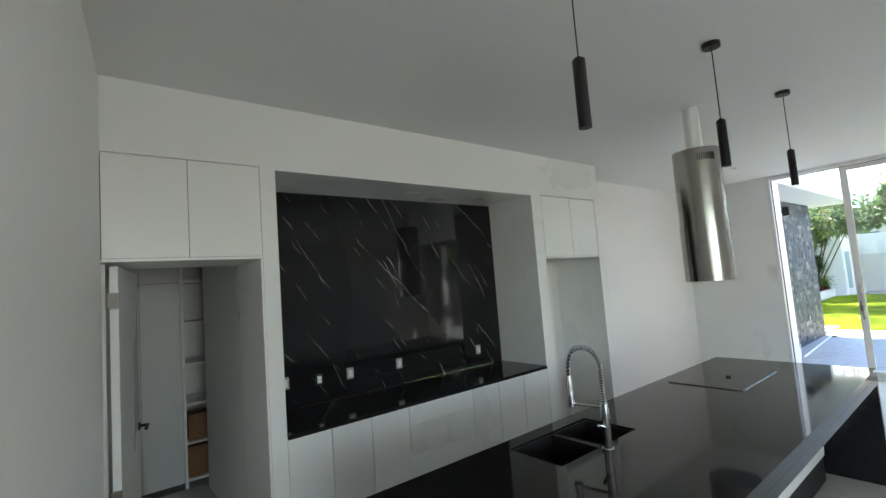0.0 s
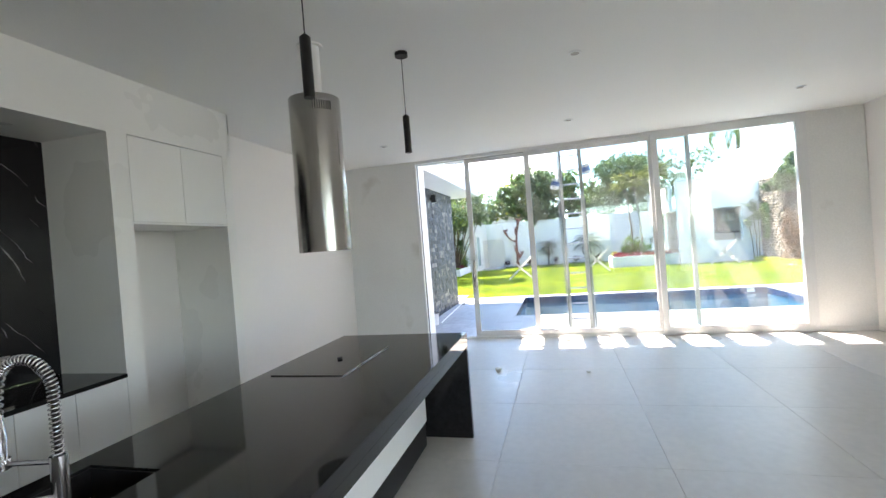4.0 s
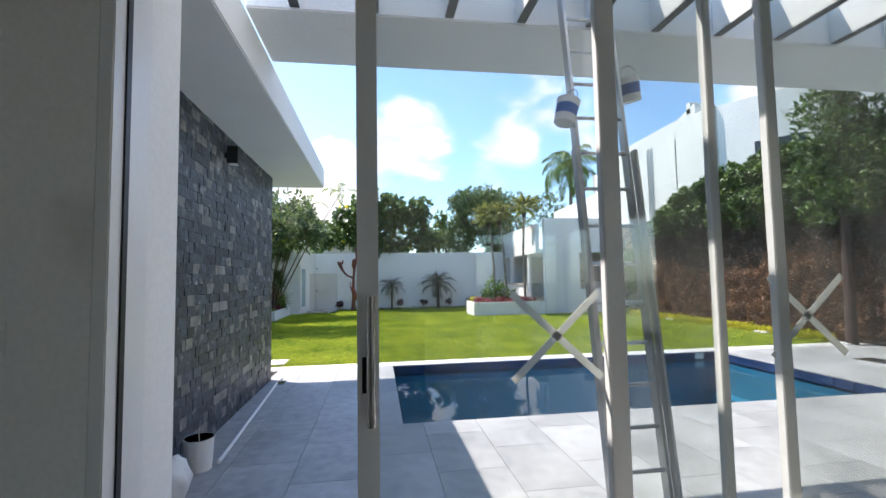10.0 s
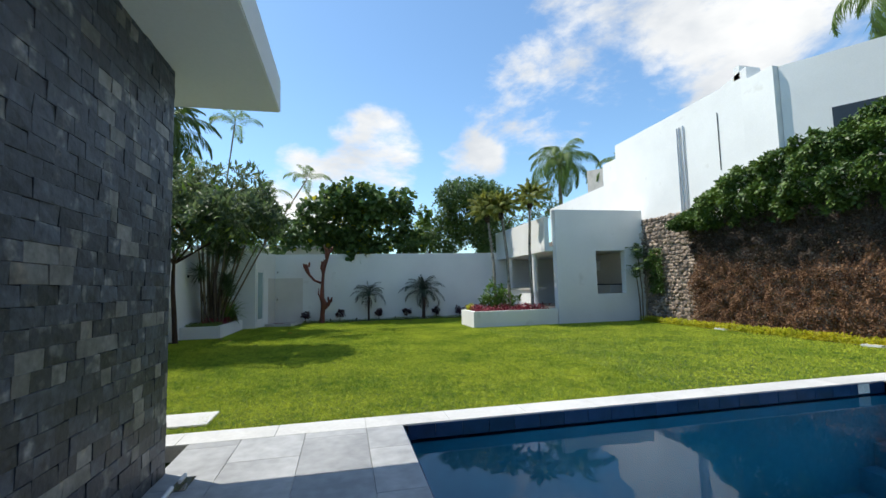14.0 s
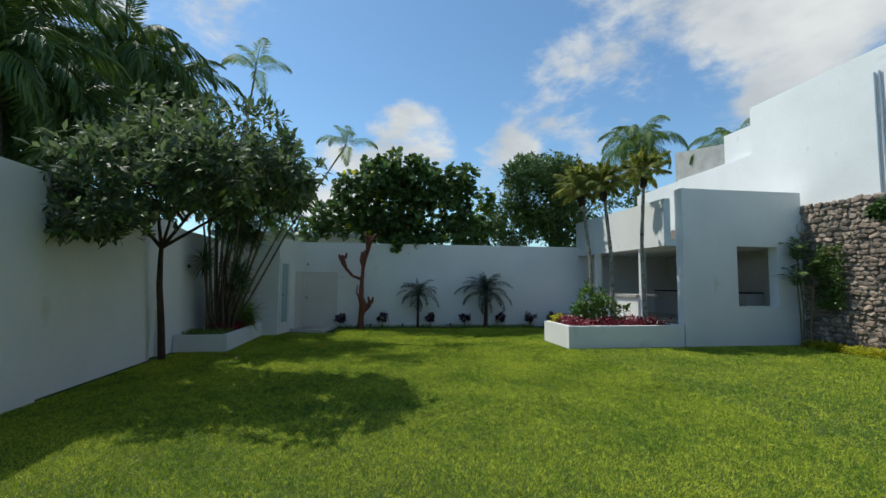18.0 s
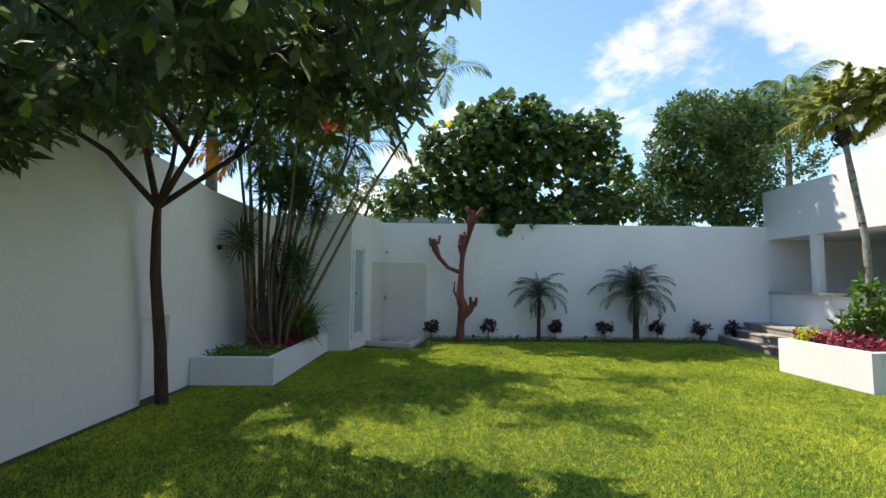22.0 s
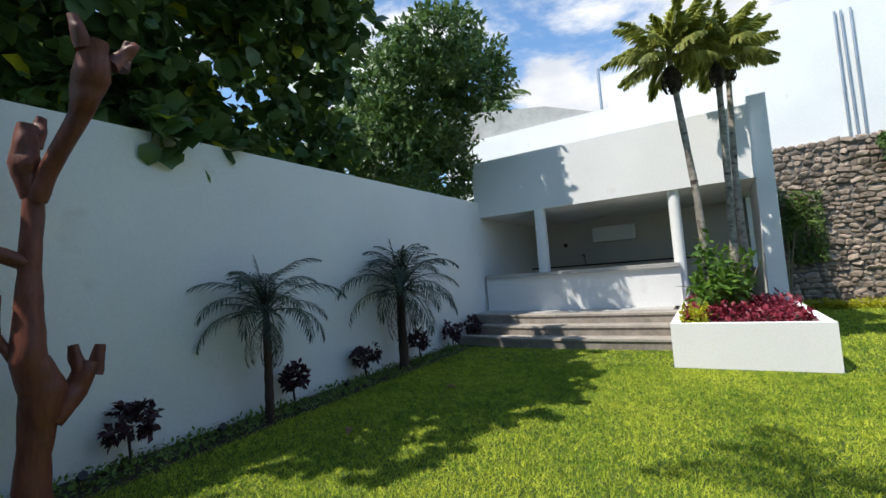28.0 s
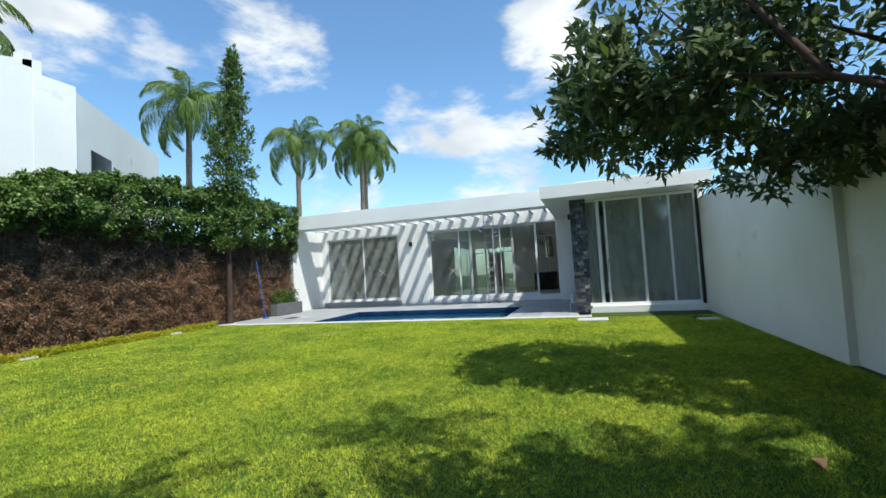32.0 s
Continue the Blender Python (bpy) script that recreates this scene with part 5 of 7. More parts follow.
pail("paint_bucket", 9.50, 0.04, 2.58, 0.088, 0.19, "blue and white paint bucket hanging from the ladder", tilt=18)
pail("paint_bucket", 9.62, -0.60, 2.82, 0.088, 0.19, "blue and white paint bucket hanging from the ladder", tilt=-14)
pail("bucket", 10.61, 3.0, DECK_Z, 0.12, 0.27, "white plastic bucket standing by the slate wall", band=PLASTIC_W)
bag = bmesh.new()
bmesh.ops.create_icosphere(bag, subdivisions=3, radius=0.2)
for v in bag.verts:
    k = noise.noise(v.co * 9) * 0.05
    v.co = Vector((v.co.x * 0.9, v.co.y * 0.7, max(-0.2, v.co.z * 1.15))) + v.co.normalized() * k
    v.co.z += 0.2
for f in bag.faces:
    f.smooth = True
sack = tagged(part("sack", bag, PLASTIC_W), "crumpled white plastic sack leaning on the slate wall", "sack")
sack.location = (10.02, 2.97, DECK_Z)
sack.scale = (0.85, 0.8, 0.75)
pipe = tagged(tube_part("pvc_pipe", [(10.68, 2.86, DECK_Z + 0.02), (13.75, 3.02, DECK_Z + 0.02)], 0.018, PLASTIC_W, None, 10), "thin white plastic pipe lying on the terrace", "pipe")
trowel = thing("trowel", "steel float with a white handle on the terrace tiles", "trowel")
box_part("blade", (13.72, 13.98, 2.92, 3.03, DECK_Z, DECK_Z + 0.006), STEEL, trowel)
box_part("handle", (13.78, 13.92, 2.965, 2.99, DECK_Z + 0.03, DECK_Z + 0.06), PLASTIC_W, trowel, 0.006)
brush = thing("pool_pole", "blue pool pole standing against the creeper wall", "pole")
tube_part("pole", [(13.1, -8.75, -0.2), (13.3, -8.95, 2.1)], 0.018, PLASTIC_B, brush, 8)
box_part("brush", (12.95, 13.25, -8.8, -8.7, -0.2, -0.13), PLASTIC_B, brush, 0.01)
for row in ((15.45, 16.0, 3.25, 4.0), (15.9, 16.3, 5.95, 6.4)):
    slab_box("stepping_slab", (*row, -0.26, -0.195), PALE_SUNLIT_STONE, "pale square stepping slab in the lawn", "slab", 0.008, "stepping slabs")
for x, y in ((17.15, -8.85), (14.95, -8.75), (21.0, -8.9)):
    slab_box("border_stone", (x - 0.2, x + 0.2, y - 0.12, y + 0.12, -0.26, -0.17), PALE_SUNLIT_STONE, "flat pale stone at the edge of the lawn", "stone", 0.02, "border stones")
grate = slab_box("drain_grate", (13.0, 13.5, -7.6, -7.2, DECK_Z, DECK_Z + 0.005), BLACK, "dark drain cover in the terrace", "drain", 0.001)
for k in range(5):
    box_part("bar", (13.02, 13.48, -7.57 + k * 0.08, -7.54 + k * 0.08, DECK_Z + 0.005, DECK_Z + 0.009), STEEL, grate)
tank = thing("roof_tank", "white domed water tank on the flat roof", "tank")
tube_part("body", [(7.0, -8.4, 3.92), (7.0, -8.4, 4.55), (7.0, -8.4, 4.7), (7.0, -8.4, 4.78)], [0.4, 0.4, 0.3, 0.1], PLASTIC_W, tank, 20)
tube_part("pipe", [(6.2, -8.0, 4.0), (1.0, -8.0, 4.0)], 0.04, PLASTIC_W, tank, 8)
skim = thing("pool_skimmer", "pale square skimmer frame in the pool wall", "skimmer")
box_part("frame", (PX1 - 0.012, PX1 - 0.001, -5.2, -5.0, -0.345, -0.22), PLASTIC_W, skim)

# ---- plants ----
rng = np.random.default_rng(7)


def mesh_from(name, verts, tris):
    me = bpy.data.meshes.new(name)
    me.vertices.add(len(verts))
    me.vertices.foreach_set("co", np.asarray(verts, np.float32).ravel())
    me.loops.add(len(tris) * 3)
    me.loops.foreach_set("vertex_index", np.asarray(tris, np.int32).ravel())
    me.polygons.add(len(tris))
    me.polygons.foreach_set("loop_start", np.arange(0, len(tris) * 3, 3, dtype=np.int32))
    me.polygons.foreach_set("loop_total", np.full(len(tris), 3, np.int32))
    me.update(calc_edges=True)
    return me


def unit(v):
    return v / np.maximum(np.linalg.norm(v, axis=-1, keepdims=True), 1e-6)


def leaves(P, D, N, length, width, fold=0.12, droop=0.15):
    """Vertices and triangles of leaves at P that grow along D and face N: each a folded blade with a midrib."""
    P, D, N = np.asarray(P, float), unit(np.asarray(D, float)), np.asarray(N, float)
    S = unit(np.cross(D, N))
    N = np.cross(S, D)
    L = np.broadcast_to(np.asarray(length, float).reshape(-1, 1), (len(P), 1))
    W = np.broadcast_to(np.asarray(width, float).reshape(-1, 1), (len(P), 1))
    if np.mean(W / L) > 0.7:
        # broad round leaves get a rounder outline
        low, high, tip = P + D * L * 0.28, P + D * L * 0.72, P + D * L - N * L * droop
        rows = [P, low, high, tip, low + S * W * 0.46 + N * W * fold, low - S * W * 0.46 + N * W * fold, high + S * W * 0.44 + N * W * fold * 0.7, high - S * W * 0.44 + N * W * fold * 0.7]
        base = np.arange(len(P))[:, None, None] * 8
        return np.stack(rows, 1).reshape(-1, 3), (base + np.array([[0, 1, 4], [0, 5, 1], [4, 1, 2], [4, 2, 6], [1, 5, 7], [1, 7, 2], [6, 2, 3], [2, 7, 3]])).reshape(-1, 3)
    mid = P + D * L * 0.5
    tip = P + D * L - N * L * droop
    left, right = mid + S * W * 0.5 + N * W * fold, mid - S * W * 0.5 + N * W * fold
    verts = np.stack([P, mid, tip, left, right], 1).reshape(-1, 3)
    base = np.arange(len(P))[:, None, None] * 5
    tris = (base + np.array([[0, 1, 3], [3, 1, 2], [0, 4, 1], [1, 4, 2]])).reshape(-1, 3)
    return verts, tris


def leaf_part(name, P, D, N, length, width, mat, parent, label="", fold=0.12, droop=0.15):
    me = mesh_from(name, *leaves(P, D, N, length, width, fold, droop))
    me.materials.append(mat)
    ob = new(name, me)
    if parent is not None:
        ob.parent = parent
    if label:
        ob["label"] = label
    return ob


def clumps(blobs, per, size, gap=0.35):
    """Leaf places in rosettes round twig ends, which lie in the outer part of the blobs (x, y, z, rx, ry, rz, count)."""
    P, D, N = [], [], []
    for x, y, z, rx, ry, rz, count in blobs:
        v = unit(rng.normal(size=(count, 3)))
        r = (gap + (1 - gap) * rng.random((count, 1)) ** 0.5)
        c = np.array((x, y, z)) + v * r * np.array((rx, ry, rz)) * (0.85 + 0.3 * rng.random((count, 1)))
        out = unit(v + np.array((0, 0, 0.35)) + 0.3 * rng.normal(size=(count, 3)))
        c, out = np.repeat(c, per, 0), np.repeat(out, per, 0)
        d = unit(out * 0.55 + rng.normal(size=c.shape) * 0.75)
        P.append(c + d * size * 0.15 + rng.normal(size=c.shape) * size * 0.25)
        D.append(d)
        N.append(unit(out * 0.6 + np.array((0, 0, 0.8)) + 0.5 * rng.normal(size=c.shape)))
    return np.concatenate(P), np.concatenate(D), np.concatenate(N)


def broad_tree(name, trunk, limbs, blobs, label, leaf=(0.16, 0.07), per=14, mat=GREEN_DARK, bark=BARK, second=None, radius=0.09, group="", gap=0.35):
    tree = thing(name, label, "tree", group)
    bm = bmesh.new()
    tube(bm, trunk, [radius * (1.25 - 0.6 * k / (len(trunk) - 1)) for k in range(len(trunk))], 12)
    part("trunk", bm, bark, tree)
    for k, pts in enumerate(limbs):
        tube_part("limb", pts, [radius * (0.62 - 0.5 * j / (len(pts) - 1)) for j in range(len(pts))], bark, tree, 8)
    P, D, N = clumps(blobs, per, leaf[0], gap)
    L = leaf[0] * (0.6 + 0.7 * rng.random(len(P)))
    pick = rng.random(len(P)) < (second[1] if second else 0)
    leaf_part("crown", P[~pick], D[~pick], N[~pick], L[~pick], L[~pick] * leaf[1] / leaf[0], mat, tree)
    if second:
        leaf_part("young_leaves", P[pick], D[pick], N[pick], L[pick], L[pick] * leaf[1] / leaf[0], second[0], tree, second[2])
    return tree


def frond_mesh(name, length, arch, leaflet, width, pairs, droop=0.5, mat=PALM_GREEN, bare=0.12, two_rows=False):
    """One feather frond that grows along x: a stem that arches over, with leaflets on both sides."""
    ts = np.linspace(0, 1, pairs)
    stem = []
    p, a = np.zeros(3), radians(arch[0])
    curve = [p.copy()]
    steps = 24
    for k in range(steps):
        a = radians(arch[0] + (arch[1] - arch[0]) * (k / steps) ** 1.3)
        p = p + np.array((math.cos(a), 0, math.sin(a))) * length / steps
        curve.append(p.copy())
    curve = np.array(curve)

    def at(t):
        i = np.minimum((t * steps).astype(int), steps - 1)
        f = (t * steps - i)[:, None]
        return curve[i] * (1 - f) + curve[i + 1] * f, unit(curve[i + 1] - curve[i])
    t = bare + (1 - bare) * ts
    c, way = at(t)
    P, D, N, L = [], [], [], []
    for s in (-1, 1):
        out = np.array((0, s, 0))
        spread = 0.9 - 0.55 * t[:, None]
        d = unit(out * spread + way * (0.45 + 0.5 * t[:, None]) + np.array((0, 0, -1)) * droop * (0.4 + 0.6 * rng.random((len(t), 1))) + 0.08 * rng.normal(size=c.shape))
        P.append(c)
        D.append(d)
        N.append(np.cross(np.cross(d, np.array((0, 0, 1.0))), d) + 0.15 * rng.normal(size=c.shape))
        L.append(leaflet * (np.sin(np.pi * (0.12 + 0.8 * t)) ** 0.8) * (0.85 + 0.3 * rng.random(len(t))))
    P, D, N, L = (np.concatenate(q) for q in (P, D, N, L))
    v, tr = leaves(P, D, N, L, width, 0.15, 0.25)
    ring = []
    for k in range(0, steps + 1, 3):
        r = 0.016 * length / 1.6 * (1.1 - 0.9 * k / steps) + 0.002
        ring.append([curve[k] + np.array((0, r, 0)), curve[k] + np.array((0, -r, 0)), curve[k] + np.array((0, 0, -r))])
    rv = np.array(ring).reshape(-1, 3)
    rt = []
    for k in range(len(ring) - 1):
        for j in range(3):
            a0, a1, b0, b1 = k * 3 + j, k * 3 + (j + 1) % 3, k * 3 + 3 + j, k * 3 + 3 + (j + 1) % 3
            rt += [(a0, a1, b1), (a0, b1, b0)]
    me = mesh_from(name, np.concatenate([v, rv]), np.concatenate([tr, np.array(rt) + len(v)]))
    me.materials.append(mat)
    return me


def palm(name, trunk, radius, mesh, count, label, group="", tilt=(-35, 40), scale=1.0, bark=BARK_GREY, dry=None, spears=0, aim=None):
    """A feather palm: a trunk along the given points and a head of fronds, each a part that shares one mesh; dry: a mesh for a skirt of withered fronds; aim: the side to which the fronds hang, in degrees."""
    tree = thing(name, label, "palm", group)
    bm = bmesh.new()
    pts = []
    for a, b in zip(trunk, trunk[1:]):
        for k in range(6):
            pts.append(Vector(a).lerp(Vector(b), k / 6))
    pts.append(Vector(trunk[-1]))
    tube(bm, pts, [radius * (1.15 - 0.35 * k / len(pts)) * (1.0 + (0.10 if k % 2 else -0.05)) for k in range(len(pts))], 12)
    part("trunk", bm, bark, tree)
    head = Vector(trunk[-1])
    for k in range(count):
        f = new("frond", mesh)
        f.parent = tree
        u = (k + 0.5) / count
        az = k * 137.5 + rng.random() * 25 if aim is None else aim + (u - 0.5) * 100
        el = tilt[0] + (tilt[1] - tilt[0]) * u + rng.random() * 10
        s = scale * (0.85 + 0.25 * rng.random()) * (1.0 if u < 0.8 else 0.8)
        f.matrix_basis = Matrix.Translation(head) @ pose(0, 0, 0, 0, 0, az) @ pose(0, 0, 0, 0, -el, 0) @ pose(0, 0, 0, rng.random() * 30 - 15) @ Matrix.Scale(s, 4)
    for k in range(spears):
        f = new("spear", F_SPEAR)
        f.parent = tree
        f.matrix_basis = Matrix.Translation(head) @ pose(0, 0, 0, 0, 0, k * 120 + 40) @ pose(0, 0, 0, 0, -82 + 5 * k, 0) @ Matrix.Scale(scale * (1.0 - 0.15 * k), 4)
    if dry:
        for k in range(7):
            f = new("dry_frond", dry)
            f.parent = tree
            f.matrix_basis = Matrix.Translation(head - Vector((0, 0, 0.05))) @ pose(0, 0, 0, 0, 0, k * 51 + rng.random() * 20) @ pose(0, 0, 0, 0, 52 + rng.random() * 20, 0) @ Matrix.Scale(scale * 0.75, 4)
    return tree


F_DATE = frond_mesh("frond_date", 1.05, (40, -62), 0.27, 0.012, 40, 0.3, PALM_GREY)
F_SPEAR = frond_mesh("frond_spear", 0.72, (4, -6), 0.16, 0.012, 34, 0.0, PALM_GREY)
F_DATE_DRY = frond_mesh("frond_date_dry", 0.9, (20, -60), 0.2, 0.01, 26, 0.6, SHADE_DRY_LEAF)
F_ARECA = frond_mesh("frond_areca", 1.7, (35, -75), 0.55, 0.026, 50, 0.45, PALM_ARECA)
F_QUEEN = frond_mesh("frond_queen", 3.0, (30, -95), 0.75, 0.05, 60, 1.1, PALM_GREEN)
F_ROYAL = frond_mesh("frond_royal", 2.9, (42, -100), 0.85, 0.034, 84, 1.2, PALM_LIGHT)
F_YELLOW = frond_mesh("frond_yellow", 1.5, (40, -60), 0.55, 0.03, 44, 0.3, LEAF_YELLOW)
F_SCARLET = frond_mesh("frond_scarlet", 1.0, (20, -50), 0.4, 0.03, 34, 0.4, LEAF_SCARLET)
F_FISH = frond_mesh("frond_fishtail", 0.86, (16, -40), 0.26, 0.06, 26, 0.8, FAN_OLIVE, bare=0.3)
F_FISH_DRY = frond_mesh("frond_fishtail_dry", 0.6, (10, -70), 0.22, 0.05, 10, 0.8, SHADE_DRY_LEAF)
F_ORANGE = frond_mesh("frond_orange", 1.3, (30, -60), 0.5, 0.05, 22, 0.5, LEAF_ORANGE)
F_BAMBOO = frond_mesh("frond_bamboo", 0.8, (55, -40), 0.3, 0.03, 14, 0.4, PALM_GREEN)

# pygmy date palms by the end wall
palm("date_palm", [(30.06, 0.72, -0.25), (30.04, 0.72, 0.35), (30.06, 0.70, 0.92)], 0.042, F_DATE, 26, "small grey-green date palm before the white end wall", "small palms by the end wall", (-42, 58), 0.84, BARK, dry=F_DATE_DRY, spears=1)
palm("date_palm", [(30.10, -1.74, -0.25), (30.12, -1.76, 0.45), (30.08, -1.74, 0.98)], 0.066, F_DATE, 30, "larger date palm with a brown trunk before the end wall", "small palms by the end wall", (-46, 60), 1.12, BARK, dry=F_DATE_DRY, spears=3)

# stripped red trunk
stump = thing("pruned_tree", "pruned reddish bare trunk with knobbly stubs", "tree")
tx, ty = 29.85, 2.70


def knobbly(name, pts, radii, seed):
    bm = bmesh.new()
    fine = []
    fr = []
    for (a, b), (r0, r1) in zip(zip(pts, pts[1:]), zip(radii, radii[1:])):
        for k in range(7):
            fine.append(Vector(a).lerp(Vector(b), k / 7))
            fr.append(r0 + (r1 - r0) * k / 7)
    fine.append(Vector(pts[-1]))
    fr.append(radii[-1])
    tube(bm, fine, fr, 14)
    for v in bm.verts:
        q = noise.noise(v.co * 9 + Vector((seed, 0, 0))) * 0.034 + noise.noise(v.co * 24 + Vector((seed, 0, 0))) * 0.008
        v.co += v.normal * q if v.normal.length else Vector((q, 0, 0))
    return part(name, bm, BARK_RED, stump)


knobbly("trunk", [(tx, ty, -0.25), (tx, ty - 0.02, 0.2), (tx, ty - 0.08, 0.62), (tx - 0.02, ty + 0.0, 0.85), (tx, ty - 0.02, 1.4), (tx, ty - 0.06, 1.95)], [0.12, 0.09, 0.13, 0.10, 0.065, 0.06], 1)
knobbly("limb", [(tx - 0.02, ty - 0.06, 1.9), (tx - 0.12, ty - 0.11, 2.12), (tx - 0.32, ty - 0.21, 2.45), (tx - 0.44, ty - 0.24, 2.70), (tx - 0.5, ty - 0.25, 2.93)], [0.062, 0.058, 0.062, 0.11, 0.075], 4)
knobbly("limb", [(tx, ty - 0.02, 1.47), (tx, ty + 0.30, 1.60), (tx, ty + 0.52, 1.85), (tx, ty + 0.62, 2.06), (tx, ty + 0.66, 2.30)], [0.055, 0.045, 0.052, 0.09, 0.05], 7)
knobbly("limb", [(tx, ty - 0.10, 0.42), (tx, ty - 0.25, 0.57), (tx, ty - 0.34, 0.76)], [0.09, 0.085, 0.06], 9)
knobbly("stub", [(tx, ty - 0.05, 1.92), (tx, ty - 0.01, 2.15), (tx, ty - 0.03, 2.42)], [0.062, 0.085, 0.055], 11)
knobbly("stub", [(tx, ty + 0.07, 0.85), (tx, ty + 0.15, 1.02), (tx, ty + 0.13, 1.27)], [0.03, 0.025, 0.014], 13)
for dx, y, z, dy in ((-0.5, ty - 0.18, 2.93, 0.06), (-0.5, ty - 0.33, 2.87, -0.16), (-0.48, ty - 0.4, 2.88, -0.06), (0, ty + 0.70, 2.20, 0.06), (0, ty + 0.56, 2.26, -0.05), (0, ty - 0.06, 2.36, -0.05), (0, ty - 0.36, 0.74, -0.05), (0, ty - 0.29, 0.76, 0.04)):
    knobbly("stub", [(tx + dx, y, z - 0.08), (tx + dx, y + dy * 0.6, z + 0.03), (tx + dx, y + dy, z + 0.13)], [0.055, 0.045, 0.03], y * 3)

# tree on the lawn side with long glossy leaves
fork = (23.91, 6.46, 2.05)
broad_tree("loquat_tree", [(24.27, 6.5, -0.3), (24.16, 6.5, 0.5), (24.0, 6.5, 1.3), (23.94, 6.48, 1.8), fork],
           [[fork, (23.5, 5.9, 2.55), (22.8, 5.3, 3.0), (21.9, 4.9, 3.3), (21.2, 4.6, 3.3)], [fork, (23.7, 5.5, 2.6), (23.2, 4.7, 2.95), (22.6, 4.0, 3.2)],
            [fork, (24.0, 6.38, 2.54), (24.0, 6.3, 3.3), (23.6, 6.2, 4.1)], [fork, (23.3, 6.3, 2.8), (22.6, 6.1, 3.4), (22.0, 5.8, 4.0)],
            [fork, (23.3, 6.6, 2.5), (22.5, 6.7, 2.7), (21.8, 6.5, 2.7)], [(23.5, 5.9, 2.55), (22.7, 5.9, 2.9), (21.9, 5.8, 2.95), (21.1, 5.6, 2.8)],
            [(22.8, 5.3, 3.0), (22.5, 4.9, 3.6), (22.2, 4.6, 4.2)], [(22.8, 5.3, 3.0), (22.0, 4.4, 2.9), (21.3, 4.0, 2.75)], [(23.7, 5.5, 2.6), (23.5, 5.1, 3.4), (23.1, 4.9, 4.1)]],
           [(22.2, 4.8, 3.6, 1.3, 1.3, 0.85, 150), (22.8, 5.9, 3.85, 1.2, 1.1, 0.85, 115), (21.6, 5.9, 3.0, 1.15, 1.0, 0.75, 125), (21.0, 4.5, 3.0, 0.8, 0.9, 0.55, 80), (22.5, 3.9, 3.15, 0.9, 0.6, 0.55, 80),
            (21.8, 6.6, 2.45, 0.8, 0.5, 0.45, 60), (22.8, 4.9, 2.95, 0.8, 0.8, 0.4, 60), (21.3, 3.6, 3.1, 0.6, 0.5, 0.4, 26), (21.0, 5.9, 2.25, 0.6, 0.6, 0.3, 24), (23.6, 6.4, 3.2, 0.7, 0.6, 0.6, 40)],
           "dark glossy-leaved tree leaning over the lawn from the garden wall", (0.18, 0.064), 16, GREEN_DARK, BARK, (GREEN_LIGHT, 0.09, "pale young leaves"), 0.06, gap=0.3)

# cane palms in the low planter
cluster = [((26.35, 6.2), (26.3, 6.3), 3.9), ((26.5, 6.3), (26.2, 6.6), 5.2), ((26.6, 6.2), (26.6, 5.9), 4.0), ((26.7, 6.3), (26.5, 5.5), 7.1), ((26.6, 6.3), (26.8, 5.8), 3.6), ((26.6, 6.1), (26.3, 5.6), 2.9), ((26.8, 6.1), (27.0, 5.4), 2.7), ((26.4, 6.2), (26.1, 6.0), 3.1), ((26.7, 6.25), (26.95, 5.3), 3.9),
           ((26.95, 6.05), (27.5, 4.85), 3.0), ((27.0, 6.0), (27.45, 3.15), 5.4), ((26.9, 6.1), (27.5, 4.6), 4.8), ((26.85, 6.2), (27.3, 5.5), 4.2), ((26.9, 6.0), (27.2, 5.0), 3.7)]
for (ax, ay), (bx, by), h in cluster:
    mid_pt = ((ax * 0.55 + bx * 0.45), (ay * 0.55 + by * 0.45), h * 0.5)
    palm("areca_palm", [(ax, ay, 0.05), mid_pt, (bx, by, h)], 0.027, F_ARECA, 7 if by < 5 or h > 5 else 9, "slender cane palm with arching fronds in the planter", "cane palms in the planter", (-25, 65), 0.62 if by < 5 or h > 5 or h < 3.2 else 0.95, CANE)
palm("scarlet_frond_palm", [(26.5, 6.1, 0.05), (26.2, 5.75, 2.0), (25.95, 5.55, 3.72)], 0.026, F_SCARLET, 5, "cane with scarlet withered fronds", "cane palms in the planter", (-5, 15), 0.72, CANE, aim=-90)
palm("dry_frond_palm", [(26.4, 6.4, 0.05), (26.3, 6.45, 2.0), (26.2, 6.6, 3.4)], 0.026, F_ORANGE, 5, "cane with orange withered fronds", "cane palms in the planter", (-35, 5), 0.62, CANE, aim=95)
palm("yellow_frond_palm", [(26.3, 6.3, 0.05), (26.1, 6.3, 2.0), (25.95, 6.35, 3.75)], 0.026, F_YELLOW, 7, "cane palm with yellow fronds", "cane palms in the planter", (5, 62), 0.85, CANE, aim=85)


def rosette_plant(name, x, y, z, h, n, L, W, mat, label, group, up=0.5, spread=0.05, category="plant"):
    """A clump of strap leaves round a short stem."""
    plant = thing(name, label, category, group)
    tube_part("stem", [(x, y, z - 0.02), (x, y, z + h)], 0.02, CANE, plant, 7)
    d = unit(rng.normal(size=(n, 3)) * np.array((1, 1, 0.7)) + np.array((0, 0, up)))
    P = np.array((x, y, z + h)) + rng.normal(size=(n, 3)) * spread
    leaf_part("foliage", P, d, np.array((0, 0, 1.0)) + 0.2 * rng.normal(size=(n, 3)), L * (0.6 + 0.6 * rng.random(n)), W, mat, plant, droop=0.3)
    return plant


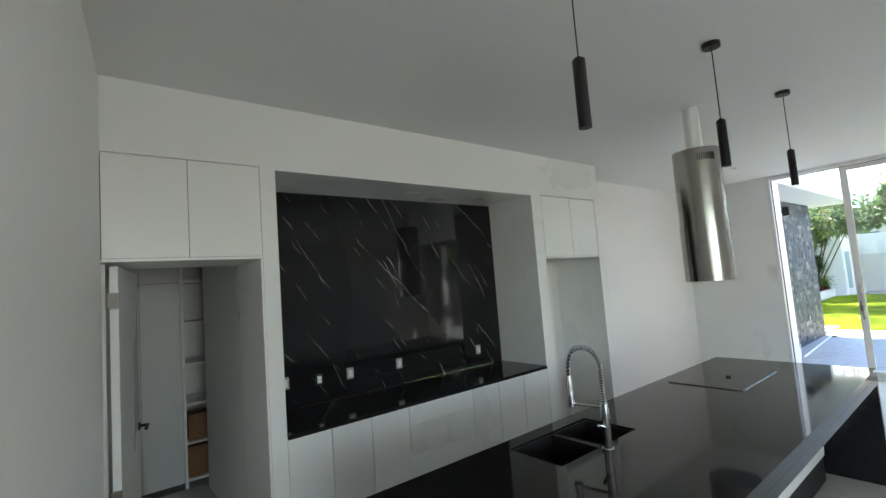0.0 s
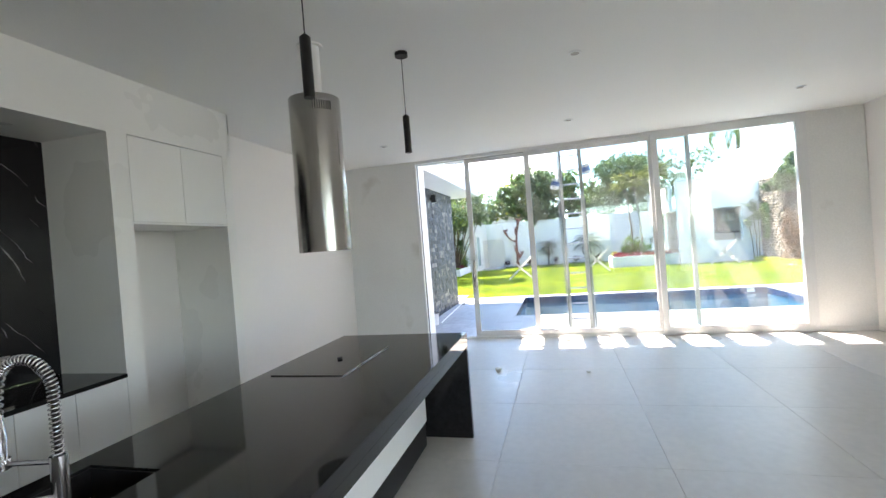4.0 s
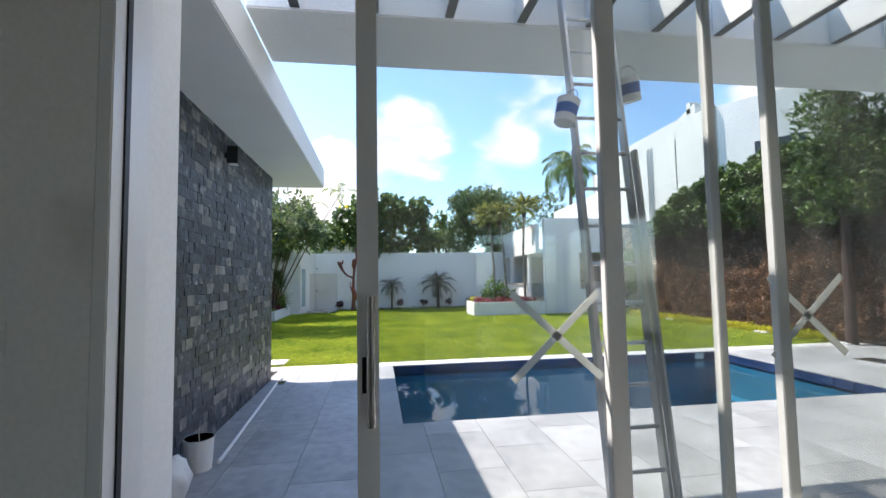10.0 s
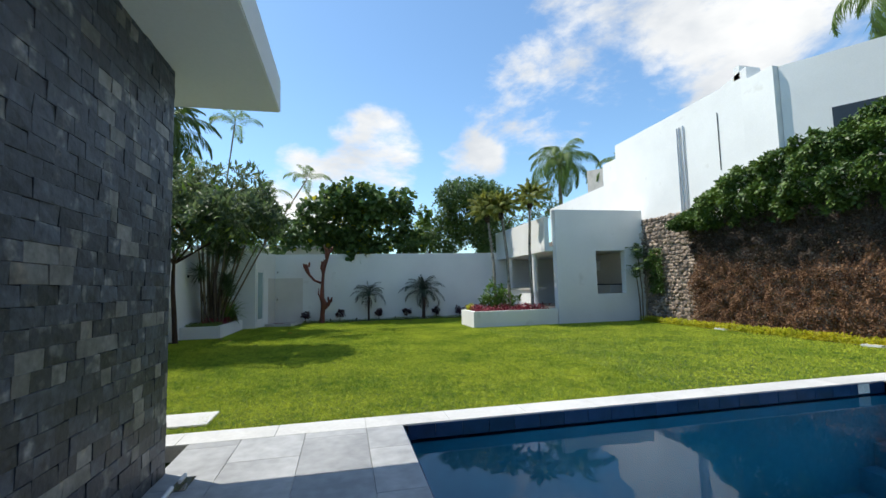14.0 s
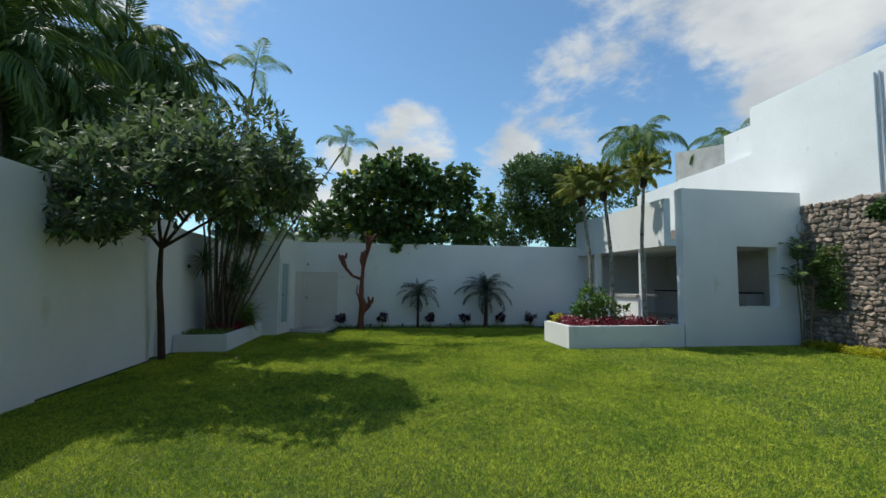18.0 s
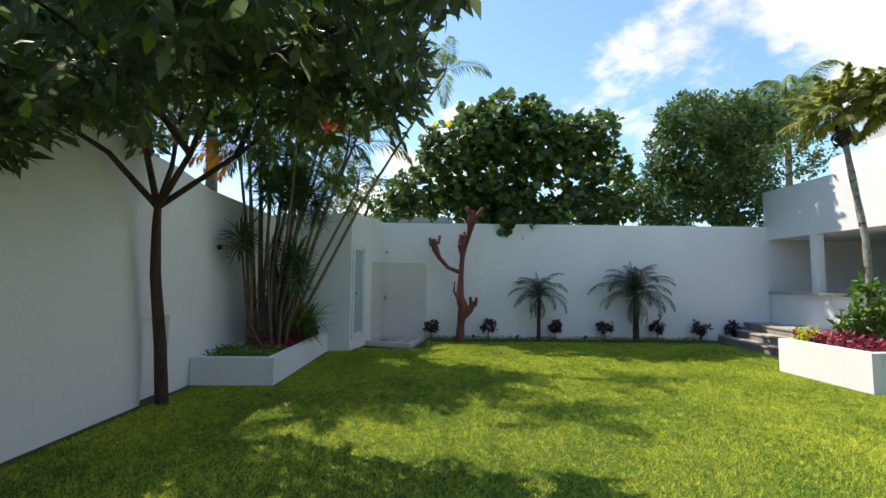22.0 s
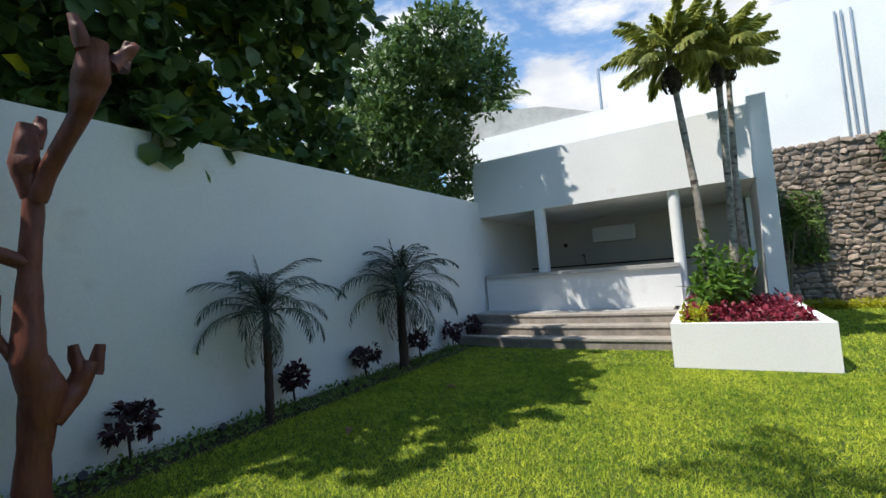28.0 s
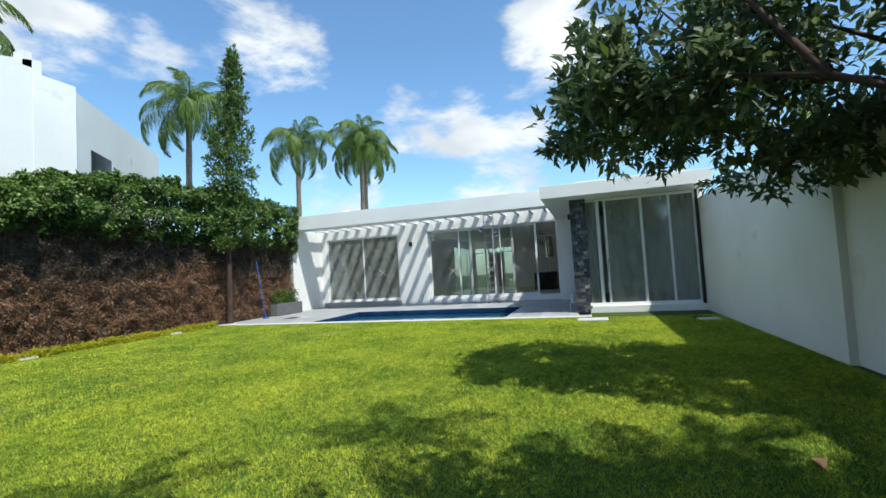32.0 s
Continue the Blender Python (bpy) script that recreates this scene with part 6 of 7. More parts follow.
def dracaena(base, bend, head, n, size):
    """A crooked bare cane with a dense spiky head of narrow leaves."""
    plant = thing("dracaena", "crooked dracaena cane with a dense spiky head", "plant", "dracaenas in the planter")
    tube_part("stem", [base, bend, head], [0.034, 0.024, 0.016], BARK_DARK, plant, 8)
    d = unit(rng.normal(size=(n, 3)) * np.array((1, 1, 0.8)) + np.array((0, 0, 0.25)))
    P = np.array(head) + rng.normal(size=(n, 3)) * np.array((0.02, 0.02, 0.09))
    leaf_part("foliage", P, d, np.array((0, 0, 1.0)) + 0.2 * rng.normal(size=(n, 3)), size * (0.7 + 0.5 * rng.random(n)), 0.026, GREEN_DRACAENA, plant, droop=0.06)


for bx, by, mx, my, mz, hx1, hy1, hz in ((26.1, 6.1, 25.85, 6.3, 0.6, 26.05, 6.62, 1.5), (26.15, 6.0, 25.95, 6.05, 1.0, 26.0, 6.2, 2.25), (26.3, 6.1, 26.2, 6.1, 1.2, 26.3, 6.1, 2.45), (26.4, 6.0, 26.5, 6.0, 1.2, 26.55, 5.95, 2.15),
                                        (26.5, 6.1, 26.6, 6.05, 1.3, 26.75, 6.0, 2.6), (26.6, 6.0, 26.9, 5.9, 1.1, 27.2, 5.75, 2.2), (26.3, 5.95, 26.25, 5.95, 0.8, 26.45, 5.9, 1.25), (26.45, 5.9, 26.5, 5.9, 0.5, 26.55, 5.85, 0.95), (26.35, 6.2, 26.3, 6.3, 1.5, 26.2, 6.4, 2.75), (26.7, 6.1, 26.8, 6.1, 1.4, 27.0, 6.05, 2.45)):
    dracaena((bx - 0.05, by - 0.1, 0.1), (mx - 0.1, my - 0.15, mz), (hx1 - 0.15, hy1 - 0.25, hz + 0.35), 230, 0.45)
for k in range(9):
    x, y = 26.1 + 0.95 * rng.random(), 5.9 + 0.45 * rng.random()
    old = thing("cut_cane", "dark dead cane at the foot of the palm clump", "plant", "dead canes in the planter")
    tip = (x + 0.25 * rng.normal(), y + 0.15 * rng.normal(), 0.7 + 1.3 * rng.random())
    tube_part("stem", [(x, y, 0.05), ((x + tip[0]) / 2 + 0.04, (y + tip[1]) / 2, tip[2] * 0.5), tip], [0.04, 0.032, 0.022], BARK_DARK, old, 7)
    d = unit(rng.normal(size=(24, 3)) * np.array((0.5, 0.5, 0.3)) + np.array((0, 0, -0.8)))
    leaf_part("withered_leaves", np.array(tip) + rng.normal(size=(24, 3)) * np.array((0.03, 0.03, 0.15)), d, rng.normal(size=(24, 3)), 0.3 * (0.6 + 0.6 * rng.random(24)), 0.02, SHADE_DRY_LEAF, old)
for x, y in ((27.3, 5.95), (27.6, 6.2), (27.0, 5.9), (27.8, 5.9), (27.45, 5.8)):
    rosette_plant("fern", x, y, 0.1, 0.3, 170, 0.55, 0.022, PALM_ARECA, "bushy green fern in the planter", "ferns in the planter", 0.6, 0.1)


def ground_cover(name, x0, x1, y0, y1, z, h, n, L, mat, label):
    P = np.column_stack([x0 + (x1 - x0) * rng.random(n), y0 + (y1 - y0) * rng.random(n), z + h * rng.random(n) ** 1.5])
    lump = np.array([0.6 + 0.8 * (0.5 + 0.5 * noise.noise(Vector((p[0] * 2.2, p[1] * 2.2, 3.1)))) for p in P])
    P[:, 2] = z + (P[:, 2] - z) * lump
    d = unit(rng.normal(size=(n, 3)) + np.array((0, 0, 0.6)))
    ob = leaf_part(name, P, d, np.array((0, 0, 1.0)) + 0.4 * rng.normal(size=(n, 3)), L * (0.6 + 0.7 * rng.random(n)), L * 0.5, mat, None)
    return tagged(ob, label, "ground cover", kind="stuff")


ground_cover("red_ground_cover", 26.0, 28.15, 5.68, 6.3, 0.10, 0.22, 2600, 0.075, LEAF_RED, "dark red foliage plants in the low planter")
ground_cover("green_ground_cover", 25.35, 26.2, 5.68, 6.6, 0.10, 0.12, 2400, 0.05, GREEN_LIGHT, "light green ground cover in the low planter")
ground_cover("purple_ground_cover", 27.6, 28.2, 5.7, 6.2, 0.10, 0.35, 900, 0.09, LEAF_PURPLE, "dark purple foliage at the end of the planter")
ground_cover("red_ground_cover", 24.98, 26.36, -5.5, -2.7, 0.27, 0.20, 2600, 0.09, LEAF_RED, "crimson foliage plants filling the planter before the bar")
ground_cover("yellow_ground_cover", 26.05, 26.36, -2.95, -2.68, 0.27, 0.24, 260, 0.08, LEAF_YELLOW, "yellow foliage at the corner of the planter")
ground_cover("border_plants", 29.95, WALL_E - 0.02, -3.6, 3.5, -0.22, 0.085, 3400, 0.055, GREEN_LIGHT, "yellow-green ground cover along the end wall")
ground_cover("border_plants", 15.4, 24.6, -9.12, -8.80, -0.22, 0.17, 9000, 0.075, LEAF_YELLOW, "yellow-green ground cover along the creeper wall")
structure("border_soil", [(29.9, WALL_E, -3.7, 3.54, -0.3, -0.212), (15.3, 24.8, -9.3, -8.8, -0.3, -0.212)], SOIL, "dark soil of the planted borders", "soil")

ground_cover("box_plants", 10.75, 12.35, -9.25, -8.85, 0.28, 0.55, 2200, 0.08, GREEN_MID, "green bushy plants in the dark planter box")
# fishtail palms, shrub in the planter before the bar
for trunk_line, wide in (([(26.0, -3.78, 0.2), (26.04, -3.76, 2.0), (26.2, -3.6, 4.1)], 1.05), ([(25.68, -4.22, 0.2), (25.62, -4.15, 2.2), (25.6, -3.95, 4.1)], 0.95), ([(25.46, -5.02, 0.2), (25.48, -4.98, 2.5), (25.4, -5.05, 4.45)], 0.9)):
    palm("fishtail_palm", trunk_line, 0.05, F_FISH, 30, "slim fishtail palm with drooping olive fronds on a pale mottled trunk", "fishtail palms", (-25, 82), wide, BARK_PALE, dry=F_FISH_DRY)
shrub = thing("croton_shrub", "bright green leafy shrub in the planter before the bar", "shrub")
P, D, N = clumps([(25.85, -3.75, 0.85, 0.36, 0.36, 0.5, 44), (25.95, -3.45, 0.65, 0.22, 0.25, 0.3, 16), (25.7, -4.3, 0.6, 0.25, 0.25, 0.25, 14)], 9, 0.18)
leaf_part("foliage", P, D, N, 0.19 * (0.6 + 0.6 * rng.random(len(P))), 0.07, GREEN_SHRUB, shrub)
for k in range(6):
    a = k * 1.05
    tube_part("stem", [(25.7, -3.9, 0.25), (25.7 + 0.3 * math.cos(a), -3.9 + 0.3 * math.sin(a), 0.95)], [0.014, 0.007], CANE, shrub, 6)
palm("bamboo_palm", [(24.55, -8.85, -0.25), (24.5, -8.8, 0.6), (24.45, -8.7, 1.3)], 0.022, F_BAMBOO, 6, "thin bamboo palm beside the bar wall", "bamboo palms", (0, 70), 1.0, CANE)
palm("bamboo_palm", [(24.62, -9.0, -0.25), (24.6, -9.0, 0.9), (24.65, -8.95, 2.0)], 0.022, F_BAMBOO, 7, "thin bamboo palm beside the bar wall", "bamboo palms", (0, 70), 1.0, CANE)
palm("bamboo_palm", [(24.5, -9.05, -0.25), (24.4, -9.05, 0.8), (24.25, -9.0, 1.6)], 0.022, F_BAMBOO, 6, "thin bamboo palm beside the bar wall", "bamboo palms", (0, 70), 0.9, CANE)

# dark purple shrubs along the end wall
for y in (3.4, 1.95, 0.25, -1.0, -2.35, -3.45, -4.3):
    s = 0.8 + 0.4 * rng.random()
    sh = thing("purple_shrub", "small round dark purple shrub on a thin stem", "shrub", "purple shrubs along the end wall")
    tube_part("stem", [(30.22, y, -0.22), (30.22, y + 0.02, 0.08)], 0.012, BARK, sh, 6)
    P, D, N = clumps([(30.2, y, 0.13, 0.15 * s, 0.17 * s, 0.14 * s, 26)], 9, 0.07, 0.3)
    leaf_part("foliage", P, D, N, 0.085, 0.05, LEAF_PURPLE, sh)

# trees behind the end wall
broad_tree("sea_grape_tree", [(32.0, 1.2, -0.5), (32.0, 1.3, 1.5), (31.9, 1.2, 3.0)],
           [[(31.9, 1.2, 2.9), (31.8, 2.4, 3.6), (31.6, 3.7, 4.0)], [(31.9, 1.2, 3.0), (31.9, 0.4, 4.2), (31.8, -0.2, 5.4)], [(31.9, 1.2, 3.0), (32.0, 1.6, 4.6), (32.0, 2.0, 6.0)], [(31.9, 1.2, 3.0), (31.7, -0.4, 3.5), (31.6, -1.4, 3.8)]],
           [(31.1, 1.7, 4.3, 1.2, 1.5, 1.2, 300), (30.3, 1.9, 5.15, 1.1, 0.9, 0.7, 120), (30.3, 0.6, 5.0, 1.1, 0.8, 0.8, 130), (30.8, -0.6, 4.6, 1.1, 0.9, 0.9, 130), (31.4, 3.5, 3.8, 0.8, 1.0, 0.7, 110), (31.5, 4.5, 3.3, 0.5, 0.5, 0.5, 40),
            (31.3, -1.3, 3.4, 0.7, 0.9, 0.6, 110), (31.1, 1.2, 3.2, 0.6, 1.8, 0.5, 140), (30.3, -0.8, 5.2, 0.8, 0.6, 0.45, 50), (30.3, 3.1, 4.7, 0.9, 0.7, 0.5, 60), (30.5, 1.2, 2.75, 0.25, 0.5, 0.25, 22), (29.9, 1.3, 5.4, 0.6, 1.4, 0.5, 60)],
           "broad sea grape tree with round leathery leaves behind the end wall", (0.20, 0.18), 7, GREEN_ROUND, BARK, (LEAF_YELLOW, 0.02, "few yellowing leaves"), 0.14, gap=0.3)
broad_tree("young_tree", [(32.3, -2.5, -0.5), (32.3, -2.5, 2.5)], [[(32.3, -2.5, 2.4), (32.2, -2.3, 3.6), (32.2, -2.2, 4.6)]],
           [(32.2, -2.3, 3.9, 0.6, 0.7, 0.9, 70), (32.2, -2.2, 4.8, 0.4, 0.4, 0.5, 24)], "light green young tree behind the end wall", (0.2, 0.16), 6, GREEN_LIGHT, BARK, None, 0.06)
broad_tree("ficus_tree", [(32.4, -5.4, -0.5), (32.4, -5.3, 1.5), (32.3, -5.4, 3.0)],
           [[(32.3, -5.4, 2.9), (32.2, -4.3, 4.0), (32.0, -3.7, 4.6)], [(32.3, -5.4, 3.0), (32.2, -5.6, 4.6), (32.2, -5.8, 5.8)], [(32.3, -5.4, 3.0), (32.4, -6.6, 4.2), (32.4, -7.2, 5.0)]],
           [(31.2, -4.4, 5.0, 1.2, 1.6, 1.6, 1050), (29.9, -4.6, 5.3, 0.8, 0.9, 0.8, 360), (29.9, -3.1, 5.4, 0.9, 0.8, 0.6, 230), (31.4, -5.4, 3.7, 0.9, 1.1, 1.1, 450), (31.2, -3.2, 3.7, 0.8, 1.0, 1.0, 400), (32.2, -5.8, 5.6, 1.0, 1.0, 1.0, 250)],
           "dense glossy green tree over the end wall", (0.155, 0.068), 9, GREEN_ROUND, BARK, (GREEN_MID, 0.2, "lighter outer leaves"), 0.15, gap=0.45)
broad_tree("back_tree", [(36, -8.6, -0.5), (36, -8.6, 4.0)], [[(36, -8.6, 3.6), (35.8, -7.8, 5.5)]],
           [(36, -8.3, 5.8, 1.6, 1.9, 1.4, 260), (35, -10.0, 6.0, 1.3, 1.2, 1.0, 140)], "green tree far behind the bar", (0.16, 0.08), 10, GREEN_MID, BARK, (LEAF_ORANGE, 0.02, "few orange leaves"), 0.15)
broad_tree("back_tree", [(38, 6.5, -0.5), (38, 6.5, 4.0)], [[(38, 6.5, 3.6), (37.8, 6, 5.0)]], [(38, 6.3, 4.7, 1.8, 2.4, 1.1, 260)], "green tree far behind the end wall", (0.17, 0.09), 10, GREEN_MID, BARK, None, 0.15)
broad_tree("back_tree", [(40, 0.5, -0.5), (40, 0.5, 4.0)], [[(40, 0.5, 3.6), (39.8, 0, 5.0)]], [(40, 0.5, 4.6, 1.8, 3.0, 1.0, 260)], "green tree far behind the end wall", (0.17, 0.09), 10, GREEN_MID, BARK, None, 0.15)

for x, y, z, ry, n in ((41, -4.0, 4.4, 2.6, 240), (43, 3.5, 4.4, 2.8, 240), (42, -9.0, 5.2, 2.4, 220)):
    broad_tree("back_tree", [(x, y, -0.5), (x, y + 0.1, 3.6)], [[(x, y, 3.2), (x - 0.3, y - 0.6, 4.8)]], [(x, y, z, 1.8, ry, 1.2, n), (x - 0.5, y + 1.0, z + 0.5, 1.0, 1.2, 0.8, n // 3)], "green tree far behind the end wall", (0.18, 0.10), 10, GREEN_MID, BARK, None, 0.15)

broad_tree("back_tree", [(30.6, 11.4, -0.5), (30.5, 11.3, 3.0), (30.4, 11.2, 5.0)], [[(30.4, 11.2, 4.6), (29.8, 11.0, 6.2)], [(30.4, 11.2, 4.8), (31.0, 11.3, 6.8)]],
           [(30.2, 11.2, 6.3, 1.3, 0.9, 1.2, 260), (31.3, 11.3, 6.0, 0.9, 0.8, 1.2, 160), (29.3, 11.0, 5.6, 0.8, 0.7, 0.9, 120), (30.6, 11.2, 7.4, 1.2, 0.9, 0.7, 130)], "dark tree with hanging leaves behind the garden wall", (0.2, 0.05), 12, GREEN_DARK, BARK, None, 0.15)

# tall palms beyond the walls
for x, y, h, s in ((24.6, 9.9, 6.9, 1.05), (28.6, 9.8, 8.3, 1.0), (30.4, 9.2, 8.0, 0.95), (22.6, 10.6, 6.6, 1.0), (24.4, 8.7, 4.6, 0.75), (25.6, 9.6, 5.0, 0.8), (23.0, 8.9, 5.2, 0.8)):
    palm("queen_palm", [(x, y, -0.3), (x + 0.1, y, h * 0.5), (x, y + 0.1, h)], 0.15, F_QUEEN, 34, "tall queen palm with drooping fronds behind the garden wall", "tall palms", (-75, 65), s)
for x, y, h, s in ((10.5, -15.2, 10.2, 0.95), (4.6, -13.0, 9.6, 0.9), (2.2, -9.9, 9.9, 0.95), (1.2, -10.2, 9.5, 0.85), (19.6, -16.2, 10.6, 0.9), (34.5, -16.0, 8.2, 0.8), (-30, 0.5, 8.5, 1.0), (40, -14, 10, 1.0)):
    palm("royal_palm", [(x, y, -0.3), (x + 0.15, y, h * 0.5), (x, y, h)], 0.15, F_ROYAL, 22, "tall palm rising behind the roofs", "tall palms", (-62, 62), s * 1.2)

# conifer in front of the creeper wall
con = thing("conifer", "tall narrow conifer standing before the creeper wall", "tree")
tube_part("trunk", [(14.85, -8.85, -0.3), (14.8, -8.85, 4), (14.6, -8.85, 9.8)], [0.11, 0.08, 0.02], BARK, con, 10)
blobs = []
for q in range(26):
    h = 2.8 + q * 0.29
    wide = float(np.interp(h, [2.6, 3.6, 5.5, 8.3, 10.2], [0.45, 0.62, 0.6, 0.36, 0.1]))
    a = q * 2.4
    blobs.append((14.78 - 0.02 * q + wide * 0.7 * math.cos(a), -8.85 + wide * 0.55 * math.sin(a), h, wide * 1.05, wide * 1.05, 0.36, int(18 + 75 * wide)))
P, D, N = clumps(blobs, 9, 0.16, 0.3)
D = unit(D + np.array((0, 0, 0.5)))
leaf_part("crown", P, D, N, 0.17 * (0.6 + 0.7 * rng.random(len(P))), 0.055, GREEN_MID, con)

# creeper on the boundary wall: dry below, coloured dark as shade above, green on top
k = 95000
X = 10.8 + 12.2 * rng.random(k)
Z = -0.15 + 3.2 * rng.random(k)
keep = X < 22.35 + 0.5 * np.array([noise.noise(Vector((z * 1.4, 2.0, 0))) for z in Z])
X, Z = X[keep], Z[keep]
k = len(X)
bulge = np.array([0.5 + 0.5 * noise.noise(Vector((x * 1.3, 0, z * 1.3))) for x, z in zip(X, Z)])
tufts = np.array([0.5 + 0.9 * noise.noise(Vector((x * 3.4, 4.0, z * 3.4))) for x, z in zip(X, Z)])
Y = WALL_S - 0.12 + (0.22 * bulge + 0.26 * np.clip(tufts, 0, 1)) * rng.random(k) ** 0.4
P = np.column_stack([X, Y, Z])
D = unit(rng.normal(size=(k, 3)) + np.array((0, 0.5, -0.2)))
# leaves above about 2 m turn dark, imitating the overhang's shadow
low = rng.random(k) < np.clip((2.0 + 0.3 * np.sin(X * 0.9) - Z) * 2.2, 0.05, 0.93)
for name, m, mat, lab in (("dry_creeper", low, CREEPER_DRY, "dry reddish-brown creeper covering the boundary wall"), ("creeper_stems", ~low, SHADE_DRY_LEAF, "creeper coloured dark for the shade under the green top")):
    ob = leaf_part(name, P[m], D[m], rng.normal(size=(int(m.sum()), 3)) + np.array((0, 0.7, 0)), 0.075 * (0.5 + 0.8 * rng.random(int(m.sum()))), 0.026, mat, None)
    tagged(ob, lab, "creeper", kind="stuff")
k = 62000
X = 10.5 + 12.1 * rng.random(k)
top = np.interp(X, [9.3, 10.5, 14, 18, 20.5, 22.4], [4.3, 4.6, 4.75, 4.7, 4.35, 3.45]) + 0.25 * np.array([noise.noise(Vector((x * 1.1, 5, 0))) + 0.6 * noise.noise(Vector((x * 4.0, 8, 0))) for x in X])
bot = np.interp(X, [9.3, 14, 20, 22.4], [2.5, 2.7, 2.75, 2.9]) + 0.3 * np.array([noise.noise(Vector((x * 1.7, 9, 0))) for x in X])
u = rng.random(k)
Z = bot + (top - bot) * u
depth = 0.25 + 0.75 * np.sin(np.pi * np.clip(0.12 + 0.8 * u, 0, 1)) ** 0.8
lump = np.array([0.72 + 0.75 * noise.noise(Vector((x * 2.2, z * 2.2, 7))) for x, z in zip(X, Z)])
Y = WALL_S - 0.3 + depth * lump * (0.55 + 0.45 * rng.random(k) ** 0.5)
back = rng.random(k) < 0.25
Y[back] = WALL_S - 0.3 - 0.9 * rng.random(int(back.sum()))
Z[back] = (top - 0.25 * rng.random(k))[back]
P = np.column_stack([X, Y, Z])
D = unit(rng.normal(size=(k, 3)) * 0.8 + np.array((0, 0.6, -0.15)))
ob = leaf_part("green_creeper", P, D, rng.normal(size=(k, 3)) * 0.5 + np.array((0.1, 0.7, 0.7)), 0.125 * (0.6 + 0.7 * rng.random(k)), 0.07, GREEN_MID, None)
tagged(ob, "dense green creeper bulging over the top of the boundary wall", "creeper", kind="stuff")
k = 1500
P = np.column_stack([23.7 + 0.7 * rng.random(k), WALL_S + 0.1 * rng.random(k), 0.8 + 1.6 * rng.random(k)])
ob = leaf_part("wall_climber", P, rng.normal(size=(k, 3)), rng.normal(size=(k, 3)) + np.array((0, 1, 0)), 0.08, 0.04, GREEN_MID, None)
tagged(ob, "thin green climber on the rubble wall", "creeper", kind="stuff")

# mown grass
k = 1250000
X = 15.22 + (WALL_E - 0.5 - 15.22) * rng.random(k)
# thicker in the part that the walk crosses
Y = np.where(rng.random(k) < 0.8, -2.6 + 9.2 * rng.random(k), -8.8 + 6.2 * rng.random(k))
ok = ~((X > 24.8) & (X < 26.52) & (Y < -2.5)) & ~((X > 26.4) & (Y < -3.65)) & ~((X > 25.15) & (Y > 5.5)) & ~((X > 28.75) & (Y > 3.5)) & ~((X > 24.8) & (Y < -5.7)) & ~((X < 15.25) & (Y > 3.6))
ok &= ~((X < 16.06) & (X > 15.44) & (Y > 3.41) & (Y < 4.01)) & ~((X < 16.01) & (X > 15.49) & (Y > 5.89) & (Y < 6.36))
X, Y = X[ok], Y[ok]
k = len(X)
H = 0.010 + 0.028 * rng.random(k)
lean = rng.normal(size=(k, 2)) * 0.019
a = rng.random(k) * np.pi
half = np.where(Y < -2.6, 0.0048, 0.0031)
wx, wy = half * np.cos(a), half * np.sin(a)
z0 = np.full(k, LAWN_Z)
V = np.stack([np.column_stack([X - wx, Y - wy, z0]), np.column_stack([X + wx, Y + wy, z0]), np.column_stack([X + lean[:, 0], Y + lean[:, 1], z0 + H])], 1).reshape(-1, 3)
me = mesh_from("grass", V, np.arange(3 * k).reshape(-1, 3))
me.materials.append(GRASS)
tagged(new("grass", me), "short mown green grass with paler patches", "grass", kind="stuff")

# fallen leaves
for n, (x, y, z, a, mat) in enumerate(((27.9, 1.9, LAWN_Z + 0.02, 30, CREEPER_DRY), (29.0, 0.6, LAWN_Z + 0.02, 110, CREEPER_DRY), (28.9, -0.9, LAWN_Z + 0.02, 200, CREEPER_DRY), (24.6, 5.3, LAWN_Z + 0.02, 80, CREEPER_DRY),
                                       (24.1, 5.0, LAWN_Z + 0.02, 10, CREEPER_DRY), (25.6, 3.6, LAWN_Z + 0.02, 300, LEAF_ORANGE), (29.5, 4.4, -0.16, 40, LEAF_RED), (29.7, 4.25, -0.16, 150, LEAF_RED), (29.6, 4.6, -0.16, 250, LEAF_RED))):
    a = radians(a)
    ob = leaf_part("fallen_leaf", [(x, y, z)], [(math.cos(a), math.sin(a), 0.1)], [(0.1, 0.05, 1.0)], 0.17, 0.10, mat, None, fold=0.3, droop=0.2)
    tagged(ob, "withered brown leaf lying on the lawn" if n < 6 else "dark red petal on the shower gravel", "leaf", "fallen leaves")

# ---- pieces: tiles and stones ----
def block_mesh(name, sx, sy, sz, bevel, mat, rough=0.0, seed=0):
    bm = bmesh.new()
    add_box(bm, -sx / 2, sx / 2, -sy / 2, sy / 2, -sz / 2, sz / 2)
    if bevel:
        bmesh.ops.bevel(bm, geom=bm.edges[:], offset=bevel, segments=1, affect="EDGES")
    if rough:
        for v in bm.verts:
            v.co += Vector((noise.noise(v.co * 17 + Vector((seed, 0, 0))), noise.noise(v.co * 17 + Vector((0, seed, 5))), noise.noise(v.co * 17 + Vector((9, 0, seed))))) * rough
    me = bpy.data.meshes.new(name)
    bm.to_mesh(me)
    bm.free()
    me.materials.append(mat)
    return me


def piece(name, me, parent, m):
    ob = new(name, me)
    ob.parent = parent
    ob.matrix_basis = m
    return ob


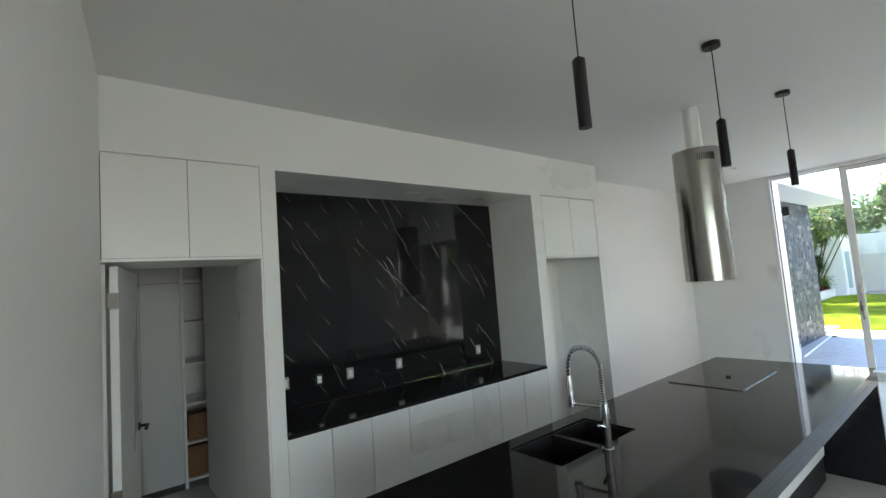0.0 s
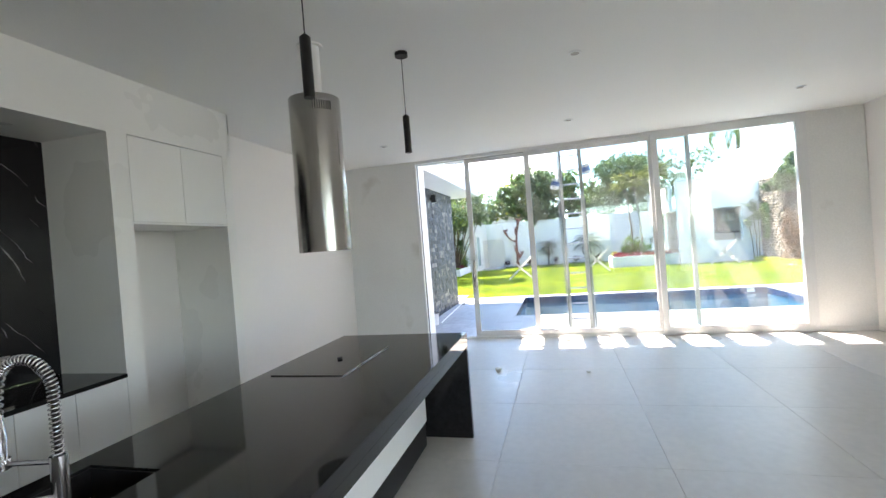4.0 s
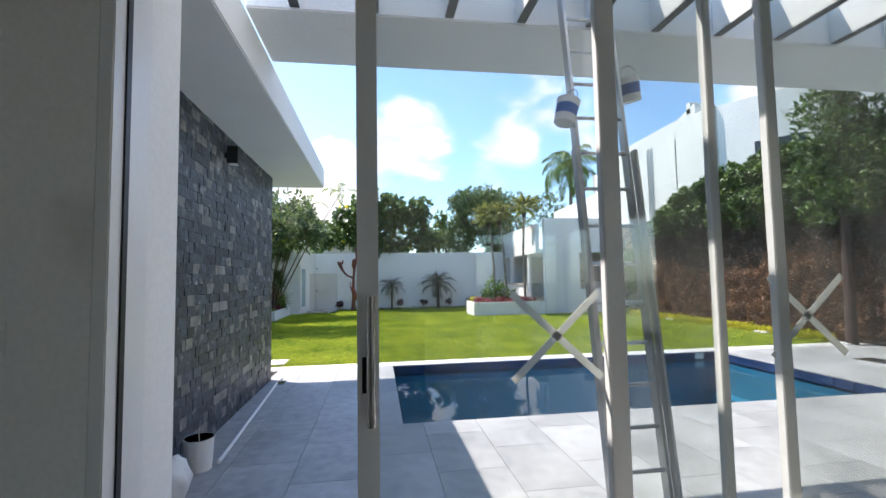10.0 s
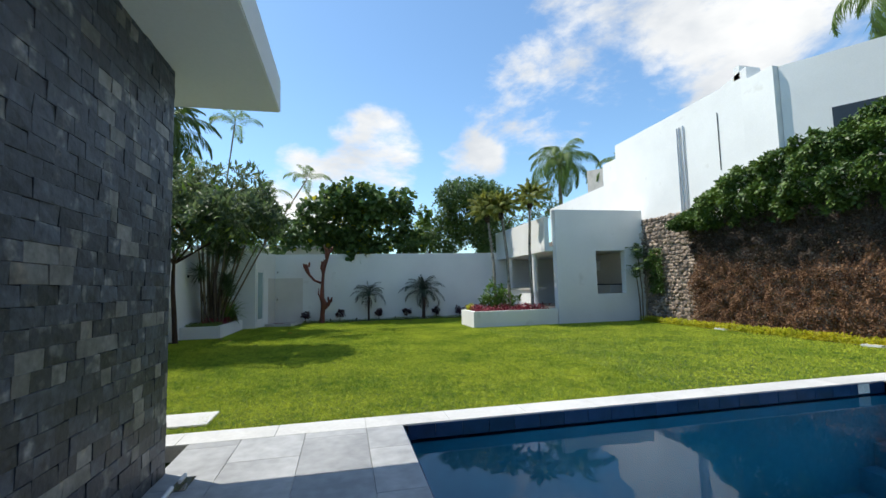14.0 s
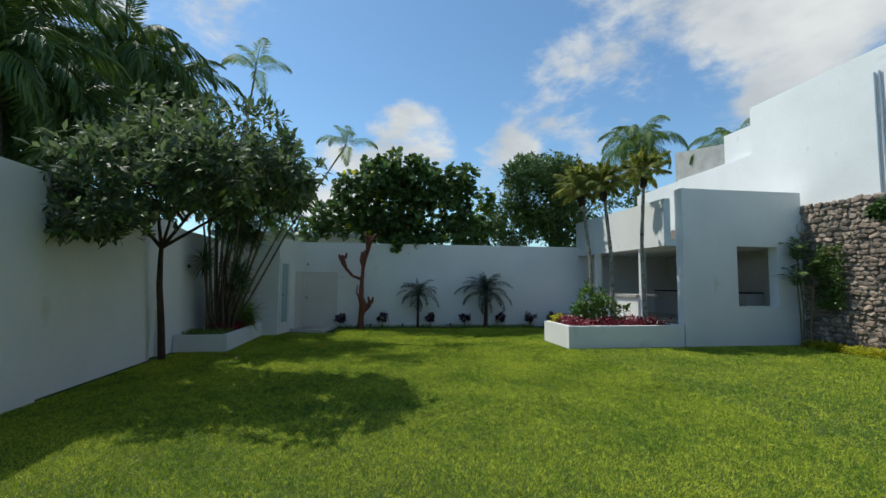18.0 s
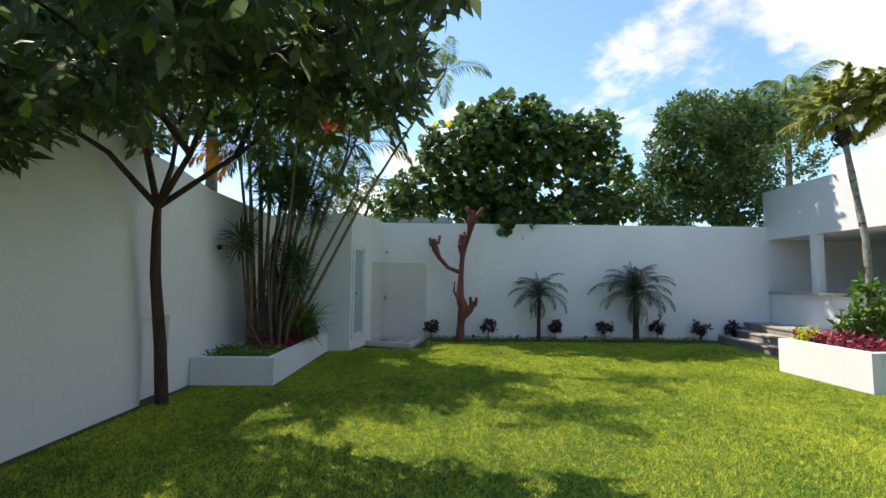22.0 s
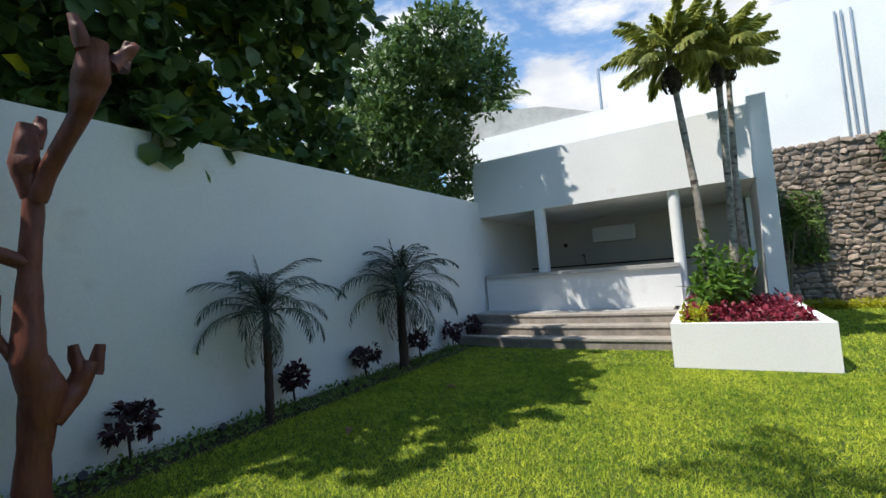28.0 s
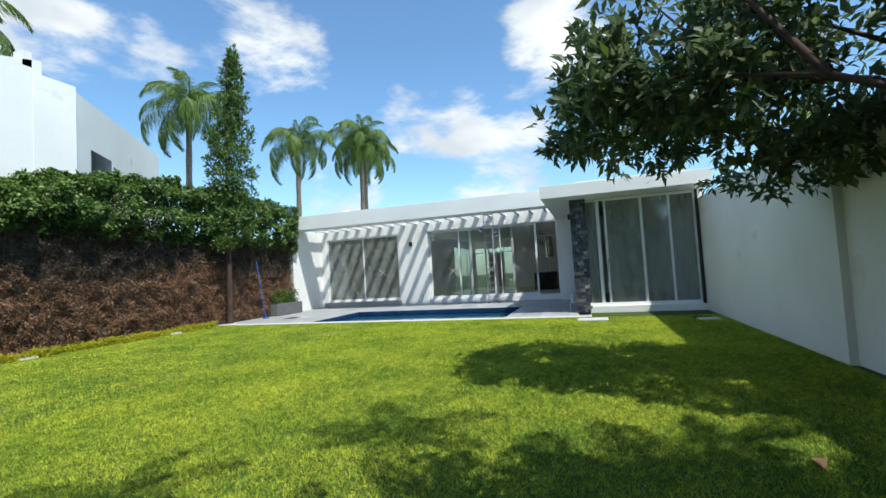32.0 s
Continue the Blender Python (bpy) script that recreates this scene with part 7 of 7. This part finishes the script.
def tile_field(parent, x0, x1, y0, y1, z, sx, sy, mat, stagger, thick=0.012, gap=0.003, holes=(), bevel=0.0012):
    """Tiles laid in rows from x0 to x1; those that reach over the edge or a hole are cut."""
    cache = {}
    row = 0
    y = y0
    while y < y1 - 0.01:
        ye = min(y + sy, y1)
        x = x0 - (sx * stagger if row % 2 else 0)
        while x < x1 - 0.01:
            spans = [(max(x, x0), min(x + sx, x1), y, ye)]
            for hx0, hx1, hy0, hy1 in holes:
                cut = []
                for a, b, c, d in spans:
                    if b <= hx0 or a >= hx1 or d <= hy0 or c >= hy1:
                        cut.append((a, b, c, d))
                        continue
                    if a < hx0:
                        cut.append((a, hx0, c, d))
                    if b > hx1:
                        cut.append((hx1, b, c, d))
                    if c < hy0:
                        cut.append((max(a, hx0), min(b, hx1), c, hy0))
                    if d > hy1:
                        cut.append((max(a, hx0), min(b, hx1), hy1, d))
                spans = cut
            for a, b, c, d in spans:
                if b - a < 0.02 or d - c < 0.02:
                    continue
                key = (round(b - a, 3), round(d - c, 3))
                if key not in cache:
                    cache[key] = block_mesh("tile", key[0] - gap, key[1] - gap, thick, bevel, mat)
                piece("tile", cache[key], parent, Matrix.Translation(((a + b) / 2, (c + d) / 2, z - thick / 2)))
            x += sx
        y += sy
        row += 1


floor_ob = bpy.data.objects["floor"]
tile_field(floor_ob, -0.95, GX - 0.001, -4.21, BACK_Y - 0.013, 0.0, 1.2, 1.2, PORCELAIN, 0.0, gap=0.0025, holes=((0.30, 4.42, 3.95, 6), (-0.95, -0.58, KY - 0.4, 6)))
tile_field(floor_ob, -0.545, 0.285, BACK_Y - 0.013, 5.40, 0.0, 1.2, 1.2, PORCELAIN, 0.0, gap=0.0025)
deck_ob = bpy.data.objects["pavement"]
tile_field(deck_ob, FX + 0.001, PX1 + 0.001, WALL_S + 0.01, 3.23, DECK_Z, 0.9, 0.6, DECK, 0.5, gap=0.004, holes=((PX0 - 0.001, PX1 + 0.01, PY0 - 0.001, PY1 + 0.001), (FX, 8.9, 2.61, 3.3), (10.7, 12.4, -9.4, -8.75), (FX, FX + 0.36, -8.9, -4.9)))
# far pool edge: same stone as the terrace, sunlight put into its paler colour
tile_field(deck_ob, PX1 + 0.003, 15.2, WALL_S + 0.01, 3.6, DECK_Z, 0.378, 0.9, PALE_SUNLIT_STONE, 0.0, gap=0.004)

# navy waterline tiles round the pool
pool_ob = bpy.data.objects["pool_basin"]
me = block_mesh("band_tile", 0.296, 0.012, 0.146, 0.002, POOL_TILE)
for x0, y0, dx, dy, length, turn in ((PX0, PY1 - 0.006, 1, 0, PX1 - PX0, 0), (PX0, PY0 + 0.006, 1, 0, PX1 - PX0, 0), (PX0 + 0.006, PY0, 0, 1, PY1 - PY0, 90), (PX1 - 0.006, PY0, 0, 1, PY1 - PY0, 90)):
    for k in range(int(length / 0.3)):
        piece("band_tile", me, pool_ob, pose(x0 + dx * (k * 0.3 + 0.15 + 0.02), y0 + dy * (k * 0.3 + 0.15 + 0.02), -0.287, 0, 0, turn))
band = boxes((PX0 - 0.05, PX1 + 0.05, PY1, PY1 + 0.1, -0.4, -0.215), (PX0 - 0.05, PX1 + 0.05, PY0 - 0.1, PY0, -0.4, -0.215), (PX0 - 0.1, PX0, PY0, PY1, -0.4, -0.215), (PX1, PX1 + 0.1, PY0, PY1, -0.4, -0.215))
part("band_bed", band, POOL_TILE, pool_ob)

# slate cladding
slate_wall = tagged(part("wall_slate", boxes((8.9, 14.085, 3.215, 3.239, -0.25, 3.14), (14.085, 14.10, 3.215, 3.58, -0.25, 3.14)), SLATE_BED), "dark slate-clad wall beside the terrace", "wall", kind="structure")
r = random.Random(5)
shapes = {}
for w in (0.08, 0.12, 0.16, 0.20, 0.26, 0.33):
    for v in range(3):
        shapes[w, v] = (block_mesh("slate", w - 0.0005, 0.03, 0.0998, 0.002, SLATE, 0.008, v * 3.7 + w), block_mesh("slate_pale", w - 0.0005, 0.03, 0.0998, 0.002, SLATE_PALE, 0.006, v * 2.1 + w))
count = 0
z = DECK_Z
while z < 3.13:
    x = 8.9 - r.random() * 0.2
    while x < 14.10:
        w = r.choice((0.08, 0.12, 0.12, 0.16, 0.16, 0.20, 0.20, 0.26))
        a, b = max(x, 8.9), min(x + w, 14.10)
        if b - a > 0.03:
            proud = r.uniform(0.0, 0.007)
            pale = r.random() < 0.15
            m = Matrix.Translation(((a + b) / 2, 3.205 - proud, z + 0.05)) @ Matrix.Diagonal(((b - a) / w, 1, 1, 1))
            near = 10.2 < x < 14.0 and 0.35 < z < 2.2 and count < 300
            me = shapes[w, r.randrange(3)][1 if pale else 0]
            if near:
                piece("slate", me, slate_wall, m)
                count += 1
            else:
                shapes.setdefault(("rest", pale), []).append((me, m))
        x += w
    z += 0.1
z = DECK_Z
while z < 3.13:
    y = 3.19
    while y < 3.58:
        w = r.choice((0.08, 0.12, 0.16, 0.20))
        shapes.setdefault(("rest", r.random() < 0.2), []).append((shapes[w, r.randrange(3)][0], Matrix.Translation((14.105, min(y + w / 2, 3.58 - w / 2 + 0.06), z + 0.05)) @ pose(0, 0, 0, 0, 0, 90)))
        y += w
    z += 0.1


def joined(name, items, mat, parent):
    vs, fs, n0 = [], [], 0
    for me, m in items:
        co = np.empty(len(me.vertices) * 3, np.float32)
        me.vertices.foreach_get("co", co)
        co = co.reshape(-1, 3)
        mm = np.array(m)
        vs.append(co @ mm[:3, :3].T + mm[:3, 3])
        fs += [tuple(n0 + i for i in p.vertices) for p in me.polygons]
        n0 += len(me.vertices)
    me = bpy.data.meshes.new(name)
    me.from_pydata(np.concatenate(vs).tolist(), [], fs)
    me.materials.append(mat)
    ob = new(name, me)
    ob.parent = parent
    ob["kind"] = "stuff"
    return ob


for pale in (False, True):
    joined("slate_rows", shapes["rest", pale], SLATE_PALE if pale else SLATE, slate_wall)

# rubble stones of the boundary wall
rub = bpy.data.objects["wall_boundary_south"]
stones = []
for k in range(14):
    bm = bmesh.new()
    bmesh.ops.create_icosphere(bm, subdivisions=1, radius=0.5)
    for v in bm.verts:
        v.co = v.co * (1 + 0.7 * noise.noise(v.co * 2.6 + Vector((k * 7.3, 0, 0))))
        v.co.y *= 0.55
        v.co.x = max(-0.44, min(0.44, v.co.x))
        v.co.z = max(-0.42, min(0.42, v.co.z))
    me = bpy.data.meshes.new("rubble_stone")
    bm.to_mesh(me)
    bm.free()
    me.materials.append(RUBBLE)
    stones.append(me)
z = -0.2
loose = []
count = 0
while z < 3.45:
    h = r.uniform(0.085, 0.155)
    x = 21.9 + r.random() * 0.2
    while x < 25.0:
        w = r.uniform(0.09, 0.30)
        m = pose(x + w / 2, WALL_S - 0.09 + r.uniform(-0.03, 0.03), z + h / 2 + r.uniform(-0.02, 0.02), r.uniform(-10, 10), r.uniform(-22, 22), r.uniform(-10, 10)) @ Matrix.Diagonal((w * 1.2, 0.17, h * r.uniform(1.1, 1.45), 1))
        if 22.4 < x < 24.5 and 0.4 < z < 3.2 and count < 280:
            piece("rubble_stone", r.choice(stones), rub, m)
            count += 1
        else:
            loose.append((r.choice(stones), m))
        x += w
    z += h
joined("rubble_rows", loose, RUBBLE, rub)
